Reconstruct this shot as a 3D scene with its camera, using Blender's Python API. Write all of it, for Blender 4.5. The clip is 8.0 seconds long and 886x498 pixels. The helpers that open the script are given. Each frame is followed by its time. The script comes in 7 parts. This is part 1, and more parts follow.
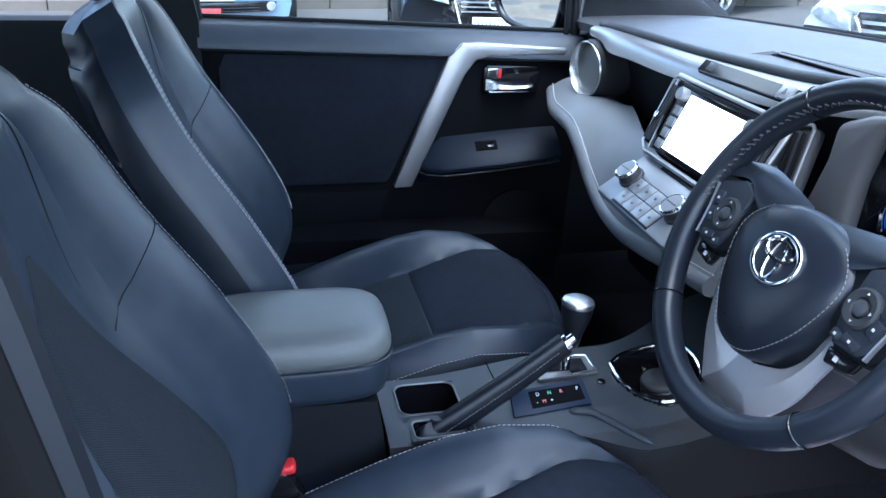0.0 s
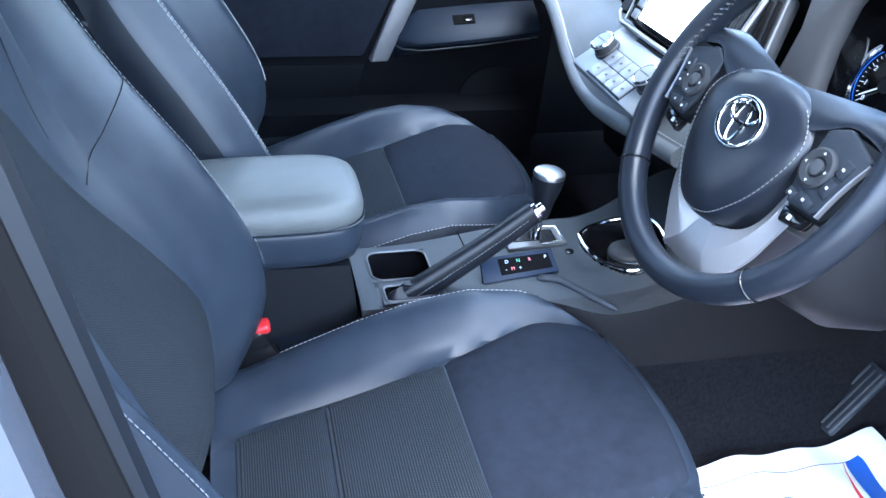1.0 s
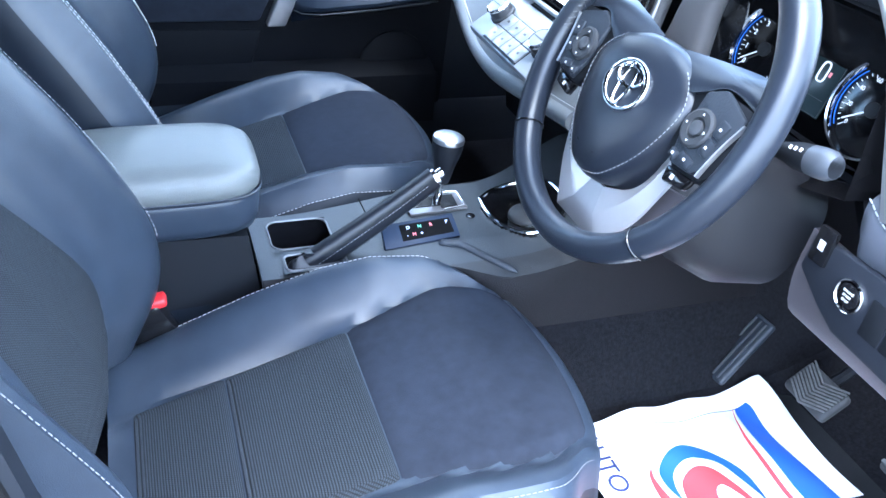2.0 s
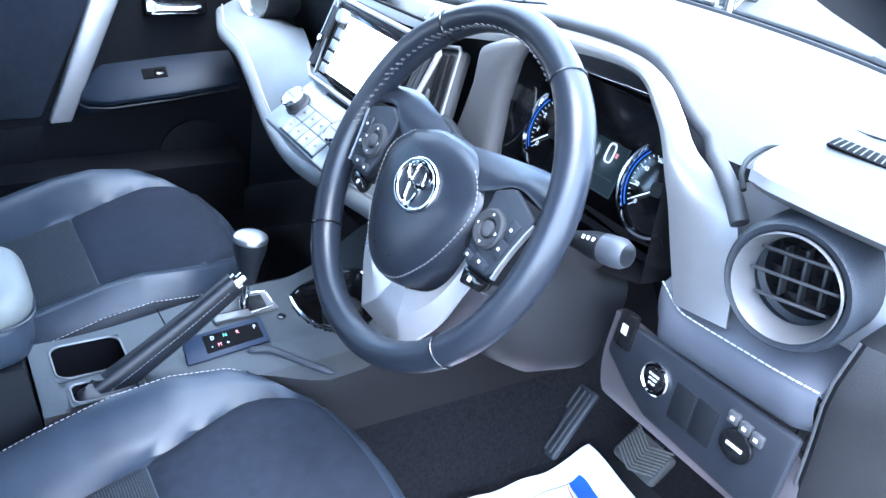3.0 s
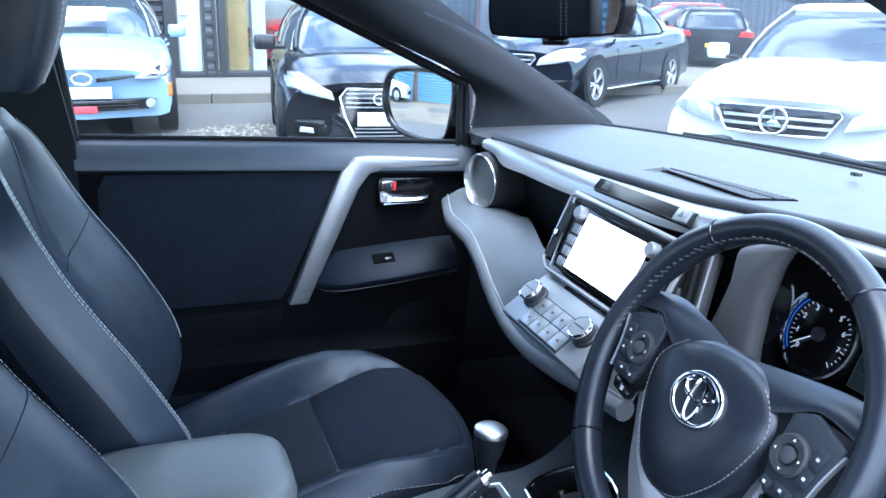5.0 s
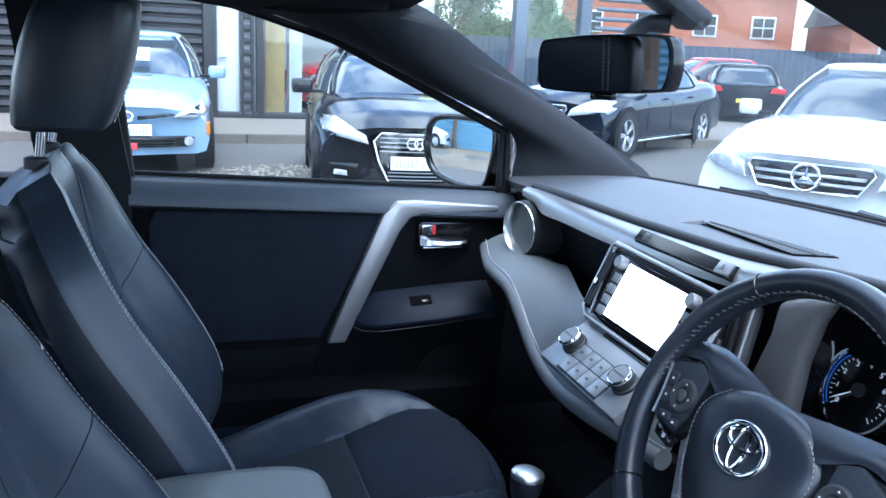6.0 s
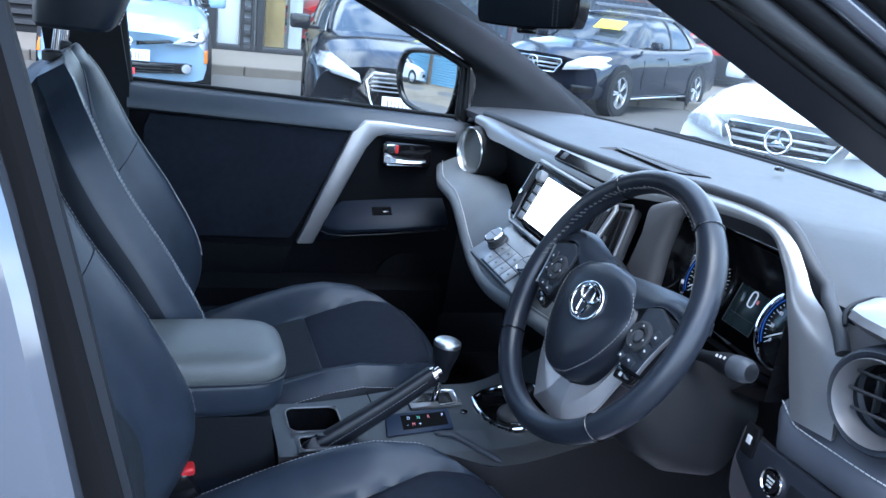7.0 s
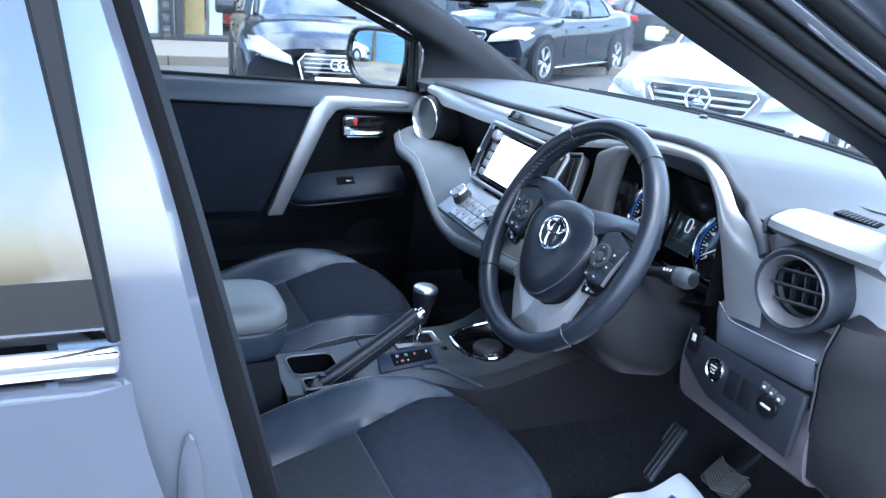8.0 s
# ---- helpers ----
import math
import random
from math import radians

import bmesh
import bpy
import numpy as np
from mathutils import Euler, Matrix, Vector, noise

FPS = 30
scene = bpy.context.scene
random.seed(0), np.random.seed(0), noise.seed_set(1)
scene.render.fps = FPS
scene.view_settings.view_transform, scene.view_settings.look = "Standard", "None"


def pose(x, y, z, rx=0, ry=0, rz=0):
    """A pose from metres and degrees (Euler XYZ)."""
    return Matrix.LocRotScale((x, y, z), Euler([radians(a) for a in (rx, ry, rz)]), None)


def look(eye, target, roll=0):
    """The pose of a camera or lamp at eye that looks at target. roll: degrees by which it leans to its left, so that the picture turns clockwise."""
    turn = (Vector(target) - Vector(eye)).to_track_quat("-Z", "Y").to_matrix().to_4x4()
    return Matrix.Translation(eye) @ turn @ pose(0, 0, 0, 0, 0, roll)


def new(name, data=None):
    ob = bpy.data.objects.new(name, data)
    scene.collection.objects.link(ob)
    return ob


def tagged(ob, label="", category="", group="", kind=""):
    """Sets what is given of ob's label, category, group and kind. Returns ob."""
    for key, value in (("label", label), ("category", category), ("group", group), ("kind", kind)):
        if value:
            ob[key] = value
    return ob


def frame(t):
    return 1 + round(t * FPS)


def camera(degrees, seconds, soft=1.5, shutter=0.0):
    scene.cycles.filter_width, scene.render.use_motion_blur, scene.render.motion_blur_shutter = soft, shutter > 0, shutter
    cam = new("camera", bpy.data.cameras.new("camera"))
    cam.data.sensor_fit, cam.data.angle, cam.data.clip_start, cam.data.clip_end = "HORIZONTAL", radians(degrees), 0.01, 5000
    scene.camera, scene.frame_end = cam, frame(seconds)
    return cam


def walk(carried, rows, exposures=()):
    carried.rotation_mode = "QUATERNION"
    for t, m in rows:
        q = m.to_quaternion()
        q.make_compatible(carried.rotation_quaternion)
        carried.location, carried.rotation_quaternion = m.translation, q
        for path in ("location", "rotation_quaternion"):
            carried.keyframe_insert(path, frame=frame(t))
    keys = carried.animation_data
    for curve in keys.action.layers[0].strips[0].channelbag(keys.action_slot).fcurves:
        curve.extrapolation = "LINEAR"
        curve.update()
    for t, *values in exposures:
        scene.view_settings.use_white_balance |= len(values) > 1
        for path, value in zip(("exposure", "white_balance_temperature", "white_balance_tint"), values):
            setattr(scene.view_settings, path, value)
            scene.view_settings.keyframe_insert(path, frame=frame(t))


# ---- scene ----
cam = camera(56.1, 8.0)
METRES, EYE, TILT, LEAN, TURN = 0.82, 1.35, -22.4, -1.0, -12.3
ROWS = [
    (0.0, 0.0, 0.0, 0.0, 0.0, 0.0, -0.0),
    (0.5, 0.0099, -0.0076, -0.0245, -0.79, -4.48, -0.12),
    (1.0, 0.0149, -0.019, -0.0384, -1.29, -7.5, -0.82),
    (1.2, 0.0139, -0.0264, -0.0399, -1.61, -8.11, -0.98),
    (2.3, 0.0636, -0.0166, -0.0389, -11.48, -9.79, 0.76),
    (2.5, 0.0852, -0.0075, -0.0281, -14.64, -8.72, 1.79),
    (3.0, 0.1047, 0.033, 0.0093, -18.87, -5.77, 3.49),
    (3.5, 0.0893, 0.0543, 0.0436, -17.81, -1.31, 4.77),
    (4.0, 0.0537, 0.061, 0.0653, -14.1, 1.55, 4.95),
    (4.5, 0.0357, 0.0578, 0.0772, -12.25, 2.9, 4.74),
    (5.0, -0.0196, 0.0514, 0.0839, -7.39, 5.58, 2.9),
    (5.2, -0.0379, 0.0366, 0.0901, -6.56, 5.53, 1.74),
    (6.3, -0.0558, -0.003, 0.0656, -6.4, 9.46, 0.51),
    (6.5, -0.0362, -0.054, 0.0406, -7.01, 8.52, -0.1),
    (7.0, 0.0177, -0.2808, -0.0634, -6.91, 5.34, -2.86),
    (7.5, -0.0026, -0.4083, -0.1085, -7.42, 4.81, -1.71),
    (8.0, -0.1015, -0.4741, -0.1409, -11.08, 3.89, 1.48),
]
EXPOSURES = [(0.0, 2.95, 5500, 8), (0.5, 3.52, 5500, 8), (1.0, 3.93, 5500, 8), (2.5, 4.40, 5500, 8), (3.0, 4.40, 5500, 8), (3.5, 4.14, 5500, 8), (4.5, 3.53, 5500, 8), (5.2, 3.08, 5500, 8), (6.3, 2.72, 5500, 8), (7.0, 2.75, 5500, 8), (7.5, 3.03, 5500, 8), (8.0, 3.12, 5500, 8)]
walk(cam, [(t, pose(-0.488, -1.036, EYE, TILT, LEAN, TURN) @ pose(METRES * x, METRES * y, METRES * z, 90 + pitch, roll, yaw)) for t, x, y, z, yaw, pitch, roll in ROWS],
     EXPOSURES)

# ---- light ----
world = bpy.data.worlds.new("daylight")
scene.world = world
world.use_nodes = True
wn = world.node_tree.nodes
sky = wn.new("ShaderNodeTexSky")
sky.sky_type, sky.sun_disc = "NISHITA", False
SUN_EL, SUN_AZ = 68.0, 190.0
sky.sun_elevation, sky.sun_rotation = radians(SUN_EL), radians(SUN_AZ)
sky.air_density, sky.dust_density, sky.ozone_density = 1.0, 1.6, 1.2
wn["Background"].inputs["Strength"].default_value = 0.15
# broken cloud over the blue
wl = world.node_tree.links.new
wtc, wns, wmr, wmx = wn.new("ShaderNodeTexCoord"), wn.new("ShaderNodeTexNoise"), wn.new("ShaderNodeMapRange"), wn.new("ShaderNodeMix")
wns.inputs["Scale"].default_value, wns.inputs["Detail"].default_value = 4.5, 8
wmr.inputs["From Min"].default_value, wmr.inputs["From Max"].default_value, wmr.inputs["To Max"].default_value = 0.47, 0.56, 0.9
wmx.data_type = "RGBA"
wmx.inputs[7].default_value = (6.5, 6.8, 7.2, 1)
wl(wtc.outputs["Generated"], wns.inputs["Vector"])
wl(wns.outputs[0], wmr.inputs["Value"])
wl(wmr.outputs[0], wmx.inputs[0])
wl(sky.outputs[0], wmx.inputs[6])
wl(wmx.outputs[2], wn["Background"].inputs["Color"])
sun = new("sun", bpy.data.lights.new("sun", "SUN"))
sun.data.energy, sun.data.angle, sun.data.color = 0.6, radians(40), (1.0, 0.97, 0.93)
# azimuth is counted from +y towards +x
sun.matrix_world = look(Vector((math.sin(radians(SUN_AZ)) * math.cos(radians(SUN_EL)), math.cos(radians(SUN_AZ)) * math.cos(radians(SUN_EL)), math.sin(radians(SUN_EL)))) * 30, (0, 0, 0))


# ---- materials ----
def mat(name, color, rough=0.5, metal=0.0, var=0.12, scale=20.0, bump=0.0, bscale=200.0, kind="noise", coat=0.0, spec=0.5, rvar=0.1, color2=None, trans=0.0, ior=1.45):
    """A surface with colour variation at two scales, roughness variation and fine relief."""
    m = bpy.data.materials.new(name)
    m.use_nodes = True
    nt = m.node_tree
    b = nt.nodes["Principled BSDF"]
    L = nt.links.new
    tc = nt.nodes.new("ShaderNodeTexCoord")
    n1 = nt.nodes.new("ShaderNodeTexNoise")
    n1.inputs["Scale"].default_value, n1.inputs["Detail"].default_value = scale, 6
    L(tc.outputs["Object"], n1.inputs["Vector"])
    n2 = nt.nodes.new("ShaderNodeTexNoise")
    n2.inputs["Scale"].default_value, n2.inputs["Detail"].default_value = scale / 9, 3
    L(tc.outputs["Object"], n2.inputs["Vector"])
    add = nt.nodes.new("ShaderNodeMath")
    add.operation = "MULTIPLY_ADD"
    add.inputs[1].default_value = 0.5
    L(n1.outputs[0], add.inputs[0])
    half = nt.nodes.new("ShaderNodeMath")
    half.operation = "MULTIPLY"
    half.inputs[1].default_value = 0.5
    L(n2.outputs[0], half.inputs[0])
    L(half.outputs[0], add.inputs[2])
    ramp = nt.nodes.new("ShaderNodeMapRange")
    ramp.inputs["From Min"].default_value, ramp.inputs["From Max"].default_value = 0.3, 0.7
    L(add.outputs[0], ramp.inputs["Value"])
    mix = nt.nodes.new("ShaderNodeMix")
    mix.data_type = "RGBA"
    c2 = color2 or tuple(min(1, c * (1 + var)) for c in color)
    c1 = color if color2 else tuple(c * (1 - var) for c in color)
    mix.inputs[6].default_value, mix.inputs[7].default_value = (*c1, 1), (*c2, 1)
    L(ramp.outputs[0], mix.inputs[0])
    L(mix.outputs[2], b.inputs["Base Color"])
    rr = nt.nodes.new("ShaderNodeMapRange")
    rr.inputs["To Min"].default_value, rr.inputs["To Max"].default_value = max(0.02, rough * (1 - rvar)), min(1, rough * (1 + rvar))
    L(n1.outputs[0], rr.inputs["Value"])
    L(rr.outputs[0], b.inputs["Roughness"])
    b.inputs["Metallic"].default_value = metal
    b.inputs["Specular IOR Level"].default_value = spec
    b.inputs["Coat Weight"].default_value = coat
    b.inputs["Coat Roughness"].default_value = 0.04
    b.inputs["Transmission Weight"].default_value, b.inputs["IOR"].default_value = trans, ior
    if bump:
        bp = nt.nodes.new("ShaderNodeBump")
        bp.inputs["Strength"].default_value = bump
        bp.inputs["Distance"].default_value = 0.002
        if kind == "leather":
            tx = nt.nodes.new("ShaderNodeTexVoronoi")
            tx.inputs["Scale"].default_value = bscale
            out = tx.outputs["Distance"]
        elif kind == "knit":
            # rows of small stitches, staggered, along the width and the run of a seat
            sp, cb = nt.nodes.new("ShaderNodeSeparateXYZ"), nt.nodes.new("ShaderNodeCombineXYZ")
            L(tc.outputs["Object"], sp.inputs[0])
            run = nt.nodes.new("ShaderNodeMath")
            run.operation = "SUBTRACT"
            L(sp.outputs["X"], run.inputs[0])
            L(sp.outputs["Z"], run.inputs[1])
            L(sp.outputs["Y"], cb.inputs[0])
            L(run.outputs[0], cb.inputs[1])
            tx = nt.nodes.new("ShaderNodeTexBrick")
            tx.inputs["Scale"].default_value = bscale / 2.6
            tx.inputs["Mortar Size"].default_value, tx.inputs["Mortar Smooth"].default_value = 0.17, 1.0
            tx.inputs["Color1"].default_value, tx.inputs["Color2"].default_value, tx.inputs["Mortar"].default_value = (1, 1, 1, 1), (0.9, 0.9, 0.9, 1), (0.0, 0.0, 0.0, 1)
            tx.inputs["Brick Width"].default_value, tx.inputs["Row Height"].default_value = 0.62, 0.5
            L(cb.outputs[0], tx.inputs["Vector"])
            out = tx.outputs["Color"]
            mix2 = nt.nodes.new("ShaderNodeMix")
            mix2.data_type = "RGBA"
            mix2.blend_type = "MULTIPLY"
            mix2.inputs[0].default_value = 0.92
            L(mix.outputs[2], mix2.inputs[6])
            L(out, mix2.inputs[7])
            L(mix2.outputs[2], b.inputs["Base Color"])
        elif kind == "brushed":
            tx = nt.nodes.new("ShaderNodeTexNoise")
            mp = nt.nodes.new("ShaderNodeMapping")
            mp.inputs["Scale"].default_value = (bscale, 4, bscale)
            L(tc.outputs["Object"], mp.inputs["Vector"])
            L(mp.outputs[0], tx.inputs["Vector"])
            tx.inputs["Scale"].default_value = 1.0
            out = tx.outputs[0]
        else:
            tx = nt.nodes.new("ShaderNodeTexNoise")
            tx.inputs["Scale"].default_value, tx.inputs["Detail"].default_value = bscale, 4
            out = tx.outputs[0]
        if tx and kind not in ("brushed", "knit"):
            L(tc.outputs["Object"], tx.inputs["Vector"])
        L(out, bp.inputs["Height"])
        L(bp.outputs[0], b.inputs["Normal"])
    return m


def glow(name, color, strength):
    m = mat(name, color, 0.2)
    b = m.node_tree.nodes["Principled BSDF"]
    b.inputs["Emission Color"].default_value, b.inputs["Emission Strength"].default_value = (*color, 1), strength
    return m


def glass(name, tint=(1, 1, 1), rough=0.0, base=0.03):
    """A thin pane: mostly clear, with a mirror's sheen at glancing angles."""
    m = bpy.data.materials.new(name)
    m.use_nodes = True
    nt = m.node_tree
    nt.nodes.remove(nt.nodes["Principled BSDF"])
    tr, gl, mx = nt.nodes.new("ShaderNodeBsdfTransparent"), nt.nodes.new("ShaderNodeBsdfGlossy"), nt.nodes.new("ShaderNodeMixShader")
    lw = nt.nodes.new("ShaderNodeLayerWeight")
    lw.inputs["Blend"].default_value = 0.5
    pw = nt.nodes.new("ShaderNodeMath")
    pw.operation = "POWER"
    pw.inputs[1].default_value = 5.0
    nt.links.new(lw.outputs["Facing"], pw.inputs[0])
    fr = nt.nodes.new("ShaderNodeMapRange")
    fr.inputs["To Min"].default_value, fr.inputs["To Max"].default_value = base, 0.7
    nt.links.new(pw.outputs[0], fr.inputs["Value"])
    tr.inputs[0].default_value = (*tint, 1)
    gl.inputs["Roughness"].default_value = rough
    nt.links.new(fr.outputs[0], mx.inputs[0])
    nt.links.new(tr.outputs[0], mx.inputs[1])
    nt.links.new(gl.outputs[0], mx.inputs[2])
    nt.links.new(mx.outputs[0], nt.nodes["Material Output"].inputs[0])
    return m


LEATHER = mat("black_leather", (0.0225, 0.030, 0.0435), 0.33, var=0.2, scale=30, bump=0.10, bscale=900, kind="leather", rvar=0.22)
LEATHER_SOFT = mat("wheel_leather", (0.0125, 0.0155, 0.0225), 0.29, var=0.06, scale=40, bump=0.10, bscale=1100, kind="leather", rvar=0.04)
BLACK_HIDE = mat("black_hide", (0.0085, 0.0100, 0.0140), 0.38, var=0.2, scale=40, bump=0.10, bscale=1100, kind="leather", spec=0.4)
SUEDE = mat("dark_suede", (0.0155, 0.019, 0.028), 0.95, var=0.3, scale=60, bump=0.3, bscale=900, spec=0.15)
MESH = mat("perforated_fabric", (0.046, 0.056, 0.070), 0.75, var=0.15, scale=40, bump=0.9, bscale=560, kind="knit", spec=0.3)
THREAD = mat("grey_thread", (0.5, 0.51, 0.53), 0.8, scale=300)
DARKTHREAD = mat("black_thread", (0.045, 0.047, 0.055), 0.7, scale=300)
GREYTHREAD = mat("dark_thread", (0.16, 0.165, 0.18), 0.8, scale=300)
PLASTIC = mat("black_plastic", (0.026, 0.0275, 0.031), 0.52, var=0.15, scale=30, bump=0.2, bscale=900, rvar=0.12)
PLASTIC_D = mat("matt_dark_plastic", (0.0056, 0.0066, 0.0090), 0.62, var=0.15, scale=30, bump=0.2, bscale=900, spec=0.25)
PLASTIC_BROWN = mat("charcoal_plastic", (0.0056, 0.0050, 0.0061), 0.55, var=0.2, scale=30, bump=0.4, bscale=500, spec=0.22)
DASH = mat("soft_touch_dash", (0.036, 0.038, 0.043), 0.48, var=0.14, scale=24, bump=0.22, bscale=900, kind="leather")
SOFT_GREY = mat("soft_grey_trim", (0.108, 0.119, 0.130), 0.46, var=0.12, scale=30, bump=0.2, bscale=700, kind="leather")
NAVY_TRIM = mat("navy_black_trim", (0.0115, 0.0165, 0.027), 0.5, var=0.15, scale=30, bump=0.25, bscale=600, spec=0.2)
SATIN_CHROME = mat("bright_satin_chrome", (0.80, 0.81, 0.83), 0.22, metal=1.0, var=0.04)
CONSOLE = mat("console_black", (0.013, 0.014, 0.016), 0.33, var=0.15, scale=30, bump=0.3, bscale=500)
CONS_GREY = mat("console_grey", (0.027, 0.032, 0.038), 0.42, var=0.1, scale=30, bump=0.25, bscale=500)
DOOR_FABRIC = mat("door_fabric", (0.0135, 0.016, 0.0235), 0.95, var=0.25, scale=60, bump=0.3, bscale=900, spec=0.12)
# black side vinyl, with the shade on the seat flanks put into its colour
SIDE_LEATHER = mat("shaded_side_vinyl", (0.0072, 0.0098, 0.0150), 0.38, var=0.2, scale=30, bump=0.08, bscale=900, kind="leather", spec=0.22)
MAUVE = mat("mauve_grey_plastic", (0.070, 0.062, 0.070), 0.5, var=0.1, scale=30, bump=0.2, bscale=900)
BEVEL = mat("dark_satin_silver", (0.17, 0.17, 0.178), 0.36, metal=0.6, var=0.05, scale=60)
CHEEK_BLACK = mat("cheek_charcoal", (0.0066, 0.0068, 0.0088), 0.5, var=0.15, scale=30, bump=0.2, bscale=900)
SWITCH_BLACK = mat("switch_black", (0.0135, 0.0155, 0.021), 0.45, var=0.12, scale=30, bump=0.15, bscale=900, spec=0.35)
SWITCH_GREY = mat("slate_plastic", (0.0165, 0.0205, 0.028), 0.5, var=0.12, scale=30, bump=0.35, bscale=500)
DOOR_BLACK = mat("door_black", (0.0034, 0.0038, 0.0052), 0.7, var=0.2, scale=30, bump=0.2, bscale=900, spec=0.09)
PILLAR_TRIM = mat("pillar_trim_grey", (0.0058, 0.0072, 0.0105), 0.45, var=0.1, scale=14, spec=0.28)
VENT_SILVER = mat("vent_silver", (0.42, 0.43, 0.44), 0.25, metal=0.9, var=0.05, scale=60)
WELL = mat("matt_black_well", (0.004, 0.004, 0.0045), 0.9, scale=40, spec=0.1)
DASH_PAD = mat("knee_pad_vinyl", (0.072, 0.077, 0.094), 0.42, var=0.12, scale=30, bump=0.12, bscale=900, kind="leather")
# black ledge trim, its base raised and blued for the sky light it catches
LEDGE = mat("lit_ledge_vinyl", (0.058, 0.068, 0.085), 0.40, var=0.12, scale=30, bump=0.12, bscale=900, kind="leather")
CLIMATE = mat("pale_silver_plastic", (0.22, 0.23, 0.245), 0.32, metal=0.3, var=0.05, scale=40)
ARM_GREY = mat("armrest_leather", (0.115, 0.122, 0.120), 0.42, var=0.1, scale=30, bump=0.2, bscale=700, kind="leather")
GLOSS = mat("gloss_black", (0.006, 0.006, 0.007), 0.12, scale=50)
SILVER = mat("satin_silver", (0.46, 0.46, 0.475), 0.36, metal=0.8, var=0.05, scale=60, bump=0.08, bscale=300, kind="brushed")
# paler, less metallic copy of SILVER: the bright sky reflection put into its colour
SPOKE_SILVER = mat("sky_lit_satin_silver", (0.50, 0.50, 0.515), 0.34, metal=0.5, var=0.05, scale=60)
BAND_SILVER = mat("dark_satin_band", (0.35, 0.352, 0.362), 0.31, metal=0.70, var=0.05, scale=60, bump=0.06, bscale=300, kind="brushed")
CHROME = mat("chrome", (0.75, 0.76, 0.78), 0.08, metal=1.0, var=0.03)
CARPET = mat("charcoal_carpet", (0.0075, 0.0075, 0.0092), 0.98, var=0.8, scale=1600, bump=1.0, bscale=700, spec=0.1)
HEADLINER = mat("dark_headliner", (0.016, 0.017, 0.02), 0.95, var=0.15, scale=120, bump=0.4, bscale=600, spec=0.2)
RUBBER = mat("black_rubber", (0.006, 0.0066, 0.0080), 0.62, scale=60, bump=0.1, bscale=600, spec=0.25)
BUTTON = mat("button_grey", (0.045, 0.047, 0.052), 0.4, scale=60)
ALUBTN = mat("silver_button", (0.20, 0.205, 0.215), 0.4, metal=0.3, scale=60)
RED = mat("red_plastic", (0.55, 0.025, 0.03), 0.35, scale=60)
WHITE = mat("white_print", (0.55, 0.55, 0.56), 0.5, scale=60)
PAPER = mat("paper", (0.8, 0.81, 0.82), 0.7, var=0.03, scale=12, bump=0.2, bscale=60)
INK_BLUE = mat("blue_ink", (0.02, 0.10, 0.42), 0.6)
INK_RED = mat("red_ink", (0.62, 0.05, 0.06), 0.6)
INK_NAVY = mat("navy_ink", (0.02, 0.03, 0.12), 0.6)
BLUEGREY = mat("grey_blue_paint", (0.10, 0.112, 0.138), 0.08, metal=0.40, var=0.05, scale=8, coat=1.0)
CLEAR = glass("clear_glass", (0.93, 0.96, 0.96))
TINT = glass("tinted_glass", (0.10, 0.11, 0.14), base=0.135)
MIRROR = mat("mirror", (0.85, 0.87, 0.88), 0.015, metal=1.0, var=0.01)
SCREEN = glow("lit_screen", (0.95, 0.97, 1.0), 0.6)
DIAL_BLUE = glow("blue_dial_light", (0.04, 0.14, 0.55), 0.06)
DIAL_WHITE = glow("white_dial_light", (0.7, 0.75, 0.85), 0.05)


# ---- mesh helpers ----
def smoothstep(a, b, x):
    t = min(1.0, max(0.0, (x - a) / (b - a)))
    return t * t * (3 - 2 * t)


def spline(points, n):
    """A smooth curve through points: n + 1 of its places, evenly in the parameter."""
    P = [Vector(p) for p in points]
    P = [2 * P[0] - P[1]] + P + [2 * P[-1] - P[-2]]
    out = []
    for i in range(n + 1):
        u = i / n * (len(P) - 3)
        k = min(int(u), len(P) - 4)
        t = u - k
        a, b, c, d = P[k:k + 4]
        out.append(0.5 * (2 * b + (c - a) * t + (2 * a - 5 * b + 4 * c - d) * t * t + (3 * b - a - 3 * c + d) * t ** 3))
    return out


def join(bm, other, m=None):
    """Add other to bm, at m."""
    if m is not None:
        bmesh.ops.transform(other, matrix=m, verts=other.verts)
    tmp = bpy.data.meshes.new("tmp")
    other.to_mesh(tmp)
    other.free()
    bm.from_mesh(tmp)
    bpy.data.meshes.remove(tmp)
    return bm


def moved(bm, m):
    bmesh.ops.transform(bm, matrix=m, verts=bm.verts)
    return bm


def rbox(sx, sy, sz, bevel=0.004, seg=2, m=None):
    bm = bmesh.new()
    bmesh.ops.create_cube(bm, size=1)
    bmesh.ops.scale(bm, vec=(sx, sy, sz), verts=bm.verts)
    if bevel:
        bmesh.ops.bevel(bm, geom=bm.edges[:], offset=min(bevel, 0.49 * min(sx, sy, sz)), segments=seg, affect="EDGES", profile=0.5)
    return moved(bm, m) if m is not None else bm


def loft(rings, closed=True, caps=True):
    bm = bmesh.new()
    vs = [[bm.verts.new(p) for p in r] for r in rings]
    n = len(vs[0])
    for a, b in zip(vs, vs[1:]):
        for i in range(n if closed else n - 1):
            j = (i + 1) % n
            bm.faces.new((a[i], a[j], b[j], b[i]))
    if caps and closed:
        bm.faces.new(vs[0][::-1])
        bm.faces.new(vs[-1])
    bmesh.ops.recalc_face_normals(bm, faces=bm.faces)
    return bm


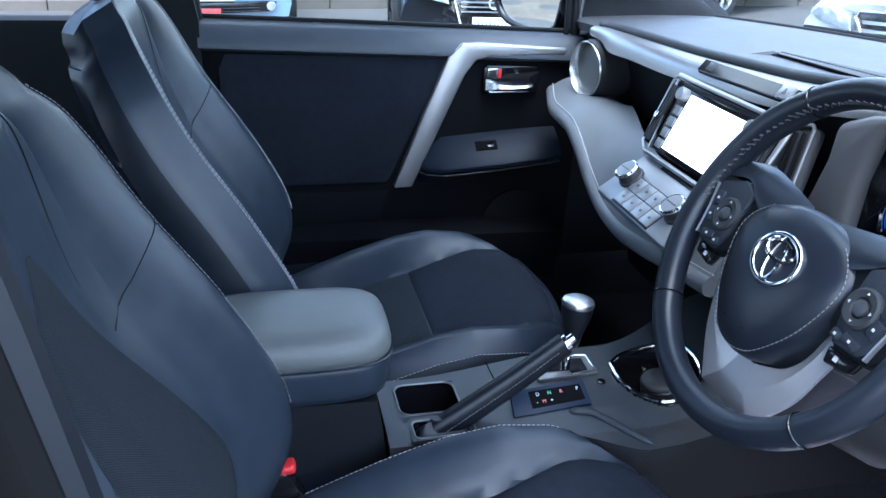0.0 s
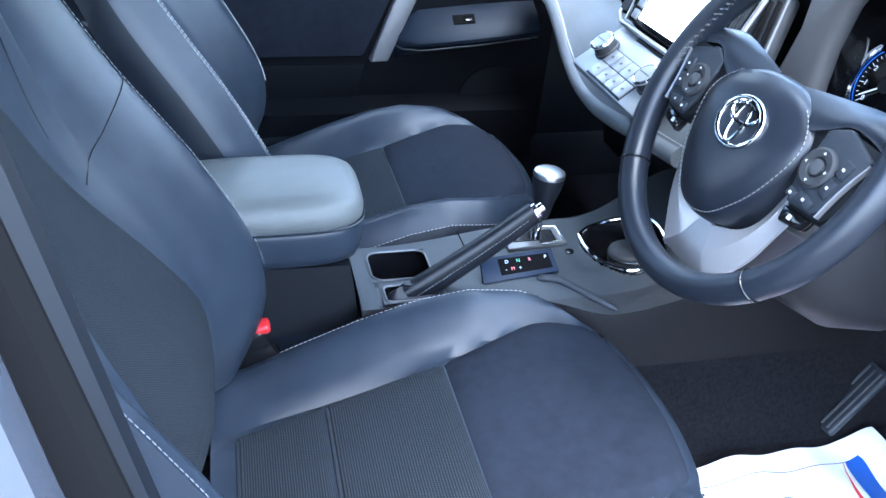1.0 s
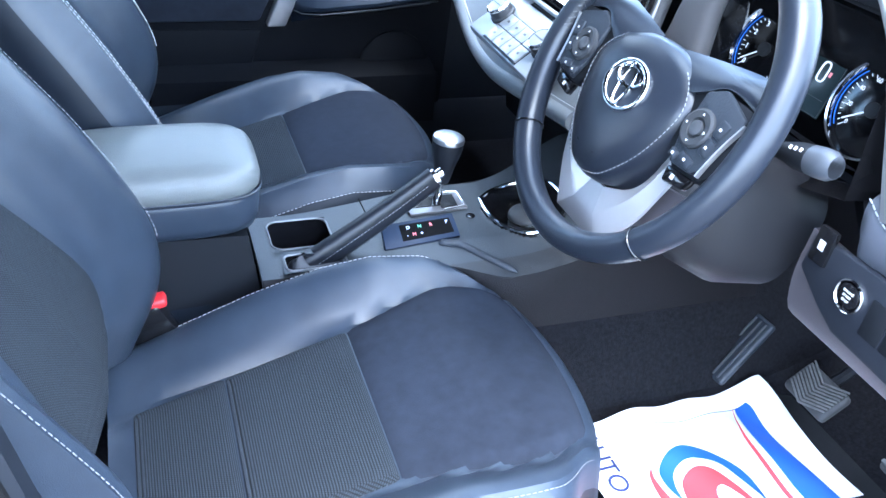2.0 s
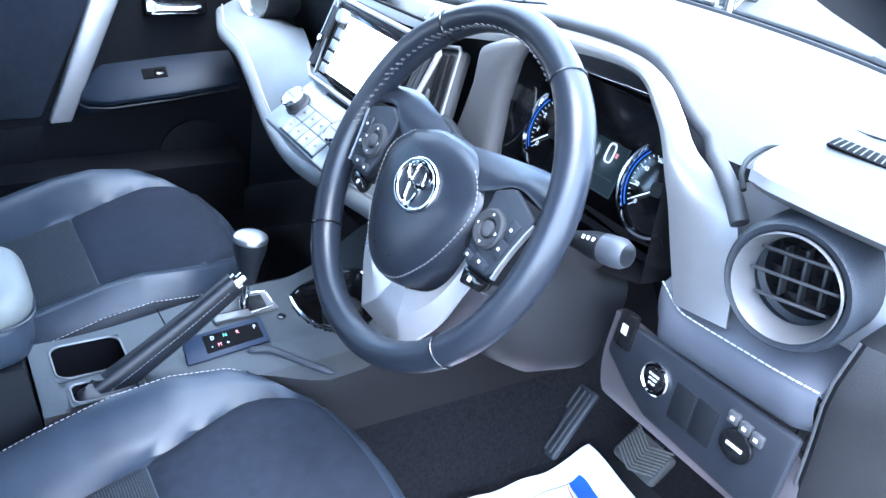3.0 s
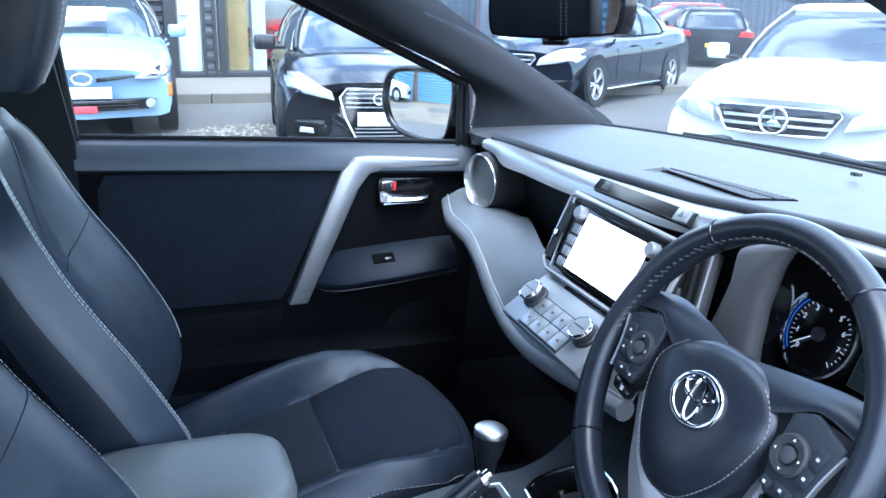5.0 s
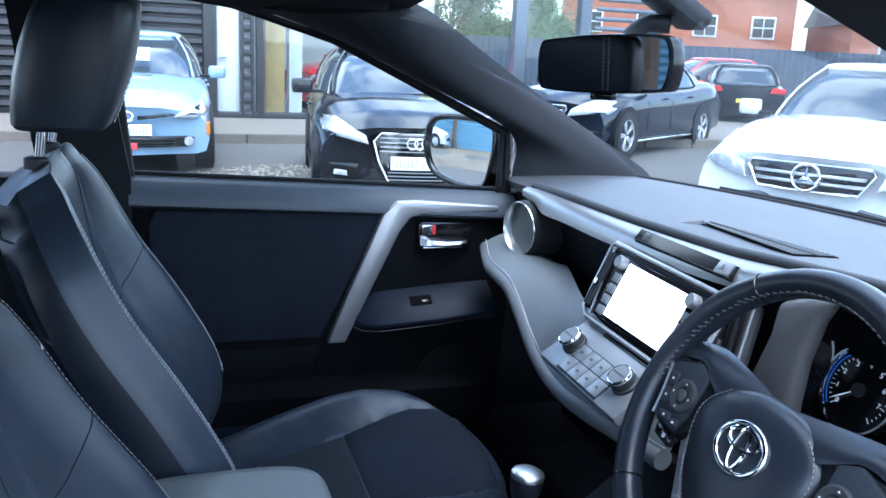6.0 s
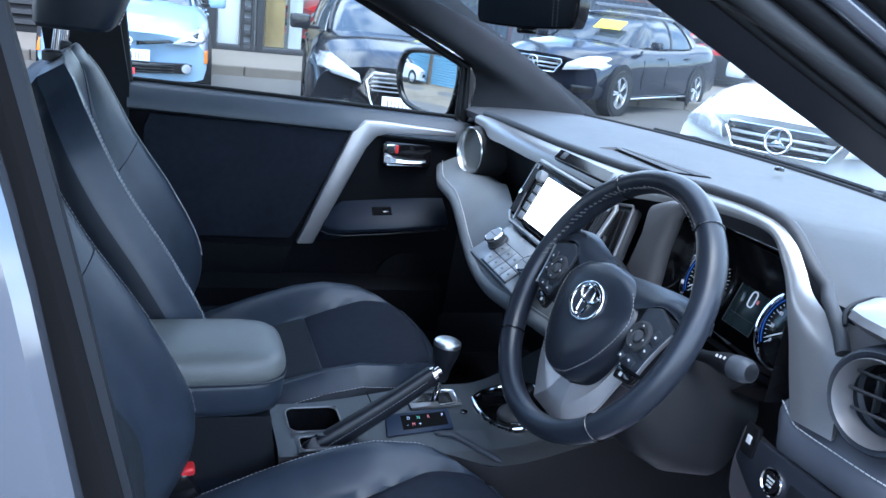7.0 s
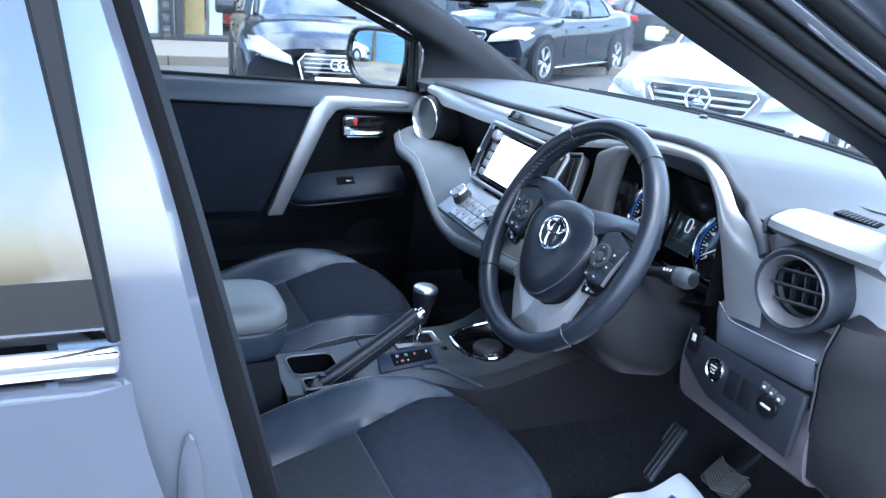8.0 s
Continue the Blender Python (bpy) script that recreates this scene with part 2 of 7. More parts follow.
def tube(points, r, n=10, closed=False):
    """A round bar along points; r is a radius or one for each point."""
    P = [Vector(p) for p in points]
    rad = r if isinstance(r, (list, tuple)) else [r] * len(P)
    up = Vector((0.13, 0.31, 0.94))
    rings = []
    for i, p in enumerate(P):
        if closed:
            d = P[(i + 1) % len(P)] - P[i - 1]
        else:
            d = P[min(i + 1, len(P) - 1)] - P[max(i - 1, 0)]
        d.normalize()
        a = (up - d * up.dot(d)).normalized()
        up = a
        b = d.cross(a)
        rings.append([p + rad[i] * (math.cos(t) * a + math.sin(t) * b) for t in (2 * math.pi * k / n for k in range(n))])
    if closed:
        rings.append(rings[0])
        bm = loft(rings, caps=False)
        bmesh.ops.remove_doubles(bm, verts=bm.verts, dist=1e-5)
        return bm
    return loft(rings)


def lathe(profile, n=32, m=None):
    """profile of (radius, height), turned round z."""
    rings = [[(r * math.cos(2 * math.pi * k / n), r * math.sin(2 * math.pi * k / n), h) for k in range(n)] for r, h in profile]
    if profile[0][0] > 1e-6 and profile[-1][0] > 1e-6:
        rings.append(rings[0])
    bm = loft(rings, caps=False)
    bmesh.ops.remove_doubles(bm, verts=bm.verts, dist=1e-6)
    return moved(bm, m) if m is not None else bm


def prism(poly, depth, bevel=0.0, seg=2, m=None):
    """A plate: polygon in x, y, from z = 0 to depth."""
    bm = loft([[(x, y, 0) for x, y in poly], [(x, y, depth) for x, y in poly]])
    if bevel:
        es = [e for e in bm.edges if len(e.link_faces) == 2 and e.calc_face_angle(0) > 0.6]
        bmesh.ops.bevel(bm, geom=es, offset=bevel, segments=seg, affect="EDGES", profile=0.5)
    return moved(bm, m) if m is not None else bm


def sheet(f, nu, nv, thick=0.0, face=(0, 0, 1)):
    """A surface f(u, v), u and v from 0 to 1; its thickness lies behind the side that looks towards face."""
    bm = bmesh.new()
    vs = [[bm.verts.new(f(i / nu, j / nv)) for j in range(nv + 1)] for i in range(nu + 1)]
    fs = [bm.faces.new((vs[i][j], vs[i + 1][j], vs[i + 1][j + 1], vs[i][j + 1])) for i in range(nu) for j in range(nv)]
    bm.normal_update()
    if sum((q.normal * q.calc_area() for q in fs), Vector()).dot(Vector(face)) < 0:
        bmesh.ops.reverse_faces(bm, faces=fs)
        bm.normal_update()
    if thick:
        low = [[bm.verts.new(v.co - v.normal * abs(thick)) for v in row] for row in vs]
        for i in range(nu):
            for j in range(nv):
                bm.faces.new((low[i][j], low[i][j + 1], low[i + 1][j + 1], low[i + 1][j]))
        for a, b in [((i, j), (i + 1, j)) for i in range(nu) for j in (0, nv)] + [((i, j), (i, j + 1)) for i in (0, nu) for j in range(nv)]:
            bm.faces.new((vs[a[0]][a[1]], vs[b[0]][b[1]], low[b[0]][b[1]], low[a[0]][a[1]]))
        bmesh.ops.recalc_face_normals(bm, faces=bm.faces)
    return bm


def ribbon(points, width, height, side):
    """A flat strip along points; side gives the direction of its width."""
    rings = []
    P = [Vector(p) for p in points]
    for i, p in enumerate(P):
        d = (P[min(i + 1, len(P) - 1)] - P[max(i - 1, 0)]).normalized()
        s = side(i) if callable(side) else Vector(side)
        s = (s - d * s.dot(d)).normalized()
        n = d.cross(s)
        w = width(i) if callable(width) else width
        e = min(height * 0.5, w * 0.25)
        rings.append([p - s * w / 2, p - s * (w / 2 - e) + n * height, p + s * (w / 2 - e) + n * height, p + s * w / 2, p + s * w / 2 - n * height * 0.5, p - s * w / 2 - n * height * 0.5])
    return loft(rings)


def part(name, bm, material, parent=None, label="", angle=38.0):
    me = bpy.data.meshes.new(name)
    bm.to_mesh(me)
    bm.free()
    me.materials.append(material)
    me.polygons.foreach_set("use_smooth", [True] * len(me.polygons))
    me.set_sharp_from_angle(angle=radians(angle))
    ob = new(name, me)
    if parent is not None:
        ob.parent = parent
    if label:
        ob["label"] = label
    return ob


def thing(name, label, category, group="", kind="", at=(0, 0, 0)):
    ob = new(name)
    ob.location = at
    ob.empty_display_size = 0.05
    return tagged(ob, label, category, group, kind)


def stitches(points, size, gap, up, r=0.0009):
    """Thread along points: short raised dashes in one mesh."""
    P = [Vector(p) for p in points]
    bm = bmesh.new()
    run, target = 0.0, 0.0
    for a, b in zip(P, P[1:]):
        d = (b - a)
        ln = d.length
        if ln < 1e-6:
            continue
        d /= ln
        while target < run + ln:
            c = a + d * (target - run)
            s = d.cross(Vector(up)).normalized()
            n = s.cross(d)
            e = c + d * size
            vs = [bm.verts.new(q) for q in (c - s * r, c + s * r, c + n * r * 1.3, e - s * r, e + s * r, e + n * r * 1.3)]
            for f in ((0, 2, 5, 3), (2, 1, 4, 5), (0, 1, 2), (3, 5, 4)):
                bm.faces.new([vs[k] for k in f])
            target += size + gap
        run += ln
    bmesh.ops.recalc_face_normals(bm, faces=bm.faces)
    return bm


def words(name, text, size, m, material, parent, depth=0.0003, align="CENTER"):
    cu = bpy.data.curves.new(name, "FONT")
    cu.body, cu.size, cu.extrude, cu.align_x, cu.align_y = text, size, depth, align, "CENTER"
    tmp = bpy.data.objects.new("tmp_text", cu)
    me = bpy.data.meshes.new_from_object(tmp)
    bpy.data.objects.remove(tmp)
    bpy.data.curves.remove(cu)
    me.transform(m)
    me.materials.clear()
    me.materials.append(material)
    ob = new(name, me)
    ob.parent = parent
    return ob


def axes(origin, xa, ya):
    """A pose whose x runs along xa and y near ya."""
    x = Vector(xa).normalized()
    z = x.cross(Vector(ya)).normalized()
    y = z.cross(x)
    m = Matrix((x, y, z)).transposed().to_4x4()
    m.translation = Vector(origin)
    return m


# ---- the car's shell ----
shell = thing("car_body", "grey-blue car body with black inner pillars and dark roof lining", "car body", kind="structure")
A_OUT = [(0.235, 0.775, 1.06), (0.225, 0.775, 1.185), (0.02, 0.765, 1.285), (-0.19, 0.75, 1.372), (-0.36, 0.725, 1.425), (-0.62, 0.70, 1.455)]
A_DRIVER = [(0.38, 0.70, 1.06), (0.30, 0.670, 1.192), (0.15, 0.648, 1.263), (0.0, 0.648, 1.329), (-0.15, 0.626, 1.402), (-0.30, 0.605, 1.465)]
WS_EDGE = [(0.60, 0.80, 1.085), (0.42, 0.775, 1.18), (0.22, 0.745, 1.29), (0.02, 0.70, 1.405), (-0.06, 0.68, 1.44)]


def pillar_a():
    a = spline(A_OUT[:5], 20)
    b = spline([(0.64, 0.80, 1.045)] + WS_EDGE, 20)
    rings = []
    for p, q in zip(a, b):
        mid = (p + q) / 2
        inw = Vector((-0.02, -0.045, -0.012))
        out = Vector((0.02, 0.05, 0.03))
        rings.append([p.lerp(q, k / 12) + inw * math.sin(math.pi * k / 12) ** 0.8 for k in range(13)] + [q + out * 0.6, mid + out, p + out * 0.6])
    return loft(rings)


part("front_pillar", pillar_a(), HEADLINER, shell, "dark fabric-textured windscreen pillar trim")
# the driver's pillar: a rounded trim roll along the glass, and behind it the flange that carries the seals
OUTW = Vector((0.010, -0.016, 0.020))
PIL_IN = spline([(x, -y, z) for x, y, z in A_DRIVER], 30)
part("front_pillar", loft([[p, p + OUTW * 0.5 + Vector((-0.006, 0, 0.0)), p + OUTW * 1.1 + Vector((-0.006, 0, 0.0)), p + OUTW * 1.7, p + OUTW * 5.2, p + OUTW * 5.2 + Vector((0.05, 0.02, 0)), p + Vector((0.04, 0, 0.010))] for p in PIL_IN]), PILLAR_TRIM, shell, "smooth grey-black windscreen pillar trim")
# layers of the driver's door opening, from the trim outwards: seals, flange and painted pillar
LAY = spline([(x, -y, z) for x, y, z in A_DRIVER[1:]], 24)
for at, wd, ma, nm in ((1.25, 0.0045, RUBBER, "door_seal"), (1.85, 0.011, PLASTIC, "door_flange"), (2.65, 0.010, RUBBER, "door_seal"), (3.40, 0.010, BLUEGREY, "painted_flange"), (4.25, 0.013, RUBBER, "door_seal")):
    part(nm, tube([p + OUTW * at for p in LAY], wd, 12), ma, shell)
part("outer_pillar", loft([[p + OUTW * 4.6, p + OUTW * 5.5 + Vector((0, -0.012, 0.0)), p + OUTW * 6.3 + Vector((0.02, 0, 0.0)), p + OUTW * 5.4 + Vector((0.03, 0.03, 0))] for p in LAY]), BLUEGREY, shell, "grey-blue painted windscreen pillar")
# small foot that closes the pillar against the dashboard and the door mirror
part("pillar_foot", loft([[(0.24, -0.79, 1.0), (0.24, -0.83, 1.0), (0.62, -0.83, 1.0), (0.60, -0.76, 1.0)], [(0.215, -0.765, 1.19), (0.215, -0.80, 1.19), (0.45, -0.81, 1.175), (0.43, -0.765, 1.175)]]), PLASTIC, shell)


def roof_f(u, v):
    x, y = 0.0 - 1.9 * u, -0.70 + 1.4 * v
    q = abs(y) / 0.70
    return (x - 0.06 + 0.06 * (1 - q ** 2), y, 1.44 + 0.07 * (1 - q ** 2.5) + 0.03 * math.sin(math.pi * min(1, u * 1.3)))


part("roof_lining", sheet(roof_f, 14, 16, 0.03, (0, 0, -1)), HEADLINER, shell, "dark fabric roof lining")
for s in (1, -1):
    up = 0.0 if s > 0 else 0.03
    part("roof_rail", tube(spline([(-0.10, 0.70 * s, 1.435 + up), (-0.36, 0.735 * s, 1.445 + up), (-0.62, 0.71 * s, 1.468 + up * 0.5), (-1.3, 0.69 * s, 1.46), (-1.9, 0.66 * s, 1.40)], 18), 0.032), HEADLINER, shell)


def strip(pts_a, pts_b, thick, n=14):
    """A plate between two curves."""
    a, b = spline(pts_a, n), spline(pts_b, n)
    return sheet(lambda u, v: a[round(u * n)].lerp(b[round(u * n)], v), n, 3, thick, (0, -1, 0))


# passenger-side centre pillar, seen behind the seat
part("centre_pillar", loft([[(-0.66, 0.75, 0.45), (-0.60, 0.74, 0.45), (-0.60, 0.80, 0.45), (-0.78, 0.80, 0.45), (-0.78, 0.75, 0.45)],
                            [(-0.66, 0.75, 1.08), (-0.595, 0.755, 1.08), (-0.595, 0.81, 1.08), (-0.76, 0.81, 1.08), (-0.76, 0.75, 1.08)],
                            [(-0.72, 0.70, 1.46), (-0.655, 0.70, 1.46), (-0.655, 0.75, 1.46), (-0.80, 0.75, 1.46), (-0.80, 0.70, 1.46)]]), PLASTIC_D, shell)
# far rear side of the cabin
part("rear_side_panel", rbox(1.2, 0.06, 0.65, 0.02, m=pose(-1.38, 0.78, 0.76)), PLASTIC_D, shell)
part("rear_side_panel", rbox(1.2, 0.06, 0.65, 0.02, m=pose(-1.42, -0.80, 0.70)), PLASTIC_D, shell)
part("rear_bulkhead", rbox(0.06, 1.5, 0.8, 0.02, m=pose(-1.95, 0, 0.85)), PLASTIC_D, shell)
part("rear_bench", rbox(0.55, 1.35, 0.3, 0.06, m=pose(-1.45, 0, 0.55)), LEATHER, shell)
part("rear_bench_back", rbox(0.16, 1.35, 0.62, 0.06, m=pose(-1.78, 0, 0.92, 0, -14, 0)), LEATHER, shell)

# floor of the cabin, one sheet that rises to the bulkhead under the dashboard
def floor_f(u, v):
    x, y = -2.0 + 2.95 * u, -0.74 + 1.5 * v
    return (x, y, 0.385 + 0.62 * max(0, x - 0.50) ** 1.25 + 0.205 * smoothstep(0.27, 0.19, abs(y)) * smoothstep(-0.20, -0.06, x))


tagged(part("floor", sheet(floor_f, 60, 40, 0.03), CARPET, None), "charcoal carpet over the car floor and tunnel", "carpet", kind="structure")
part("kick_panel", rbox(0.75, 0.05, 0.70, 0.01, m=pose(0.60, 0.80, 0.70)), PLASTIC_D, shell)
part("kick_panel", rbox(0.60, 0.05, 0.60, 0.01, m=pose(0.66, -0.80, 0.66)), PLASTIC_D, shell)
part("door_sill", rbox(2.6, 0.13, 0.14, 0.02, m=pose(-0.55, -0.80, 0.36)), PLASTIC, shell)
part("door_sill", rbox(2.9, 0.14, 0.22, 0.02, m=pose(-0.45, 0.84, 0.40)), PLASTIC_D, shell)
part("bulkhead", rbox(0.04, 1.6, 0.9, 0.01, m=pose(0.93, 0, 0.60)), PLASTIC_D, shell)

# driver's side: centre pillar, rubber seal, rear door with tinted window
def at_z(z, table):
    return float(np.interp(z, [k[0] for k in table], [k[1] for k in table]))


SEAL_IN = [(0.4, -0.382), (0.943, -0.509), (1.045, -0.532), (1.212, -0.572), (1.352, -0.609), (1.481, -0.641)]
SEAL_OUT = [(0.4, -0.386), (0.96, -0.519), (1.057, -0.543), (1.219, -0.584), (1.353, -0.62), (1.481, -0.651)]
PIL = [(0.4, -0.406), (0.977, -0.542), (1.069, -0.564), (1.224, -0.596), (1.354, -0.631), (1.481, -0.663)]
WIN = [(0.4, -0.52), (1.144, -0.641), (1.352, -0.677), (1.494, -0.701)]
STRIP = [(0.4, -0.54), (1.123, -0.635), (1.352, -0.664), (1.494, -0.682)]
EDGE = [(0.40, -0.47), (1.003, -0.607), (1.06, -0.622), (1.102, -0.630), (1.14, -0.634)]


def side_strip(z0, z1, fa, fb, ya, yb, round_=0.006, n=24):
    """An upright strip on the driver's side between two edges x = fa(z) and fb(z), its face at y = ya, its back at yb; it leans inwards above the waist."""
    rings = []
    for k in range(n + 1):
        z = z0 + (z1 - z0) * k / n
        a, b = fa(z), fb(z)
        e = min(round_, abs(b - a) * 0.4)
        d = 1 if b > a else -1
        t = 0.20 * max(0.0, z - 1.03)
        rings.append([(a, yb + t, z), (a, ya + e + t, z), (a + d * e, ya + t, z), (b - d * e, ya + t, z), (b, ya + e + t, z), (b, yb + t, z)])
    return loft(rings)


part("door_seal", side_strip(0.40, 1.47, lambda z: at_z(z, PIL) - 0.006, lambda z: at_z(z, SEAL_OUT) + 0.004, -0.812, -0.785, 0.006), WELL, shell, "black rubber door seal")
part("pillar_trim", side_strip(0.40, 1.47, lambda z: at_z(z, SEAL_OUT) - 0.006, lambda z: at_z(z, SEAL_IN), -0.804, -0.785, 0.010), PILLAR_TRIM, shell, "smooth grey-black pillar trim")
part("centre_pillar", side_strip(0.40, 1.47, lambda z: -0.86, lambda z: at_z(z, SEAL_IN) - 0.055, -0.785, -0.70), PLASTIC_D, shell)
part("pillar_panel", side_strip(0.40, 1.47, lambda z: at_z(z, STRIP) - 0.05, lambda z: at_z(z, PIL) + 0.001, -0.842, -0.77, 0.008), BLUEGREY, shell, "grey-blue painted pillar face")
part("striker_recess", loft([[(-0.590 + 0.010 * math.cos(a) * q, -0.8425 - d, 0.985 + 0.06 * math.sin(a) * q) for a in (2 * math.pi * k / 24 for k in range(24))] for q, d in ((1.0, 0.0), (0.97, 0.004), (0.6, 0.0055), (0.2, 0.006))]), BLUEGREY, shell, "rounded pressing in the pillar")

rear_door = thing("rear_door", "closed grey-blue rear door with tinted window and chrome strip", "car door")
part("window_seal", side_strip(1.128, 1.48, lambda z: at_z(z, WIN) - 0.006, lambda z: at_z(z, STRIP), -0.866, -0.84, 0.003), RUBBER, rear_door, "black window edge")
part("window_pane", side_strip(1.128, 1.48, lambda z: -1.25, lambda z: at_z(z, WIN), -0.858, -0.852, 0.001), TINT, rear_door, "dark tinted glass")
# unseen dark board added behind the tinted pane to keep it dark
part("pane_backing", side_strip(1.10, 1.48, lambda z: -1.25, lambda z: at_z(z, WIN), -0.80, -0.79, 0.001), PLASTIC_D, rear_door)
part("chrome_strip", rbox(0.62, 0.016, 0.017, 0.005, m=pose(-0.947, -0.868, 1.1265)), CHROME, rear_door, "chrome window strip")


def door_f(u, v):
    z = 0.42 + (1.116 - 0.42) * v
    x1 = at_z(z, EDGE)
    x = x1 - 0.62 * u
    y = -0.872 - 0.030 * math.sin(math.pi * (z - 0.30) / 0.95) - 0.012 * smoothstep(0.0, 0.03, u) + 0.012 * math.exp(-((z - 0.985) / 0.02) ** 2)
    return (x, y, z)


part("door_skin", sheet(door_f, 24, 40, 0.03, (0, -1, 0)), BLUEGREY, rear_door, "grey-blue painted door skin")


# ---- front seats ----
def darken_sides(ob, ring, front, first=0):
    """The flanks and back of a seat get black vinyl, its colour darkened for missing light: all but the faces from
    first to front of each ring.
    """
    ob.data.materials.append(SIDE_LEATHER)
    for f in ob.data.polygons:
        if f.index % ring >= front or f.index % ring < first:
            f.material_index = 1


def seat(label, hr_dx=0.0, thread=None, bright=-1, slim=0.0):
    """A front seat round its own foot: x ahead, y to the left, heights from the ground."""
    st = thing("front_seat", label, "car seat", "front seats")
    X0, X1 = -0.55, -0.035

    def cw(u):
        return 0.245 - 0.055 * smoothstep(0.80, 1.0, u) ** 2 + 0.012 * math.sin(math.pi * u)

    def hv(u):
        return 0.47 + 0.10 * u + 0.16 * smoothstep(0.55, 1.0, u)

    CX = [-0.56, -0.50, -0.35, -0.26, -0.19, -0.115, -0.07, -0.035]
    CZ = [0.575, 0.590, 0.645, 0.673, 0.684, 0.678, 0.662, 0.640]
    IZ = [0.545, 0.560, 0.598, 0.622, 0.640, 0.655, 0.657, 0.645]

    def top(u, v):
        a = abs(v)
        x = X0 + (X1 - X0) * u
        zc, zi = float(np.interp(x, CX, CZ)), float(np.interp(x, CX, IZ))
        z = zi + (zc - zi) * smoothstep(hv(u) - 0.06, 0.86, a)
        z -= 0.050 * smoothstep(0.80, 1.02, a) ** 1.4
        z -= 0.008 * math.exp(-((a - hv(u)) * cw(u) / 0.008) ** 2)
        return z

    def cpt(u, v, lift=0.0):
        x = X0 + (X1 - X0) * u + 0.035 * (1 - v * v) * smoothstep(0.8, 1, u)
        return Vector((x, v * cw(u), top(u, v) + lift))

    rings = []
    N = 40
    for i in range(31):
        u = i / 30
        r = [cpt(u, -1 + 2 * j / N) for j in range(N + 1)]
        w = cw(u)
        front = 0.04 * smoothstep(0.85, 1.0, u)
        x = r[0].x
        r += [Vector((x, w + 0.006, 0.60)), Vector((x - front, w + 0.004, 0.52)), Vector((x - front * 2, w - 0.02, 0.44)), Vector((x - front * 2, -w + 0.02, 0.44)), Vector((x - front, -w - 0.004, 0.52)), Vector((x, -w - 0.006, 0.60))]
        rings.append(r)
    last = [p + Vector((0.012, 0, -0.012 if p.z > 0.55 else 0)) for p in rings[-1]]
    for p in last:
        p.y *= 0.97
    rings.append(last)
    cushion = part("cushion", loft(rings), LEATHER, st, "black leather seat cushion with raised side bolsters")
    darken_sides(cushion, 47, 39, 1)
    um = ((-0.245) - X0) / (X1 - X0)
    us = ((-0.405) - X0) / (X1 - X0)

    def panel(u0, u1, lift=0.003):
        def f(a, b):
            u = u0 + (u1 - u0) * a
            v = (-1 + 2 * b) * (hv(u) - 0.012)
            e = min(a, 1 - a) * (u1 - u0) * 0.5
            d = min(1.0, e / 0.008, (hv(u) - abs(v)) * cw(u) / 0.008)
            p = cpt(u, v)
            return (p.x, p.y, p.z + lift * max(0, d) + 0.0005)
        return sheet(f, 24, 26, 0)

    part("rear_insert", panel(0.06, us - 0.002), MESH, cushion, "dark perforated fabric insert")
    part("middle_insert", panel(us + 0.002, um - 0.002), MESH, cushion, "dark perforated fabric insert")
    part("front_insert", panel(um + 0.002, 0.985), SUEDE, cushion, "dark suede panel")
    for s in (1, -1):
        part("stitching", stitches([cpt(0.15 + 0.84 * k / 60, (0.875 if slim else 0.955) * s, 0.0012) for k in range(61)], 0.0045, 0.0025, (0, 0, 1), 0.0005), THREAD if s == bright else GREYTHREAD, cushion, "pale grey thread")

    # backrest: the crest of its bolsters follows this line
    crest = spline([(-0.515, 0, 0.585), (-0.470, 0, 0.68), (-0.474, 0, 0.767), (-0.536, 0, 0.89), (-0.615, 0, 1.015), (-0.672, 0, 1.13), (-0.70, 0, 1.178)], 30)

    def bw(s):
        return 0.235 + 0.035 * math.sin(math.pi * min(1, s * 1.25)) - 0.075 * smoothstep(0.72, 1.0, s) ** 1.3

    def rec(s, v):
        """How far the front lies behind the crest."""
        a = abs(v)
        deep = 0.075 - 0.06 * smoothstep(0.55, 0.95, s) - 0.02 * smoothstep(0.25, 0.0, s)
        d = deep * (1 - smoothstep(0.35 + 0.12 * (1 - s), 0.86, a))
        d += 0.05 * smoothstep(0.86, 1.0, a) ** 1.5
        d += 0.007 * math.exp(-((a - (0.52 + 0.05 * s)) / 0.03) ** 2)
        return d

    def bpt(s, v, lift=0.0):
        k = s * 30
        i = min(int(k), 29)
        p = crest[i].lerp(crest[i + 1], k - i)
        t = (crest[i + 1] - crest[i]).normalized()
        n = Vector((t.z, 0, -t.x))
        near = slim * max(0.0, -v) * smoothstep(1.0, 0.75, s)
        q = p - n * (rec(s, v) + near - lift)
        return Vector((q.x, v * (bw(s) - 0.9 * near), q.z))

    def back_off(s):
        return 0.15 - 0.06 * s

    rings = []
    for i in range(36):
        s = i / 35
        r = [bpt(s, -1 + 2 * j / 36) for j in range(37)]
        k = min(int(s * 30), 29)
        t = (crest[k + 1] - crest[k]).normalized()
        n = Vector((t.z, 0, -t.x))
        c = crest[min(round(s * 30), 30)]
        b = c - n * back_off(s)
        w = bw(s)
        r += [Vector((b.x + 0.02, w * 0.99, b.z)), Vector((b.x, w * 0.86, b.z)), Vector((b.x - 0.01, 0.3 * w, b.z)), Vector((b.x - 0.01, -0.3 * w, b.z)), Vector((b.x, -w * 0.86, b.z)), Vector((b.x + 0.02, -w * 0.99, b.z))]
        rings.append(r)
    cen = sum((Vector(p) for p in rings[-1]), Vector()) / len(rings[-1])
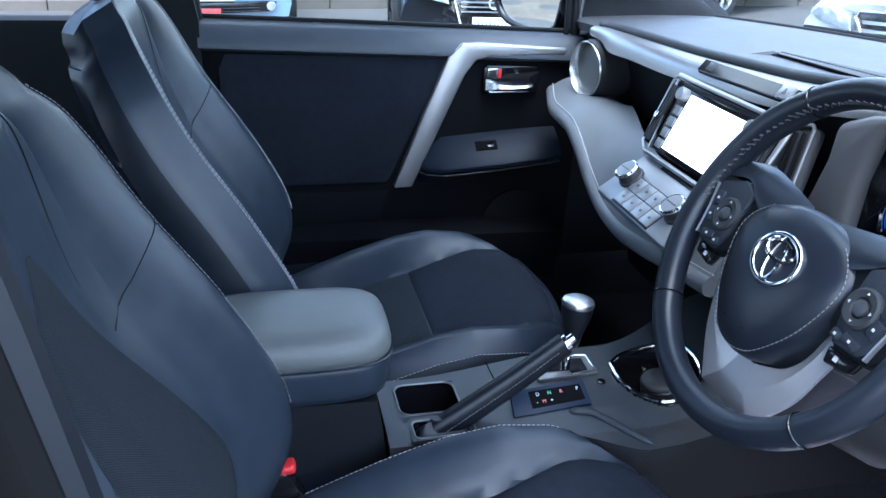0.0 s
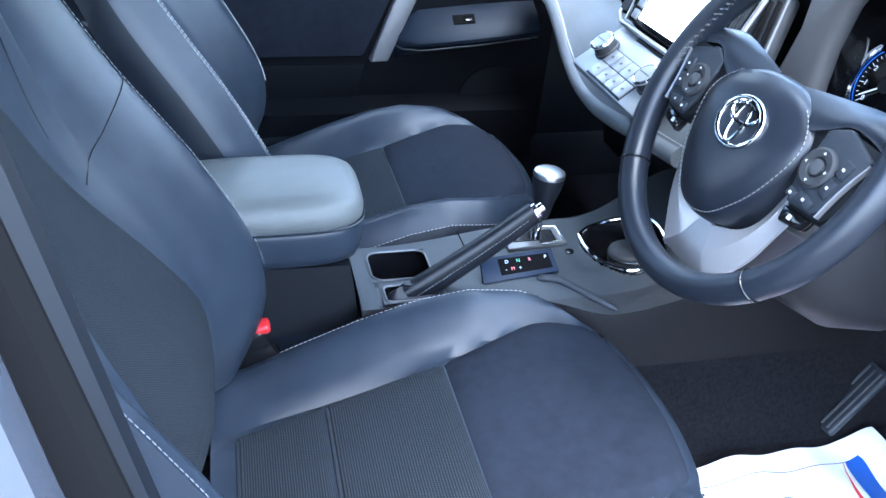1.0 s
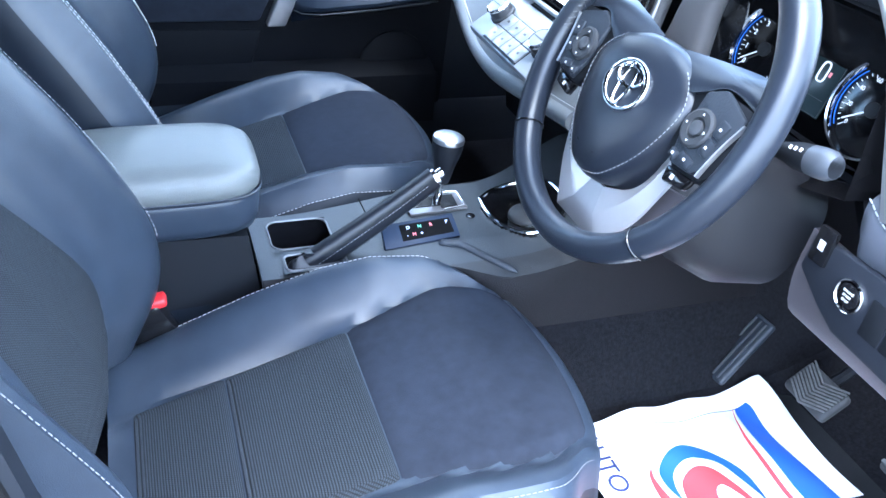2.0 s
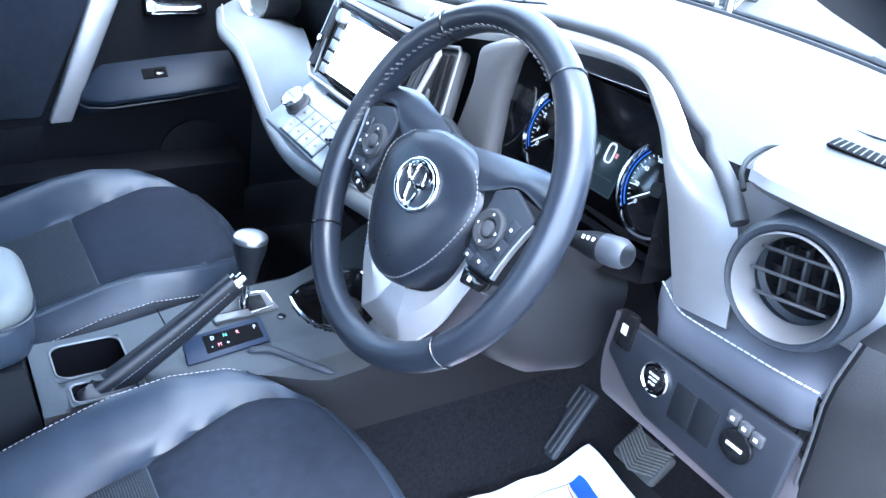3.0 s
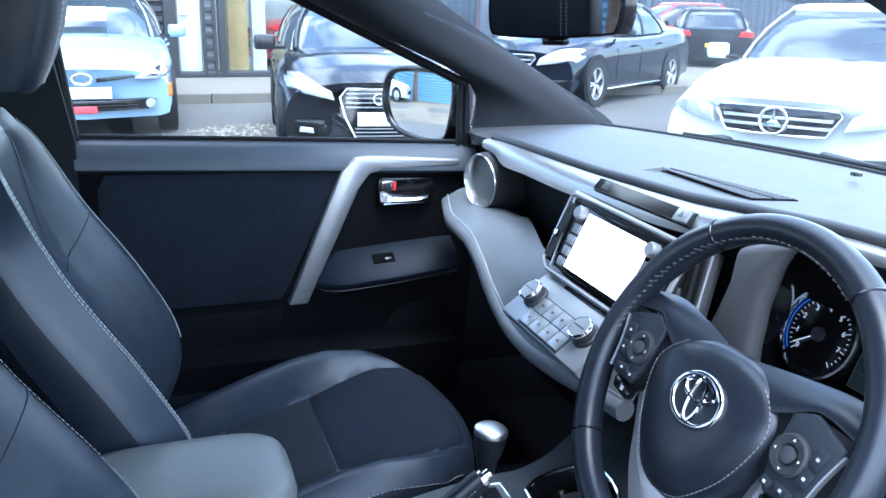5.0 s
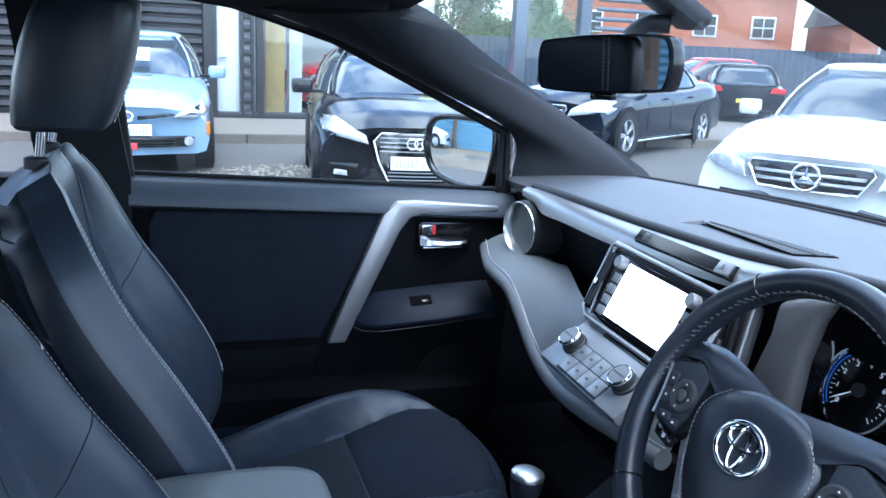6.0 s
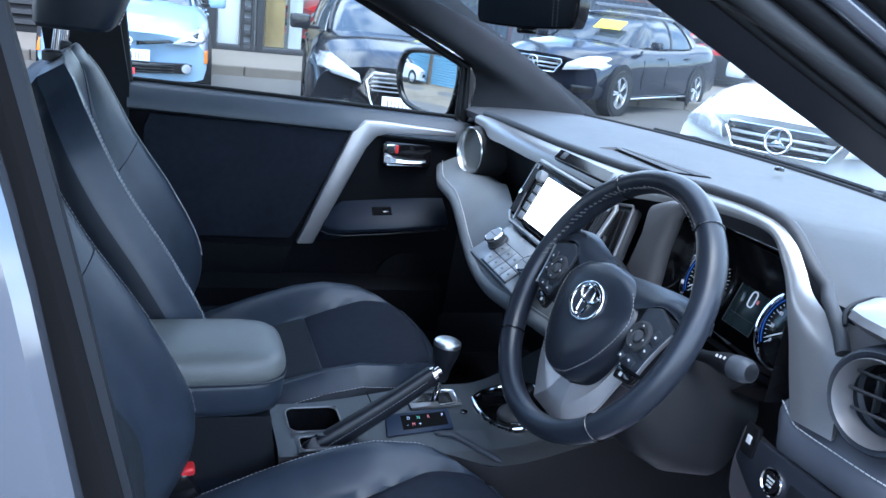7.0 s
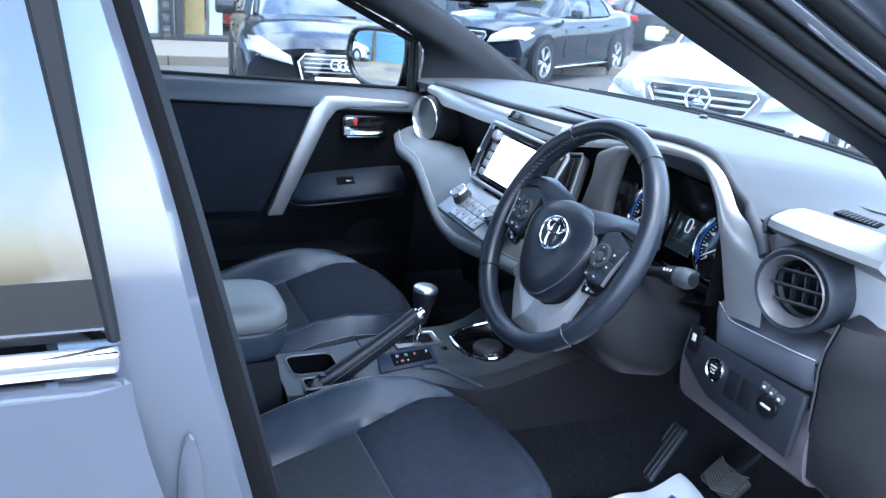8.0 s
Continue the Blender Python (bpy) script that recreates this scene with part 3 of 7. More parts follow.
    for q, dz in ((0.93, 0.012), (0.75, 0.020), (0.4, 0.023)):
        rings.append([cen + (p - cen) * q + Vector((-0.006, 0, dz)) for p in rings[35]])
    back = part("backrest", loft(rings), LEATHER, st, "black leather backrest with tall side bolsters")

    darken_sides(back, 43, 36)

    def arch(a, b):
        s = 0.06 + (0.615 + 1.4 * slim) * a
        w = 0.02 + 0.50 * (1 - a ** 2.3) ** 0.8
        v = (-1 + 2 * b) * w + 2.2 * slim * a
        d = min(1.0, min(b, 1 - b) * 14, min(a, 1 - a) * 14)
        return bpt(s, v, 0.0005 + 0.003 * d)

    for sd in (1, -1):
        part("seam", tube([bpt(0.645 - 0.03 * k / 10 - 0.02 * (k / 10) ** 2, sd * (0.88 - 0.44 * k / 10), 0.0003) for k in range(11)], 0.0009, 6), SIDE_LEATHER, back)
        part("seam", tube([bpt(0.66 + 0.30 * k / 12, sd * (0.42 + 0.06 * k / 12), 0.0003) for k in range(13)], 0.0009, 6), SIDE_LEATHER, back)
    part("back_insert", sheet(arch, 30, 20), MESH, back, "dark perforated fabric insert")
    for sd in (1, -1):
        for off in ((0.0,) if slim else (0.0, 0.03)):
            part("stitching", stitches([bpt(0.28 + 0.69 * k / 60, sd * (0.885 - off), 0.0012) for k in range(61)], 0.0045, 0.0025, (1, 0, 0.6), 0.0006), thread or THREAD, back, "pale grey thread")

    # headrest on two posts
    hr = part("headrest", headrest_mesh(hr_dx), LEATHER, st, "black leather headrest")
    for sd in (0.62, 0.70):
        part("stitching", stitches([hr_pt(0.08 + 0.84 * k / 40, sd) + Vector((hr_dx, 0, 0)) for k in range(41)], 0.005, 0.003, (1, 0, 0.2), 0.0011), THREAD, hr, "pale grey double seam")
    for s in (1, -1):
        part("post", tube([(-0.735 + hr_dx * 0.7, 0.072 * s, 1.15), (-0.715 + hr_dx, 0.072 * s, 1.30)], 0.0065, 10), CHROME, st, "chrome headrest post")
        part("post_guide", lathe([(0.016, 0), (0.016, 0.014), (0.011, 0.017), (0.0, 0.017)], 16, pose(-0.733 + hr_dx * 0.75, 0.072 * s, 1.183)), PLASTIC, st)
    part("recliner_cover", rbox(0.16, 0.03, 0.14, 0.02, m=pose(-0.52, -0.25, 0.52)), PLASTIC, st)
    part("seat_base", rbox(0.42, 0.40, 0.12, 0.02, m=pose(-0.30, 0, 0.40)), PLASTIC_D, st)
    for s in (1, -1):
        part("seat_rail", rbox(0.56, 0.04, 0.04, 0.006, m=pose(-0.30, 0.19 * s, 0.352)), PLASTIC_D, st)
    return st


def hr_sec(t):
    """Headrest section at height t from 0 to 1: centre x, z, half depth, half width."""
    return -0.70 + 0.045 * t, 1.238 + 0.185 * t, 0.052 + 0.022 * math.sin(math.pi * (0.15 + 0.7 * t)), 0.128 + 0.016 * math.sin(math.pi * (0.2 + 0.6 * t))


def hr_ring(t, q=1.0):
    cx, cz, hd, hw = hr_sec(t)
    out = []
    for k in range(32):
        a = 2 * math.pi * k / 32
        c, s = math.cos(a), math.sin(a)
        e = 0.42
        out.append(Vector((cx + q * hd * math.copysign(abs(c) ** e, c) * 1.0, q * hw * math.copysign(abs(s) ** e, s), cz)))
    return out


def headrest_mesh(dx=0.0):
    rings = []
    for t, q in ((0.0, 0.55), (0.0, 0.80), (0.012, 0.92), (0.05, 0.985), (0.2, 1), (0.4, 1), (0.6, 1), (0.8, 1), (0.93, 0.98), (0.985, 0.90), (1.0, 0.78), (1.004, 0.5)):
        rings.append(hr_ring(t, q))
    return moved(loft(rings), pose(dx, 0, 0))


def hr_pt(t, side):
    cx, cz, hd, hw = hr_sec(t)
    return Vector((cx + hd * 1.0 + 0.001, -side * hw, cz))


ds = seat("black leather driver's seat with perforated fabric and suede panels", -0.07, GREYTHREAD, 1, 0.045)
ds.matrix_basis = pose(0, -0.36, 0)
ps = seat("black leather passenger seat with pale stitching and headrest")
ps.matrix_basis = pose(0.035, 0.335, 0)

buckle = thing("seat_belt_buckle", "black seat belt buckle with red press button", "seat belt buckle")
part("case", rbox(0.060, 0.030, 0.062, 0.007, m=pose(-0.490, -0.132, 0.604, 0, -25, 0)), GLOSS, buckle)
part("button", rbox(0.044, 0.024, 0.014, 0.005, 3, m=pose(-0.486, -0.133, 0.640, 0, -12, 0)), RED, buckle, "red press button")
part("stalk", rbox(0.03, 0.012, 0.2, 0.004, m=pose(-0.52, -0.12, 0.50, 0, -8, 0)), PLASTIC_D, buckle)


# ---- centre console ----
console = thing("centre_console", "black centre console with cup holder, gear gate and padded armrest", "console")
def superbox(cx, cy, zs, hx, hy, e=0.35, n=40):
    """Rings of a rounded box: zs of (height, scale)."""
    rings = []
    for z, q in zs:
        r = []
        for k in range(n):
            a = 2 * math.pi * k / n
            c, s = math.cos(a), math.sin(a)
            r.append((cx + q * hx * math.copysign(abs(c) ** e, c), cy + (hy - (1 - q) * hx) * math.copysign(abs(s) ** e, s), z))
        rings.append(r)
    return loft(rings)


arm = part("armrest", superbox(-0.46, -0.018, [(0.768, 0.97), (0.773, 0.995), (0.782, 1.0), (0.792, 0.985), (0.800, 0.955), (0.806, 0.90), (0.811, 0.75), (0.813, 0.4)], 0.135, 0.09, 0.5), ARM_GREY, console, "grey leather armrest pad")
part("armrest_base", superbox(-0.46, -0.018, [(0.708, 0.90), (0.712, 0.94), (0.726, 0.975), (0.758, 0.995), (0.765, 0.985), (0.770, 0.96)], 0.135, 0.09, 0.5), LEATHER, console)
part("seam", tube([(-0.46 + 0.1352 * math.copysign(abs(math.cos(a)) ** 0.5, math.cos(a)), -0.018 + 0.0902 * math.copysign(abs(math.sin(a)) ** 0.5, math.sin(a)), 0.7675) for a in (2 * math.pi * k / 60 for k in range(60))], 0.0018, 6, True), LEATHER_SOFT, arm)
part("storage_box", loft([[(-0.62, -0.10, 0.36), (-0.33, -0.10, 0.36), (-0.33, 0.10, 0.36), (-0.62, 0.10, 0.36)], [(-0.62, -0.10, 0.60), (-0.335, -0.10, 0.60), (-0.335, 0.10, 0.60), (-0.62, 0.10, 0.60)], [(-0.60, -0.095, 0.712), (-0.35, -0.095, 0.705), (-0.35, 0.085, 0.705), (-0.60, 0.085, 0.712)]]), PLASTIC_D, console, "dark fabric-lined storage box")


def deck_z(x):
    return 0.655 + 0.01 * smoothstep(-0.3, -0.05, x) + 0.045 * smoothstep(0.02, 0.26, x)


def fall(y):
    """How far the top drops towards the driver's edge."""
    return 0.45 * max(0.0, -0.100 - y) ** 1.3


def edge_y(x):
    """Near side of the console's top."""
    return -0.128 - 0.018 * smoothstep(-0.30, -0.10, x) - 0.040 * smoothstep(-0.10, 0.02, x)


# top around the openings: cup holder, handbrake slot and tray
CUP = (-0.313, -0.222, -0.066, 0.012)
SLOT = (-0.302, -0.215, -0.122, -0.082)


def deck(x0, x1, y0, y1, n=8, m=6):
    def f(u, v):
        x = x0 + (x1 - x0) * u
        a = y0(x) if callable(y0) else y0
        b = y1(x) if callable(y1) else y1
        y = a + (b - a) * v
        return (x, y, deck_z(x) - fall(y))
    return sheet(f, n, m, 0.012)


far_y = lambda x: 0.030 + 0.035 * smoothstep(-0.30, 0.05, x) + 0.075 * smoothstep(0.05, 0.28, x)
TR = [(0.032, 0.004), (0.060, 0.022), (0.105, 0.024), (0.145, 0.004), (0.150, -0.050), (0.128, -0.100), (0.075, -0.118), (0.040, -0.085), (0.029, -0.040)]
TRZ = spline([(x, y, deck_z(x) + 0.003) for x, y in TR + [TR[0]]], 48)[:-1]
TRC = sum(TRZ, Vector()) / len(TRZ)


def in_tray(p):
    """Whether a place on the top lies inside the tray's outline."""
    hit = False
    for a, b in zip(TRZ, TRZ[1:] + TRZ[:1]):
        if (a.y > p.y) != (b.y > p.y) and p.x < a.x + (b.x - a.x) * (p.y - a.y) / (b.y - a.y):
            hit = not hit
    return hit


top = deck(-0.338, CUP[0], edge_y, far_y, 2)
join(top, deck(CUP[0], CUP[1], CUP[3], far_y))
part("cup_frame", top, CONS_GREY, console, "satin grey cup holder frame")
part("slot_frame", deck(CUP[0], CUP[1], edge_y, SLOT[2], 8, 3), CONSOLE, console)
part("slot_end", deck(CUP[0], SLOT[0], SLOT[2], CUP[2], 2, 4), CONS_GREY, console)
upper = deck(CUP[1], 0.30, -0.150, far_y, 110, 44)
bmesh.ops.delete(upper, geom=[v for v in upper.verts if in_tray(v.co)], context="VERTS")
part("console_top", upper, CONS_GREY, console, "satin grey console top")
part("console_edge", deck(CUP[1], 0.30, edge_y, -0.149, 40, 8), CONSOLE, console, "satin black console edge")
part("deck_joint", tube([(-0.158, y, deck_z(-0.158) + 0.0004) for y in (-0.05, 0.0, 0.03, 0.05)], 0.0011, 5), WELL, console)
part("cup_divider", deck(CUP[0], CUP[1], SLOT[3], CUP[2]), CONS_GREY, console)


def well(name, box, depth, r, material, label):
    """A sunk box with rounded corners and a bright rim, let into the top."""
    cx, cy, hx, hy = (box[0] + box[1]) / 2, (box[2] + box[3]) / 2, (box[1] - box[0]) / 2, (box[3] - box[2]) / 2
    def ring(z, q):
        out = []
        for k in range(32):
            a = 2 * math.pi * (k + 0.5) / 32
            c, sn = math.cos(a), math.sin(a)
            out.append(Vector((cx + math.copysign(hx - r, c) + (r * c) - q * c * 0.008, cy + math.copysign(hy - r, sn) + (r * sn) - q * sn * 0.008, z)))
        return out
    zt = deck_z(cx)
    w = part(name, loft([ring(zt + 0.001, 0), ring(zt - depth * 0.5, 0.4), ring(zt - depth, 1), [Vector((cx, cy, zt - depth)) + (p - Vector((cx, cy, zt - depth))) * 0.1 for p in ring(zt - depth, 1)]], caps=False), material, console, label)
    part("rim", tube(ring(zt + 0.0010, 0), 0.0016, 8, True), BEVEL, w, "satin grey rim")
    # flange that closes the rounded corners against the square cut-out
    part("flange", loft([[Vector((cx + math.copysign(hx + 0.004, p.x - cx) if abs(p.x - cx) > hx - r - 0.001 else p.x, cy + math.copysign(hy + 0.004, p.y - cy) if abs(p.y - cy) > hy - r - 0.001 else p.y, zt + 0.0004)) for p in ring(zt, 0)], ring(zt + 0.0008, 0)], caps=False), CONS_GREY, w)
    return w


cup = well("cup_well", CUP, 0.085, 0.018, GLOSS, "glossy black cup holder well")
well("brake_slot", SLOT, 0.035, 0.010, GLOSS, "handbrake slot")
for x in (-0.290, -0.246):
    part("cup_ring", lathe([(0.018, 0.0), (0.020, 0.002), (0.022, 0.0)], 24, pose(x, -0.027, 0.574)), CHROME, cup)
# raised roll on the driver's side, running down to the edge
part("edge_roll", tube(spline([(-0.075, -0.104, deck_z(-0.075)), (-0.048, -0.112, deck_z(0) + 0.001), (-0.032, -0.124, deck_z(0) - fall(-0.124)), (-0.007, -0.150, deck_z(0) - fall(-0.150)), (0.024, -0.178, deck_z(0) - fall(-0.178))], 20), [0.002] + [0.006] * 19 + [0.002], 10), SWITCH_GREY, console, "rounded console edge roll")


def side_f(s):
    def f(u, v):
        x = -0.338 + 0.80 * u
        zt, y = deck_z(min(x, 0.28)), (edge_y(x) if s < 0 else far_y(x))
        return (x, y + s * (0.020 * v ** 0.7), zt - fall(y) - (zt - 0.545) * v)
    return f


part("side_panel", sheet(side_f(-1), 20, 8, 0.008, (0, -1, 0)), PLASTIC_BROWN, console, "charcoal plastic side panel")
part("side_panel", sheet(side_f(1), 20, 8, 0.008, (0, 1, 0)), PLASTIC_BROWN, console)

part("front_tunnel", loft([[(0.26, -0.16, 0.40), (0.26, -0.13, 0.70), (0.26, 0.11, 0.70), (0.26, 0.16, 0.40)], [(0.34, -0.15, 0.40), (0.33, -0.12, 0.80), (0.33, 0.10, 0.80), (0.34, 0.15, 0.40)], [(0.60, -0.15, 0.42), (0.60, -0.12, 0.86), (0.60, 0.10, 0.86), (0.60, 0.15, 0.42)]]), PLASTIC_BROWN, console)

# handbrake in its slot
brake = thing("handbrake", "leather-wrapped handbrake lever with chrome button", "handbrake")
hb = spline([(-0.265, -0.098, 0.648), (-0.215, -0.096, 0.680), (-0.15, -0.092, 0.722), (-0.085, -0.088, 0.768)], 16)
def grip_ring(k):
    """A soft-cornered section of the grip, taller than wide."""
    d = (hb[min(k + 1, 16)] - hb[max(k - 1, 0)]).normalized()
    sd = Vector((0, 1, 0))
    up = sd.cross(d).normalized() * -1
    w, h = 0.0135 - 0.0015 * k / 16, 0.0205 - 0.0045 * k / 16
    return [hb[k] + sd * w * math.copysign(abs(math.cos(a)) ** 0.7, math.cos(a)) + up * h * math.copysign(abs(math.sin(a)) ** 0.7, math.sin(a)) for a in (2 * math.pi * j / 20 for j in range(20))]


part("grip", loft([grip_ring(k) for k in range(17)]), BLACK_HIDE, brake, "stitched black leather grip")
part("stitching", stitches([hb[k] + Vector((0, -0.0132 + 0.0013 * k / 16, 0.002)) for k in range(1, 16)], 0.004, 0.002, (0, -1, 0.2), 0.0006), GREYTHREAD, brake)
HD = (hb[-1] - hb[-3]).normalized()
part("ferrule", tube([hb[-1] - HD * 0.002, hb[-1] + HD * 0.005], 0.0125, 16), SATIN_CHROME, brake)
part("button", tube([hb[-1], hb[-1] + HD * 0.014], 0.0075, 12), SATIN_CHROME, brake, "chrome release button")
part("gaiter", superbox(-0.258, -0.100, [(0.640, 1.0), (0.652, 0.9), (0.662, 0.66), (0.672, 0.42)], 0.042, 0.018, 0.6, 24), BLACK_HIDE, brake, "pleated black gaiter")

# gear lever and gate
lever = thing("gear_lever", "black gear lever with chrome cap in silver gate", "gear lever")
part("gate", prism([(-0.095, -0.026), (0.004, -0.018), (0.004, 0.034), (-0.020, 0.036), (-0.095, 0.030)], 0.006, 0.002, m=pose(0, 0, 0.664)), BEVEL, lever, "satin silver shift gate")
part("slot", prism([(-0.088, -0.008), (-0.04, -0.008), (-0.04, -0.016), (-0.012, -0.012), (-0.010, 0.022), (-0.045, 0.022), (-0.088, 0.014)], 0.002, m=pose(0, 0, 0.6695)), GLOSS, lever)
part("gate_edge", tube([(-0.022, 0.030, 0.671), (0.000, 0.029, 0.671), (-0.001, -0.014, 0.671), (-0.040, -0.022, 0.671)], 0.0022, 6), SATIN_CHROME, lever, "bright gate edge")
part("shaft", tube([(-0.042, 0.008, 0.655), (-0.034, 0.012, 0.735)], 0.007, 12), CHROME, lever)
KN = pose(-0.034, 0.012, 0.702, 0, 4, 0)
part("knob", lathe([(0.0, 0), (0.011, 0.001), (0.013, 0.006), (0.0165, 0.028), (0.0225, 0.05), (0.0245, 0.062), (0.0247, 0.072), (0.0, 0.074)], 28, KN), BLACK_HIDE, lever, "black leather gear knob")
part("cap", lathe([(0.0, 0.070), (0.0249, 0.071), (0.0252, 0.0745), (0.0240, 0.0785), (0.0205, 0.0808), (0.012, 0.0822), (0.0, 0.0828)], 28, KN), mat("satin_chrome", (0.6, 0.61, 0.63), 0.33, metal=1.0, var=0.04), lever, "satin chrome knob cap")
IND = axes((-0.098, -0.079, 0.670), (0.115, 0.004, 0.004), (0.0, 0.86, 0.51))
part("position_plate", prism([(-0.06, -0.023), (0.06, -0.019), (0.058, 0.021), (-0.056, 0.018)], 0.008, 0.002, m=IND), mat("navy_plate", (0.010, 0.018, 0.038), 0.5, spec=0.3), lever, "dark blue gear position plate")
part("plate_window", prism([(-0.030, -0.014), (0.052, -0.011), (0.050, 0.014), (-0.030, 0.013)], 0.002, 0.0008, m=IND @ pose(0, 0, 0.0068)), WELL, lever, "black lettered window")
GREEN = glow("green_mark", (0.2, 0.6, 0.42), 0.03)
REDMARK = glow("red_mark", (0.7, 0.2, 0.22), 0.03)
WHITEMARK = glow("white_mark", (0.6, 0.7, 0.9), 0.03)
for ch, px, py, mm in (("D", -0.026, 0.008, WHITEMARK), ("N", -0.006, 0.008, GREEN), ("R", 0.014, 0.008, REDMARK), ("P", 0.042, 0.009, WHITEMARK), ("M", -0.018, -0.007, REDMARK), ("+", -0.005, -0.007, WHITEMARK), ("-", -0.030, -0.007, WHITEMARK)):
    words("letter", ch, 0.0075, IND @ pose(px * 0.9 + 0.006, py * 0.8, 0.0092), mm, lever)
tray = thing("console_tray", "chrome-edged console tray with rotary dial", "tray")
part("rim", tube(TRZ, 0.0034, 8, True), CHROME, tray, "chrome edging")
part("well", loft([[TRC + (p - TRC) * 1.06 + Vector((0, 0, -0.004)) for p in TRZ], [TRC + (p - TRC) * 0.99 + Vector((0, 0, -0.006)) for p in TRZ], [TRC + (p - TRC) * 0.90 + Vector((0, 0, -0.034)) for p in TRZ], [TRC + (p - TRC) * 0.1 + Vector((0, 0, -0.036)) for p in TRZ]], caps=False), GLOSS, tray, "gloss black tray")
dl = part("dial", lathe([(0.031, -0.02), (0.031, 0.010), (0.029, 0.013), (0.026, 0.015), (0.0, 0.0165)], 36, pose(0.098, -0.045, 0.652, 0, -8, 0)), PLASTIC, tray, "ribbed black rotary dial")
part("dial_ring", lathe([(0.0318, 0.004), (0.0325, 0.006), (0.0318, 0.008)], 36, pose(0.098, -0.045, 0.652, 0, -8, 0)), SATIN_CHROME, dl)
part("small_button", lathe([(0.007, 0), (0.007, 0.002), (0.0, 0.003)], 16, pose(0.0, -0.04, 0.665)), GLOSS, tray)


# ---- dashboard ----
dash = thing("dashboard", "charcoal dashboard with satin silver band, round vents and stitched pads", "dashboard")
RY = [-0.80, -0.70, -0.60, -0.565, -0.53, -0.505, -0.48, -0.45, -0.39, -0.30, -0.17, -0.05, 0.20, 0.48, 0.60, 0.80]
RZ = [1.100, 1.104, 1.098, 1.096, 1.112, 1.130, 1.150, 1.164, 1.167, 1.161, 1.147, 1.133, 1.117, 1.107, 1.100, 1.085]
RX = [0.280, 0.270, 0.262, 0.235, 0.220, 0.216, 0.215, 0.215, 0.215, 0.215, 0.215, 0.215, 0.215, 0.213, 0.210, 0.225]


def rear_edge(y):
    return Vector((float(np.interp(y, RY, RX)), y, float(np.interp(y, RY, RZ))))


def dash_top_f(u, v):
    y = 0.79 - 1.58 * v
    a = rear_edge(y)
    b = Vector((0.84 - 0.44 * y * y, y, 1.088))
    p = a.lerp(b, u)
    p.z += 0.008 * math.sin(math.pi * u) - 0.008 * smoothstep(0.03, 0.0, u)
    return p


part("dash_top", sheet(dash_top_f, 20, 60, 0.02), DASH, dash, "soft charcoal dash top")

# satin band under the edge, running on into the leg beside the dials
BAND_U = spline([(0.204, 0.615, 1.093), (0.207, 0.56, 1.098), (0.211, 0.50, 1.101), (0.212, 0.394, 1.104), (0.212, 0.20, 1.111), (0.212, -0.05, 1.127), (0.212, -0.17, 1.141), (0.212, -0.30, 1.155), (0.212, -0.39, 1.161), (0.212, -0.45, 1.158), (0.211, -0.485, 1.144), (0.210, -0.512, 1.121), (0.208, -0.535, 1.099), (0.203, -0.575, 1.082), (0.200, -0.61, 1.05), (0.195, -0.632, 0.96)], 90)
BAND_L = spline([(0.196, 0.618, 1.074), (0.196, 0.555, 1.070), (0.190, 0.50, 1.060), (0.188, 0.394, 1.065), (0.188, 0.22, 1.070), (0.190, -0.06, 1.090), (0.194, -0.18, 1.110), (0.198, -0.30, 1.133), (0.198, -0.40, 1.146), (0.198, -0.455, 1.144), (0.196, -0.487, 1.118), (0.195, -0.503, 1.097), (0.193, -0.518, 1.07), (0.192, -0.533, 1.042), (0.190, -0.552, 1.00), (0.188, -0.573, 0.955)], 90)
part("silver_band", sheet(lambda u, v: BAND_U[round(u * 90)].lerp(BAND_L[round(u * 90)], v) + Vector((-0.006, 0, 0.003)) * math.sin(math.pi * v), 90, 6, 0.010, (-1, 0, 0.3)), BAND_SILVER, dash, "satin silver dash band")
YZ = Matrix(((0, 0, -1, 0.205), (1, 0, 0, 0), (0, 1, 0, 0), (0, 0, 0, 1)))
part("hood_arm", prism([(-0.140, 0.95), (-0.166, 1.013), (-0.183, 1.06), (-0.188, 1.105), (-0.24, 1.128), (-0.275, 1.136), (-0.255, 1.10), (-0.241, 1.045), (-0.237, 0.985), (-0.239, 0.95)], 0.03, 0.012, 3, m=YZ @ pose(0, 0, -0.012)), mat("grey_trim", (0.13, 0.128, 0.135), 0.42, metal=0.4, var=0.06, scale=50), dash, "grey arm of the instrument hood")
part("band_slot", ribbon([(0.194 + 0.001 * k / 13, 0.145 - 0.243 * k / 13, 1.105 + 0.007 * k / 13) for k in range(14)], 0.024, 0.005, (0.62, 0, 0.75)), GLOSS, dash, "gloss black slot in the band")
HZ = Vector((0.190, -0.078, 1.115))
part("hazard_button", rbox(0.030, 0.020, 0.006, 0.002, m=axes(HZ, (0, -1, 0.1), (0.62, 0, 0.75))), CLIMATE, dash)
part("warning_mark", prism([(-0.005, -0.004), (0.005, -0.004), (0, 0.005)], 0.0006, m=axes(HZ + Vector((-0.0022, 0, 0.0024)), (0, -1, 0.1), (0.62, 0, 0.75))), GLOSS, dash)
part("slot_button", rbox(0.022, 0.016, 0.005, 0.002, m=axes((0.1925, 0.118, 1.1085), (0, -1, 0.03), (0.62, 0, 0.75))), BUTTON, dash)

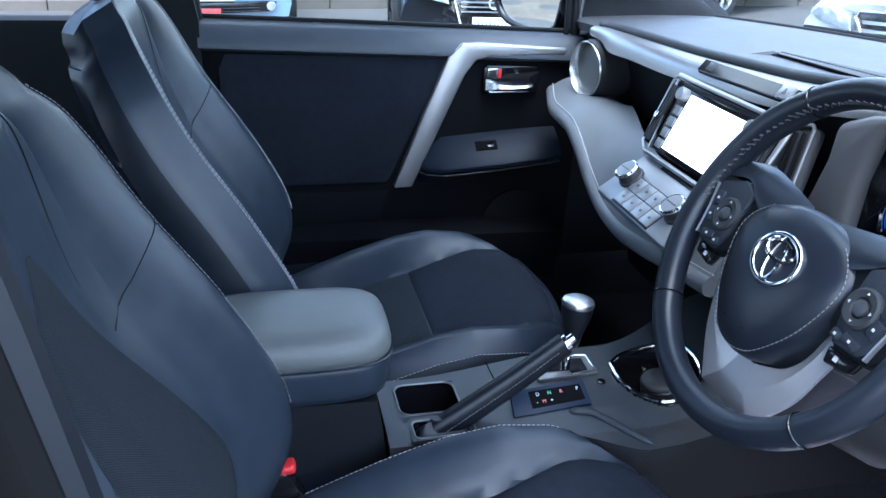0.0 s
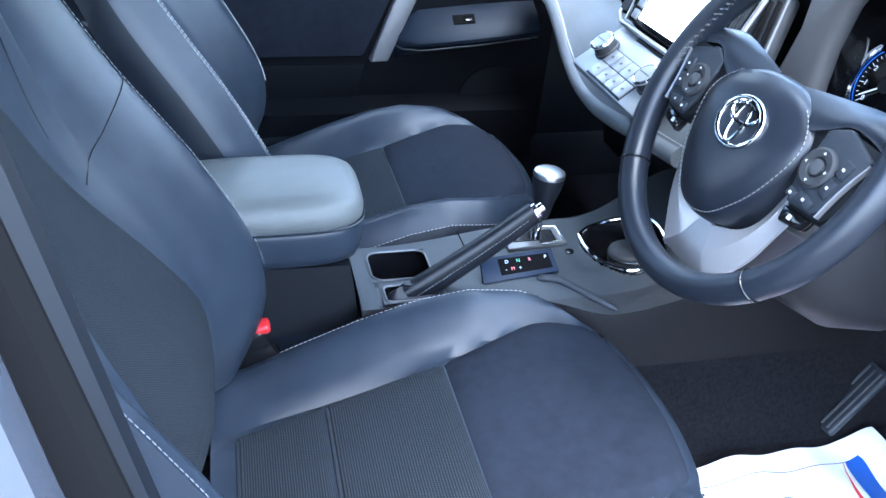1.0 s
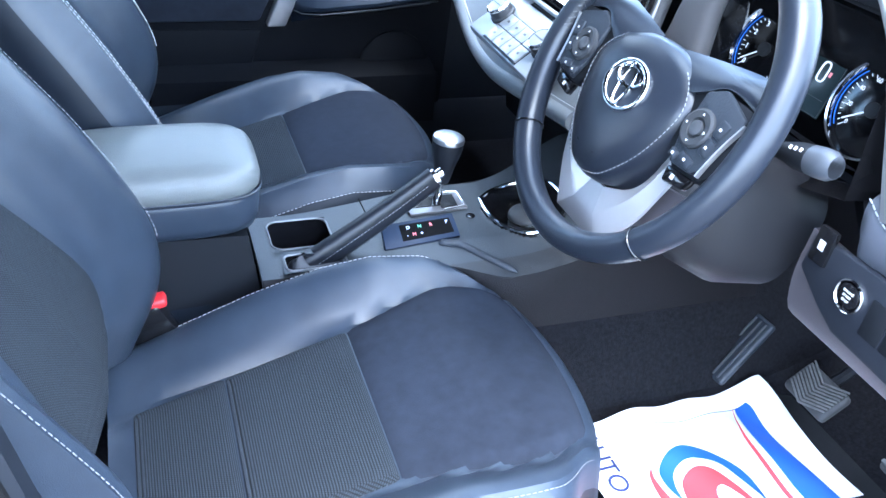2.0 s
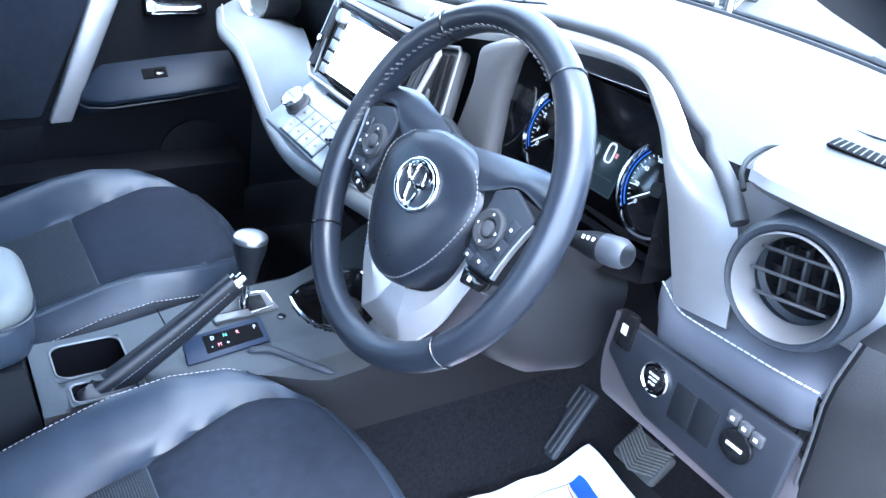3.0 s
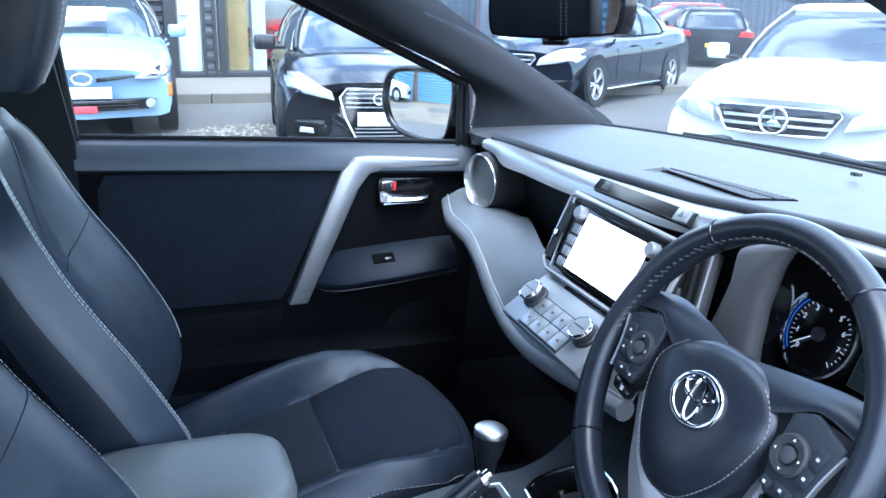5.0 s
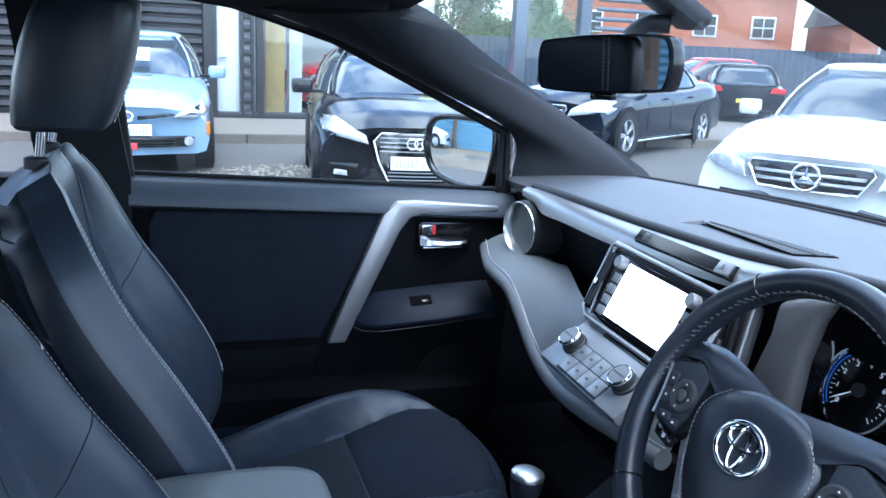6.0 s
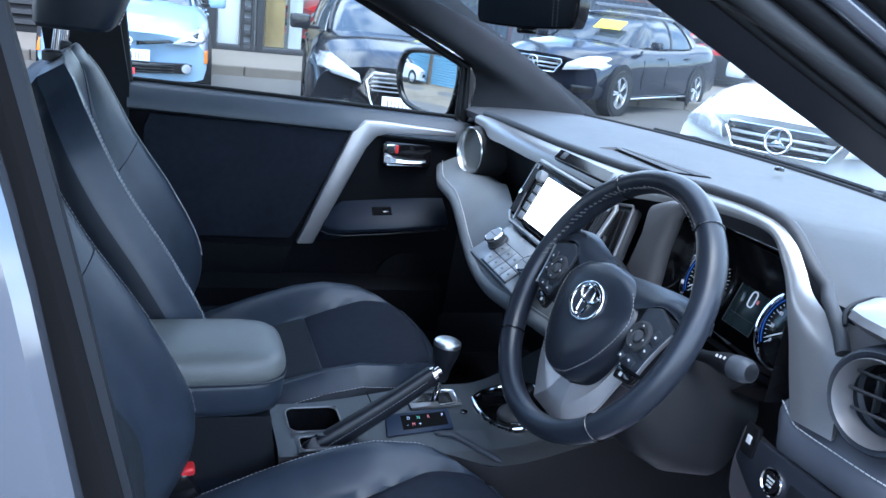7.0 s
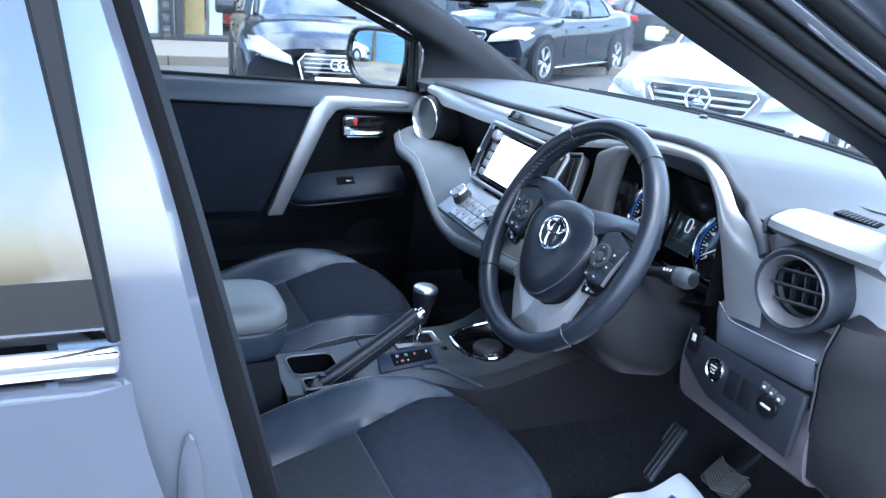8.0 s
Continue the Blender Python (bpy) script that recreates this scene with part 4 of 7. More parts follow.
part("dash_lip", tube([rear_edge(y) + Vector((0.004, 0, -0.001)) for y in np.linspace(0.60, -0.535, 60)] + [Vector((0.216, -0.552, 1.098)), Vector((0.208, -0.575, 1.088)), Vector((0.200, -0.598, 1.074)), Vector((0.194, -0.614, 1.060))], 0.0085, 10), DASH, dash, "padded dash edge")

# long vent in the top, let into the pad
VQ = [Vector((0.350, 0.170, 1.1185)), Vector((0.356, -0.105, 1.1325)), Vector((0.286, -0.095, 1.1360)), Vector((0.318, 0.146, 1.1220))]
VM = axes((VQ[0] + VQ[1]) / 2, VQ[1] - VQ[0], (1, 0, -0.05))
VP = [VM.inverted() @ p for p in VQ]
part("top_vent_well", prism([(p.x, p.y) for p in VP[::-1]], 0.0015, 0.0004, m=VM @ pose(0, 0, 0.0005)), WELL, dash, "long black vent in the dash top")
for k in range(26):
    t = (k + 0.7) / 26.4
    a, b = VP[0].lerp(VP[1], t), VP[3].lerp(VP[2], t)
    part("vent_fin", tube([VM @ Vector((a.x, a.y, 0.0022)), VM @ Vector((b.x, b.y, 0.0022))], 0.0014, 4), BUTTON, dash)
part("vent_bar", tube([VM @ (VP[0].lerp(VP[3], 0.5) + Vector((0, 0, 0.003))), VM @ (VP[1].lerp(VP[2], 0.5) + Vector((0, 0, 0.003)))], 0.0016, 5), PLASTIC, dash)
part("top_vent_lip", loft([[VQ[0] + Vector((-0.065, 0.01, -0.003)), VQ[0] + Vector((-0.060, 0.008, -0.001)), VQ[0] + Vector((0.004, 0.02, -0.002))], [VQ[0] + Vector((-0.030, -0.008, 0.0)), VQ[0] + Vector((-0.024, -0.006, 0.006)), VQ[0] + Vector((0.006, 0.006, 0.0))], [VQ[3] + Vector((-0.004, 0.004, 0.0)), VQ[3] + Vector((0.0, 0.006, 0.003)), VQ[0] + Vector((0.004, -0.012, 0.0))]]), DASH, dash)

# passenger vent and driver's vent
def round_vent(c, r, facing, open_slats, ring_mat, hb=1.16, rs=1.0, turn=0, inner=0.80, shell_mat=None):
    m = axes(c, Vector(facing).cross(Vector((0, 0, 1))) * -1, (0, 0, 1))
    rg = part("vent_housing", lathe([(r * 0.80, -0.07), (r * hb, -0.07), (r * hb, -0.008), (r * (hb - 0.035), 0.003), (r * (hb * 0.5 + 0.5), 0.007), (r * 0.98, 0.004), (r * 0.94, -0.004), (r * 0.90, -0.03), (r * 0.78, -0.035)], 44, m), shell_mat or PLASTIC, dash, "round air vent")
    part("vent_ring", lathe([(r * inner, -0.016 + 0.10 * (inner - 0.80)), (r * 0.985 * rs, 0.005), (r * 1.0 * rs, 0.0075), (r * 0.975 * rs, 0.010), (r * (0.90 if inner < 0.82 else inner + 0.01) * rs, 0.002), (r * (inner - 0.02), -0.014)], 44, m), ring_mat, rg, "satin silver ring")
    part("vent_back", lathe([(r * 0.9, -0.036), (r * 0.9, -0.034), (0.0, -0.034)], 32, m), GLOSS, rg)
    if open_slats:
        for k in (-1, 0, 1):
            h = 0.42 * r * k
            w = 2 * math.sqrt((0.78 * r) ** 2 - h * h)
            part("slat", rbox(w, 0.003, 0.020, 0.0012, m=m @ Matrix.Rotation(radians(turn), 4, "Z") @ pose(0, h, -0.014, -24, 0, 0)), PLASTIC, rg)
        for k in (-1, 0, 1):
            h = 0.36 * r * k
            part("slat", rbox(0.003, 1.4 * math.sqrt((0.74 * r) ** 2 - h * h), 0.012, 0.001, m=m @ Matrix.Rotation(radians(turn), 4, "Z") @ pose(h, 0, -0.028)), PLASTIC, rg)
    else:
        part("vent_disc", lathe([(r * 0.90, -0.012), (r * 0.88, -0.009), (0.0, -0.006)], 32, m), mat("vent_disc_grey", (0.15, 0.16, 0.16), 0.4, metal=0.3), rg)
    return rg


round_vent((0.178, -0.687, 1.040), 0.049, (-1, -0.18, 0.06), True, BEVEL, 1.19, 0.97, 6, 0.80, SWITCH_GREY)
round_vent((0.186, 0.585, 1.010), 0.057, (-0.98, -0.20, 0.10), False, VENT_SILVER, 1.05, 1.0, 0, 0.885)
part("vent_shroud", lathe([(0.050, -0.12), (0.056, -0.05), (0.0565, -0.045), (0.050, -0.045)], 36, axes((0.190, 0.586, 1.010), (0.20, -0.98, 0), (0, 0, 1))), GLOSS, dash)

# front face behind the vents, dark
def face_f(y0, y1):
    def f(u, v):
        y = y0 + (y1 - y0) * v
        a = rear_edge(y) + Vector((0.03, 0, -0.035))
        b = Vector((0.30, y, 0.86))
        return a.lerp(b, u)
    return f


part("dash_face", sheet(face_f(0.78, -0.15), 6, 30, 0.01, (-1, 0, 0)), PLASTIC_D, dash)
part("dash_face", sheet(face_f(-0.56, -0.79), 6, 10, 0.01, (-1, 0, 0)), mat("mid_grey_trim", (0.24, 0.24, 0.25), 0.36, metal=0.4, var=0.05), dash, "grey panel round the end vent")

# padded wing in front of the passenger
WE = spline([(0.155, 0.715, 0.945), (0.125, 0.61, 0.934), (0.114, 0.53, 0.936), (0.11, 0.46, 0.932), (0.11, 0.40, 0.902), (0.11, 0.345, 0.866), (0.105, 0.265, 0.840), (0.095, 0.165, 0.838), (0.09, 0.066, 0.850), (0.09, -0.01, 0.862), (0.10, -0.12, 0.870)], 40)
WT = spline([(0.26, 0.715, 0.952), (0.25, 0.63, 0.945), (0.245, 0.56, 0.949), (0.235, 0.49, 0.957), (0.225, 0.44, 0.967), (0.21, 0.38, 0.962), (0.185, 0.30, 0.956), (0.165, 0.20, 0.948), (0.16, 0.10, 0.942), (0.16, 0.0, 0.94), (0.16, -0.12, 0.94)], 40)


def wing_f(u, v):
    k = min(int(u * 40), 39)
    a = WT[k].lerp(WT[k + 1], u * 40 - k)
    b = WE[k].lerp(WE[k + 1], u * 40 - k)
    p = a.lerp(b, v)
    p.z += 0.018 * math.sin(math.pi * min(1, v * 1.0))
    return p


part("padded_wing", sheet(wing_f, 40, 12, 0.015), SOFT_GREY, dash, "padded leather-look dash wing with stitched edge")
part("wing_lip", tube([p + Vector((0.006, 0, -0.012)) for p in WE], 0.0155, 12), SOFT_GREY, dash, "rounded grey edge of the wing")
part("stitching", stitches([p + Vector((0.004, 0, 0.0065)) for p in WE], 0.006, 0.0012, (-0.5, 0, 1), 0.0010), THREAD, dash)


def lower_f(u, v):
    k = min(int(u * 40), 39)
    a = WE[k].lerp(WE[k + 1], u * 40 - k) + Vector((0.02, 0, -0.016))
    b = Vector((0.40, a.y, 0.50))
    p = a.lerp(b, v)
    p.x += 0.05 * math.sin(math.pi * v)
    return p


part("glove_box", sheet(lower_f, 20, 8, 0.012, (-1, 0, -0.3)), PLASTIC_D, dash, "dark glove box lid")

# centre stack: screen, its housing, side vents, climate shelf
SO, SX, SYU = Vector((0.154, 0.034, 1.020)), Vector((0.0, -1.0, 0.0)), Vector((0.42, 0, 0.91))
SM = axes(SO, SX, SYU)
stack = thing("centre_stack", "black centre stack with lit touchscreen, buttons and side vents", "car stereo")
part("housing", prism([(-0.145, -0.055), (0.145, -0.055), (0.150, 0.062), (-0.150, 0.062)], 0.05, 0.006, m=SM @ pose(0, 0, -0.052)), PLASTIC, stack)
part("bezel", prism([(-0.115, -0.052), (0.115, -0.052), (0.118, 0.055), (-0.118, 0.055)], 0.008, 0.003, m=SM), GLOSS, stack, "gloss black bezel")
part("screen", prism([(-0.083, -0.044), (0.083, -0.044), (0.083, 0.047), (-0.083, 0.047)], 0.002, 0.0005, m=SM @ pose(0, 0, 0.0075)), SCREEN, stack, "bright white lit screen")
part("frame", tube([SM @ Vector(p) for p in [(-0.157, 0.060, 0.004), (-0.150, 0.067, 0.004), (0.150, 0.067, 0.004), (0.157, 0.060, 0.004), (0.150, -0.050, 0.004), (0.128, -0.062, 0.006), (-0.128, -0.062, 0.006), (-0.150, -0.050, 0.004)]], 0.0042, 8, True), SILVER, stack, "satin silver surround")
for s in (1, -1):
    part("trim_strip", ribbon([SM @ Vector((s * 0.121 + s * 0.004 * k, -0.055 + 0.115 * k / 6, 0.006)) for k in range(7)], 0.003, 0.003, SX), SILVER, stack)
    for k in range(4):
        part("side_button", rbox(0.018, 0.015, 0.004, 0.0012, m=SM @ pose(s * 0.096, -0.040 + 0.019 * k, 0.0095)), ALUBTN, stack, "silver push button")
    part("tuning_knob", lathe([(0.011, 0), (0.011, 0.012), (0.009, 0.015), (0, 0.015)], 24, SM @ pose(s * 0.098, 0.042, 0.007)), ALUBTN, stack, "ribbed silver knob")
    vent = part("side_vent", prism([(s * 0.124, -0.05), (s * 0.150, -0.05), (s * 0.156, 0.058), (s * 0.130, 0.058)], 0.004, 0.001, m=SM @ pose(0, 0, 0.002)), GLOSS, stack, "upright side vent")
    for k in range(3):
        part("slat", rbox(0.002, 0.095, 0.010, 0, m=SM @ pose(s * (0.132 + 0.007 * k), 0.003, 0.006)), PLASTIC, vent)
    part("thumb_tab", rbox(0.008, 0.012, 0.008, 0.002, m=SM @ pose(s * 0.139, -0.004, 0.013)), CHROME, vent)
# right-hand air vent beside the wheel
CV = axes((0.184, -0.121, 1.022), (0, -1, 0.22), (0.30, -0.38, 0.91))
cv = part("centre_vent", rbox(0.078, 0.118, 0.02, 0.008, m=CV), PLASTIC, stack, "tall black air vent")
for k in range(4):
    part("slat", rbox(0.003, 0.098, 0.014, 0.001, m=CV @ pose(-0.028 + 0.018 * k, 0, 0.012, 0, 18, 0)), GLOSS, cv)
part("thumb_tab", rbox(0.012, 0.026, 0.008, 0.003, m=CV @ pose(0.0, -0.012, 0.02)), PLASTIC, cv)
part("tab_edge", rbox(0.003, 0.024, 0.009, 0.001, m=CV @ pose(-0.007, -0.012, 0.021)), CHROME, cv)
part("vent_frame", tube([CV @ Vector(p) for p in [(-0.039, -0.055, 0.012), (-0.034, -0.060, 0.012), (0.034, -0.060, 0.012), (0.039, -0.055, 0.012), (0.039, 0.055, 0.012), (0.034, 0.060, 0.012), (-0.034, 0.060, 0.012), (-0.039, 0.055, 0.012)]], 0.0028, 8, True), BEVEL, cv, "satin grey vent frame")

CM = axes((0.112, 0.045, 0.945), (0, -1, 0), (0.80, 0, 0.60))
climate = thing("climate_panel", "silver-grey climate control panel with two round knobs", "control panel")
part("panel", prism([(-0.125, -0.078), (0.120, -0.078), (0.118, 0.03), (-0.118, 0.03)], 0.02, 0.006, m=CM @ pose(0, 0, -0.016)), CLIMATE, climate, "pale silver panel")
part("button_field", prism([(-0.064, -0.075), (0.062, -0.075), (0.060, -0.016), (-0.062, -0.016)], 0.001, 0.0004, m=CM @ pose(0, 0, 0.0036)), PLASTIC_D, climate)
part("display", prism([(-0.05, 0.012), (0.08, 0.012), (0.08, 0.028), (-0.05, 0.028)], 0.001, m=CM @ pose(0, 0, 0.0042)), GLOSS, climate)
for s in (1, -1):
    kn = part("knob", lathe([(0.021, 0), (0.021, 0.004), (0.0185, 0.006), (0.018, 0.019), (0.016, 0.022), (0.0, 0.022)], 32, CM @ pose(s * 0.079, -0.027, 0.004)), PLASTIC, climate, "round climate knob")
    part("knob_ring", lathe([(0.0190, 0.017), (0.0196, 0.0195), (0.0182, 0.0225), (0.0168, 0.0222)], 32, CM @ pose(s * 0.079, -0.027, 0.004)), CHROME, kn, "chrome ring")
    part("knob_face", lathe([(0.0165, 0.0215), (0.0165, 0.0228), (0.0, 0.0232)], 32, CM @ pose(s * 0.079, -0.027, 0.004)), CLIMATE, kn, "pale silver face")
    part("knob_mark", rbox(0.026, 0.0016, 0.0006, 0, m=CM @ pose(s * 0.079, -0.027, 0.0274)), BUTTON, kn)
for r in range(2):
    for k in range(4):
        part("push_button", rbox(0.0292, 0.0262, 0.005, 0.0012, m=CM @ pose(-0.046 + 0.0305 * k, -0.031 - 0.0275 * r, 0.0042)), CLIMATE, climate, "pale grey push button")
        part("button_sign", rbox(0.006, 0.004, 0.0004, 0, m=CM @ pose(-0.046 + 0.0305 * k, -0.031 - 0.0275 * r, 0.0068)), BUTTON, climate)

# instrument binnacle
binn = thing("instrument_cluster", "instrument cluster with two blue-ringed dials and small display", "instruments")
part("well", loft([[(0.205, -0.19, 0.93), (0.215, -0.19, 1.09), (0.225, -0.25, 1.115), (0.225, -0.45, 1.120), (0.20, -0.515, 1.08), (0.19, -0.525, 0.95), (0.20, -0.36, 0.90)],
                   [(0.32, -0.195, 0.92), (0.335, -0.195, 1.06), (0.34, -0.25, 1.08), (0.34, -0.45, 1.085), (0.335, -0.51, 1.05), (0.32, -0.515, 0.93), (0.32, -0.36, 0.905)]], caps=False), GLOSS, binn, "black instrument hood")
part("cluster_face", rbox(0.01, 0.36, 0.20, 0.003, m=pose(0.315, -0.340, 1.0, 0, -18, 0)), GLOSS, binn)


def dial(y, label):
    m = axes((0.290, y, 1.002), (0, -1, 0), (0.33, 0, 0.93))
    d = part("dial", lathe([(0.056, -0.01), (0.056, 0.0), (0.050, 0.002), (0, 0.002)], 48, m), GLOSS, binn, label)
    part("dial_ring", lathe([(0.0535, 0.0), (0.0575, 0.004), (0.0575, 0.008), (0.0545, 0.008), (0.0525, 0.003)], 48, m), CHROME, d, "chrome ring")
    part("dial_glow", tube([m @ Vector((0.049 * math.cos(a), 0.049 * math.sin(a), 0.003)) for a in (radians(222 - 8 * k) for k in range(12))], 0.0007, 5), DIAL_BLUE, d, "blue lit arc")
    ticks = bmesh.new()
    for k in range(33):
        a = radians(225 - 270 * k / 32)
        L = 0.007 if k % 4 == 0 else 0.003
        join(ticks, rbox(L, 0.0007, 0.0006, 0), m @ Matrix.Rotation(a, 4, "Z") @ pose(0.044 - L / 2, 0, 0.003))
    part("ticks", ticks, DIAL_WHITE, d)
    part("needle", rbox(0.038, 0.0015, 0.002, 0.0005, m=m @ Matrix.Rotation(radians(218), 4, "Z") @ pose(0.018, 0, 0.006)), DIAL_WHITE, d)
    part("needle_hub", lathe([(0.009, 0.003), (0.009, 0.008), (0.0, 0.009)], 20, m), PLASTIC, d)
    return m, d


m1, d1 = dial(-0.246, "rev counter with blue ring")
m2, d2 = dial(-0.436, "speedometer with blue ring")
for k in range(8):
    a = radians(225 - 270 * k / 8)
    words("numeral", str(k), 0.0095, m1 @ pose(0.034 * math.cos(a), 0.034 * math.sin(a), 0.003), DIAL_WHITE, d1)
for k, s in enumerate(("0", "20", "40", "60", "80", "100", "120", "140")):
    a = radians(225 - 270 * k / 7.6)
    words("numeral", s, 0.0075, m2 @ pose(0.034 * math.cos(a), 0.034 * math.sin(a), 0.003), DIAL_WHITE, d2)
DM = axes((0.296, -0.336, 1.002), (0, -1, 0), (0.33, 0, 0.93))
part("display", rbox(0.064, 0.085, 0.002, 0.001, m=DM), glow("dim_display", (0.012, 0.02, 0.024), 0.05), binn, "dim green-grey display")
part("display_icon", tube([DM @ Vector((0.004 + 0.006 * math.copysign(abs(math.cos(a)) ** 0.6, math.cos(a)), 0.008 + 0.012 * math.copysign(abs(math.sin(a)) ** 0.6, math.sin(a)), 0.0016)) for a in (2 * math.pi * k / 20 for k in range(20))], 0.0012, 5, True), DIAL_WHITE, binn, "small white car sign")
part("display_mark", rbox(0.004, 0.006, 0.0006, 0, m=DM @ pose(0.015, 0.008, 0.0013)), REDMARK, binn)
part("display_frame", tube([DM @ Vector(p) for p in [(-0.031, -0.041, 0.001), (0.031, -0.041, 0.001), (0.031, 0.041, 0.001), (-0.031, 0.041, 0.001)]], 0.0008, 4, True), BUTTON, binn)
part("display_bar", rbox(0.05, 0.0010, 0.0006, 0, m=DM @ pose(0, -0.022, 0.0012)), BUTTON, binn)

# driver's side: hood over the end vent, stitched pad, switch panel, knee panel, side cheek
part("end_hood", loft([[(f + 0.014, y, z - 0.022), (f, y, z - 0.012), (f + 0.003, y, z - 0.003), (f + 0.012, y, z), (max(f + 0.016, 0.268), y, z + 0.001), (max(f + 0.02, 0.272), y, z - 0.03)] for y, f, z in ((-0.582, 0.252, 1.114), (-0.592, 0.228, 1.118), (-0.606, 0.198, 1.119), (-0.622, 0.176, 1.120), (-0.645, 0.169, 1.121), (-0.70, 0.168, 1.122), (-0.80, 0.172, 1.124))]), BAND_SILVER, dash, "satin silver hood over the end vent")
# dark tube drawn for the shadow in the gap round the hood
part("hood_gap_shadow", tube(spline([(0.276, -0.80, 1.118), (0.274, -0.68, 1.117), (0.268, -0.585, 1.112), (0.235, -0.580, 1.108), (0.195, -0.600, 1.105), (0.180, -0.618, 1.096)], 20), 0.0026, 8), RUBBER, dash)
part("end_face", rbox(0.06, 0.26, 0.16, 0.02, m=pose(0.275, -0.67, 1.01, 0, -8, -6)), SPOKE_SILVER, dash)


PAD_E = spline([(0.196, -0.548, 0.962), (0.190, -0.578, 0.950), (0.189, -0.601, 0.949), (0.188, -0.652, 0.953), (0.187, -0.698, 0.957), (0.188, -0.738, 0.961)], 24)


def pad_f(u, v):
    e = PAD_E[round(u * 24)]
    end = 1 - smoothstep(0.0, 0.10, u)
    side = smoothstep(0.92, 1.0, u)
    if v < 0.4:
        return e.lerp(Vector((0.245, e.y, e.z + 0.022)), 1 - v / 0.4) + Vector((0, 0, 0.004 * math.sin(math.pi * v / 0.4)))
    t = (v - 0.4) / 0.6
    low = Vector((0.196, e.y, 0.899 + 0.016 * u))
    return e.lerp(low, t) + Vector((-0.007 * math.sin(math.pi * t) ** 0.7 + 0.02 * end * t + 0.012 * side * t, 0, 0))


part("knee_pad", sheet(pad_f, 24, 20, 0.02, (-1, 0, 0.2)), DASH_PAD, dash, "padded leather-look panel with white stitching")
part("stitching", stitches([p + Vector((-0.001, 0, 0.003)) for p in PAD_E], 0.0062, 0.0016, (-0.7, 0, 0.7), 0.0008), THREAD, dash)


def knee_f(u, v):
    y = -0.49 - 0.255 * u
    zt = 0.895 - 0.010 * u
    P = [Vector((0.205, y, zt)), Vector((0.200, y, 0.83)), Vector((0.222, y, 0.775)), Vector((0.30, y, 0.765))]
    return spline(P, 12)[round(v * 12)]


part("knee_panel", sheet(knee_f, 22, 12, 0.01, (-1, 0, -0.2)), MAUVE, dash, "mauve-grey lower dash panel")
# black sheet stands in for the shade in the recess behind the column
part("column_recess_shade", sheet(lambda u, v: (0.26 + 0.10 * v, -0.14 - 0.33 * u, 0.93 - 0.17 * v), 10, 6, 0.01, (-1, 0, -0.2)), DOOR_BLACK, dash, "black sheet standing in for the shaded recess behind the column")
CHEEK = [(0.255, 1.035), (0.200, 1.017), (0.190, 0.978), (0.192, 0.953), (0.197, 0.916), (0.200, 0.863), (0.215, 0.79), (0.30, 0.72), (0.55, 0.72), (0.55, 1.04)]
part("side_cheek", loft([[(x + dx, y - 0.10 * max(0, z - 0.95), z) for x, z in CHEEK] for y, dx in ((-0.738, 0.004), (-0.746, 0.0), (-0.76, 0.004), (-0.80, 0.035), (-0.815, 0.06))]), CHEEK_BLACK, dash, "black dash end panel")
part("seam", tube([(x - 0.0005, -0.741 - 0.10 * max(0, z - 0.95), z) for x, z in CHEEK[1:6]], 0.0016, 6), BUTTON, dash)
PM = axes((0.193, -0.634, 0.868), (0.0, -1, 0), (0.08, 0, 1))
swp = part("switch_panel", prism([(-0.124, -0.006), (-0.085, -0.030), (-0.055, -0.044), (0.102, -0.050), (0.104, 0.044), (-0.070, 0.038), (-0.122, 0.036)], 0.012, 0.004, m=PM), SWITCH_BLACK, dash, "black switch panel")
part("start_ring", lathe([(0.013, 0.012), (0.0165, 0.016), (0.018, 0.015), (0.018, 0.011)], 36, PM @ pose(-0.052, 0.004, 0.0)), CHROME, swp, "chrome ring")
part("start_button", lathe([(0.0135, 0.012), (0.0135, 0.0155), (0.012, 0.0165), (0, 0.0165)], 32, PM @ pose(-0.052, 0.004, 0.0)), GLOSS, swp)
for k, w in enumerate(("ENGINE", "START", "STOP")):
    words("engine_lettering", w, 0.0038, PM @ pose(-0.052, 0.0090 - 0.0050 * k, 0.0168), WHITE, swp)
for k in range(2):
    part("blank_button", rbox(0.026, 0.042, 0.004, 0.002, m=PM @ pose(-0.014 + 0.028 * k, -0.002, 0.0115)), PLASTIC_D, swp)
for k in range(3):
    part("rocker", rbox(0.013, 0.012, 0.006, 0.002, m=PM @ pose(0.043 + 0.014 * k, 0.026 - 0.002 * k, 0.014)), BUTTON, swp)
    part("rocker_mark", rbox(0.004, 0.003, 0.001, 0, m=PM @ pose(0.043 + 0.014 * k, 0.026 - 0.002 * k, 0.0175)), WHITE, swp)
part("mirror_control", prism([(0.037 + 0.036 * (0.5 + 0.5 * math.cos(a)), 0.003 + 0.016 * math.sin(a)) for a in (2 * math.pi * k / 20 for k in range(20))], 0.006, 0.002, m=PM @ pose(0, 0, 0.012)), GLOSS, swp)
part("control_mark", rbox(0.018, 0.0035, 0.001, 0.0003, m=PM @ pose(0.055, 0.003, 0.0185)), WHITE, swp)
part("traction_switch", rbox(0.024, 0.042, 0.008, 0.003, m=PM @ pose(-0.105, 0.030, 0.012)), GLOSS, dash, "black switch with white sign")
part("switch_sign", rbox(0.008, 0.011, 0.001, 0.0003, m=PM @ pose(-0.105, 0.031, 0.0164)), WHITE, dash)


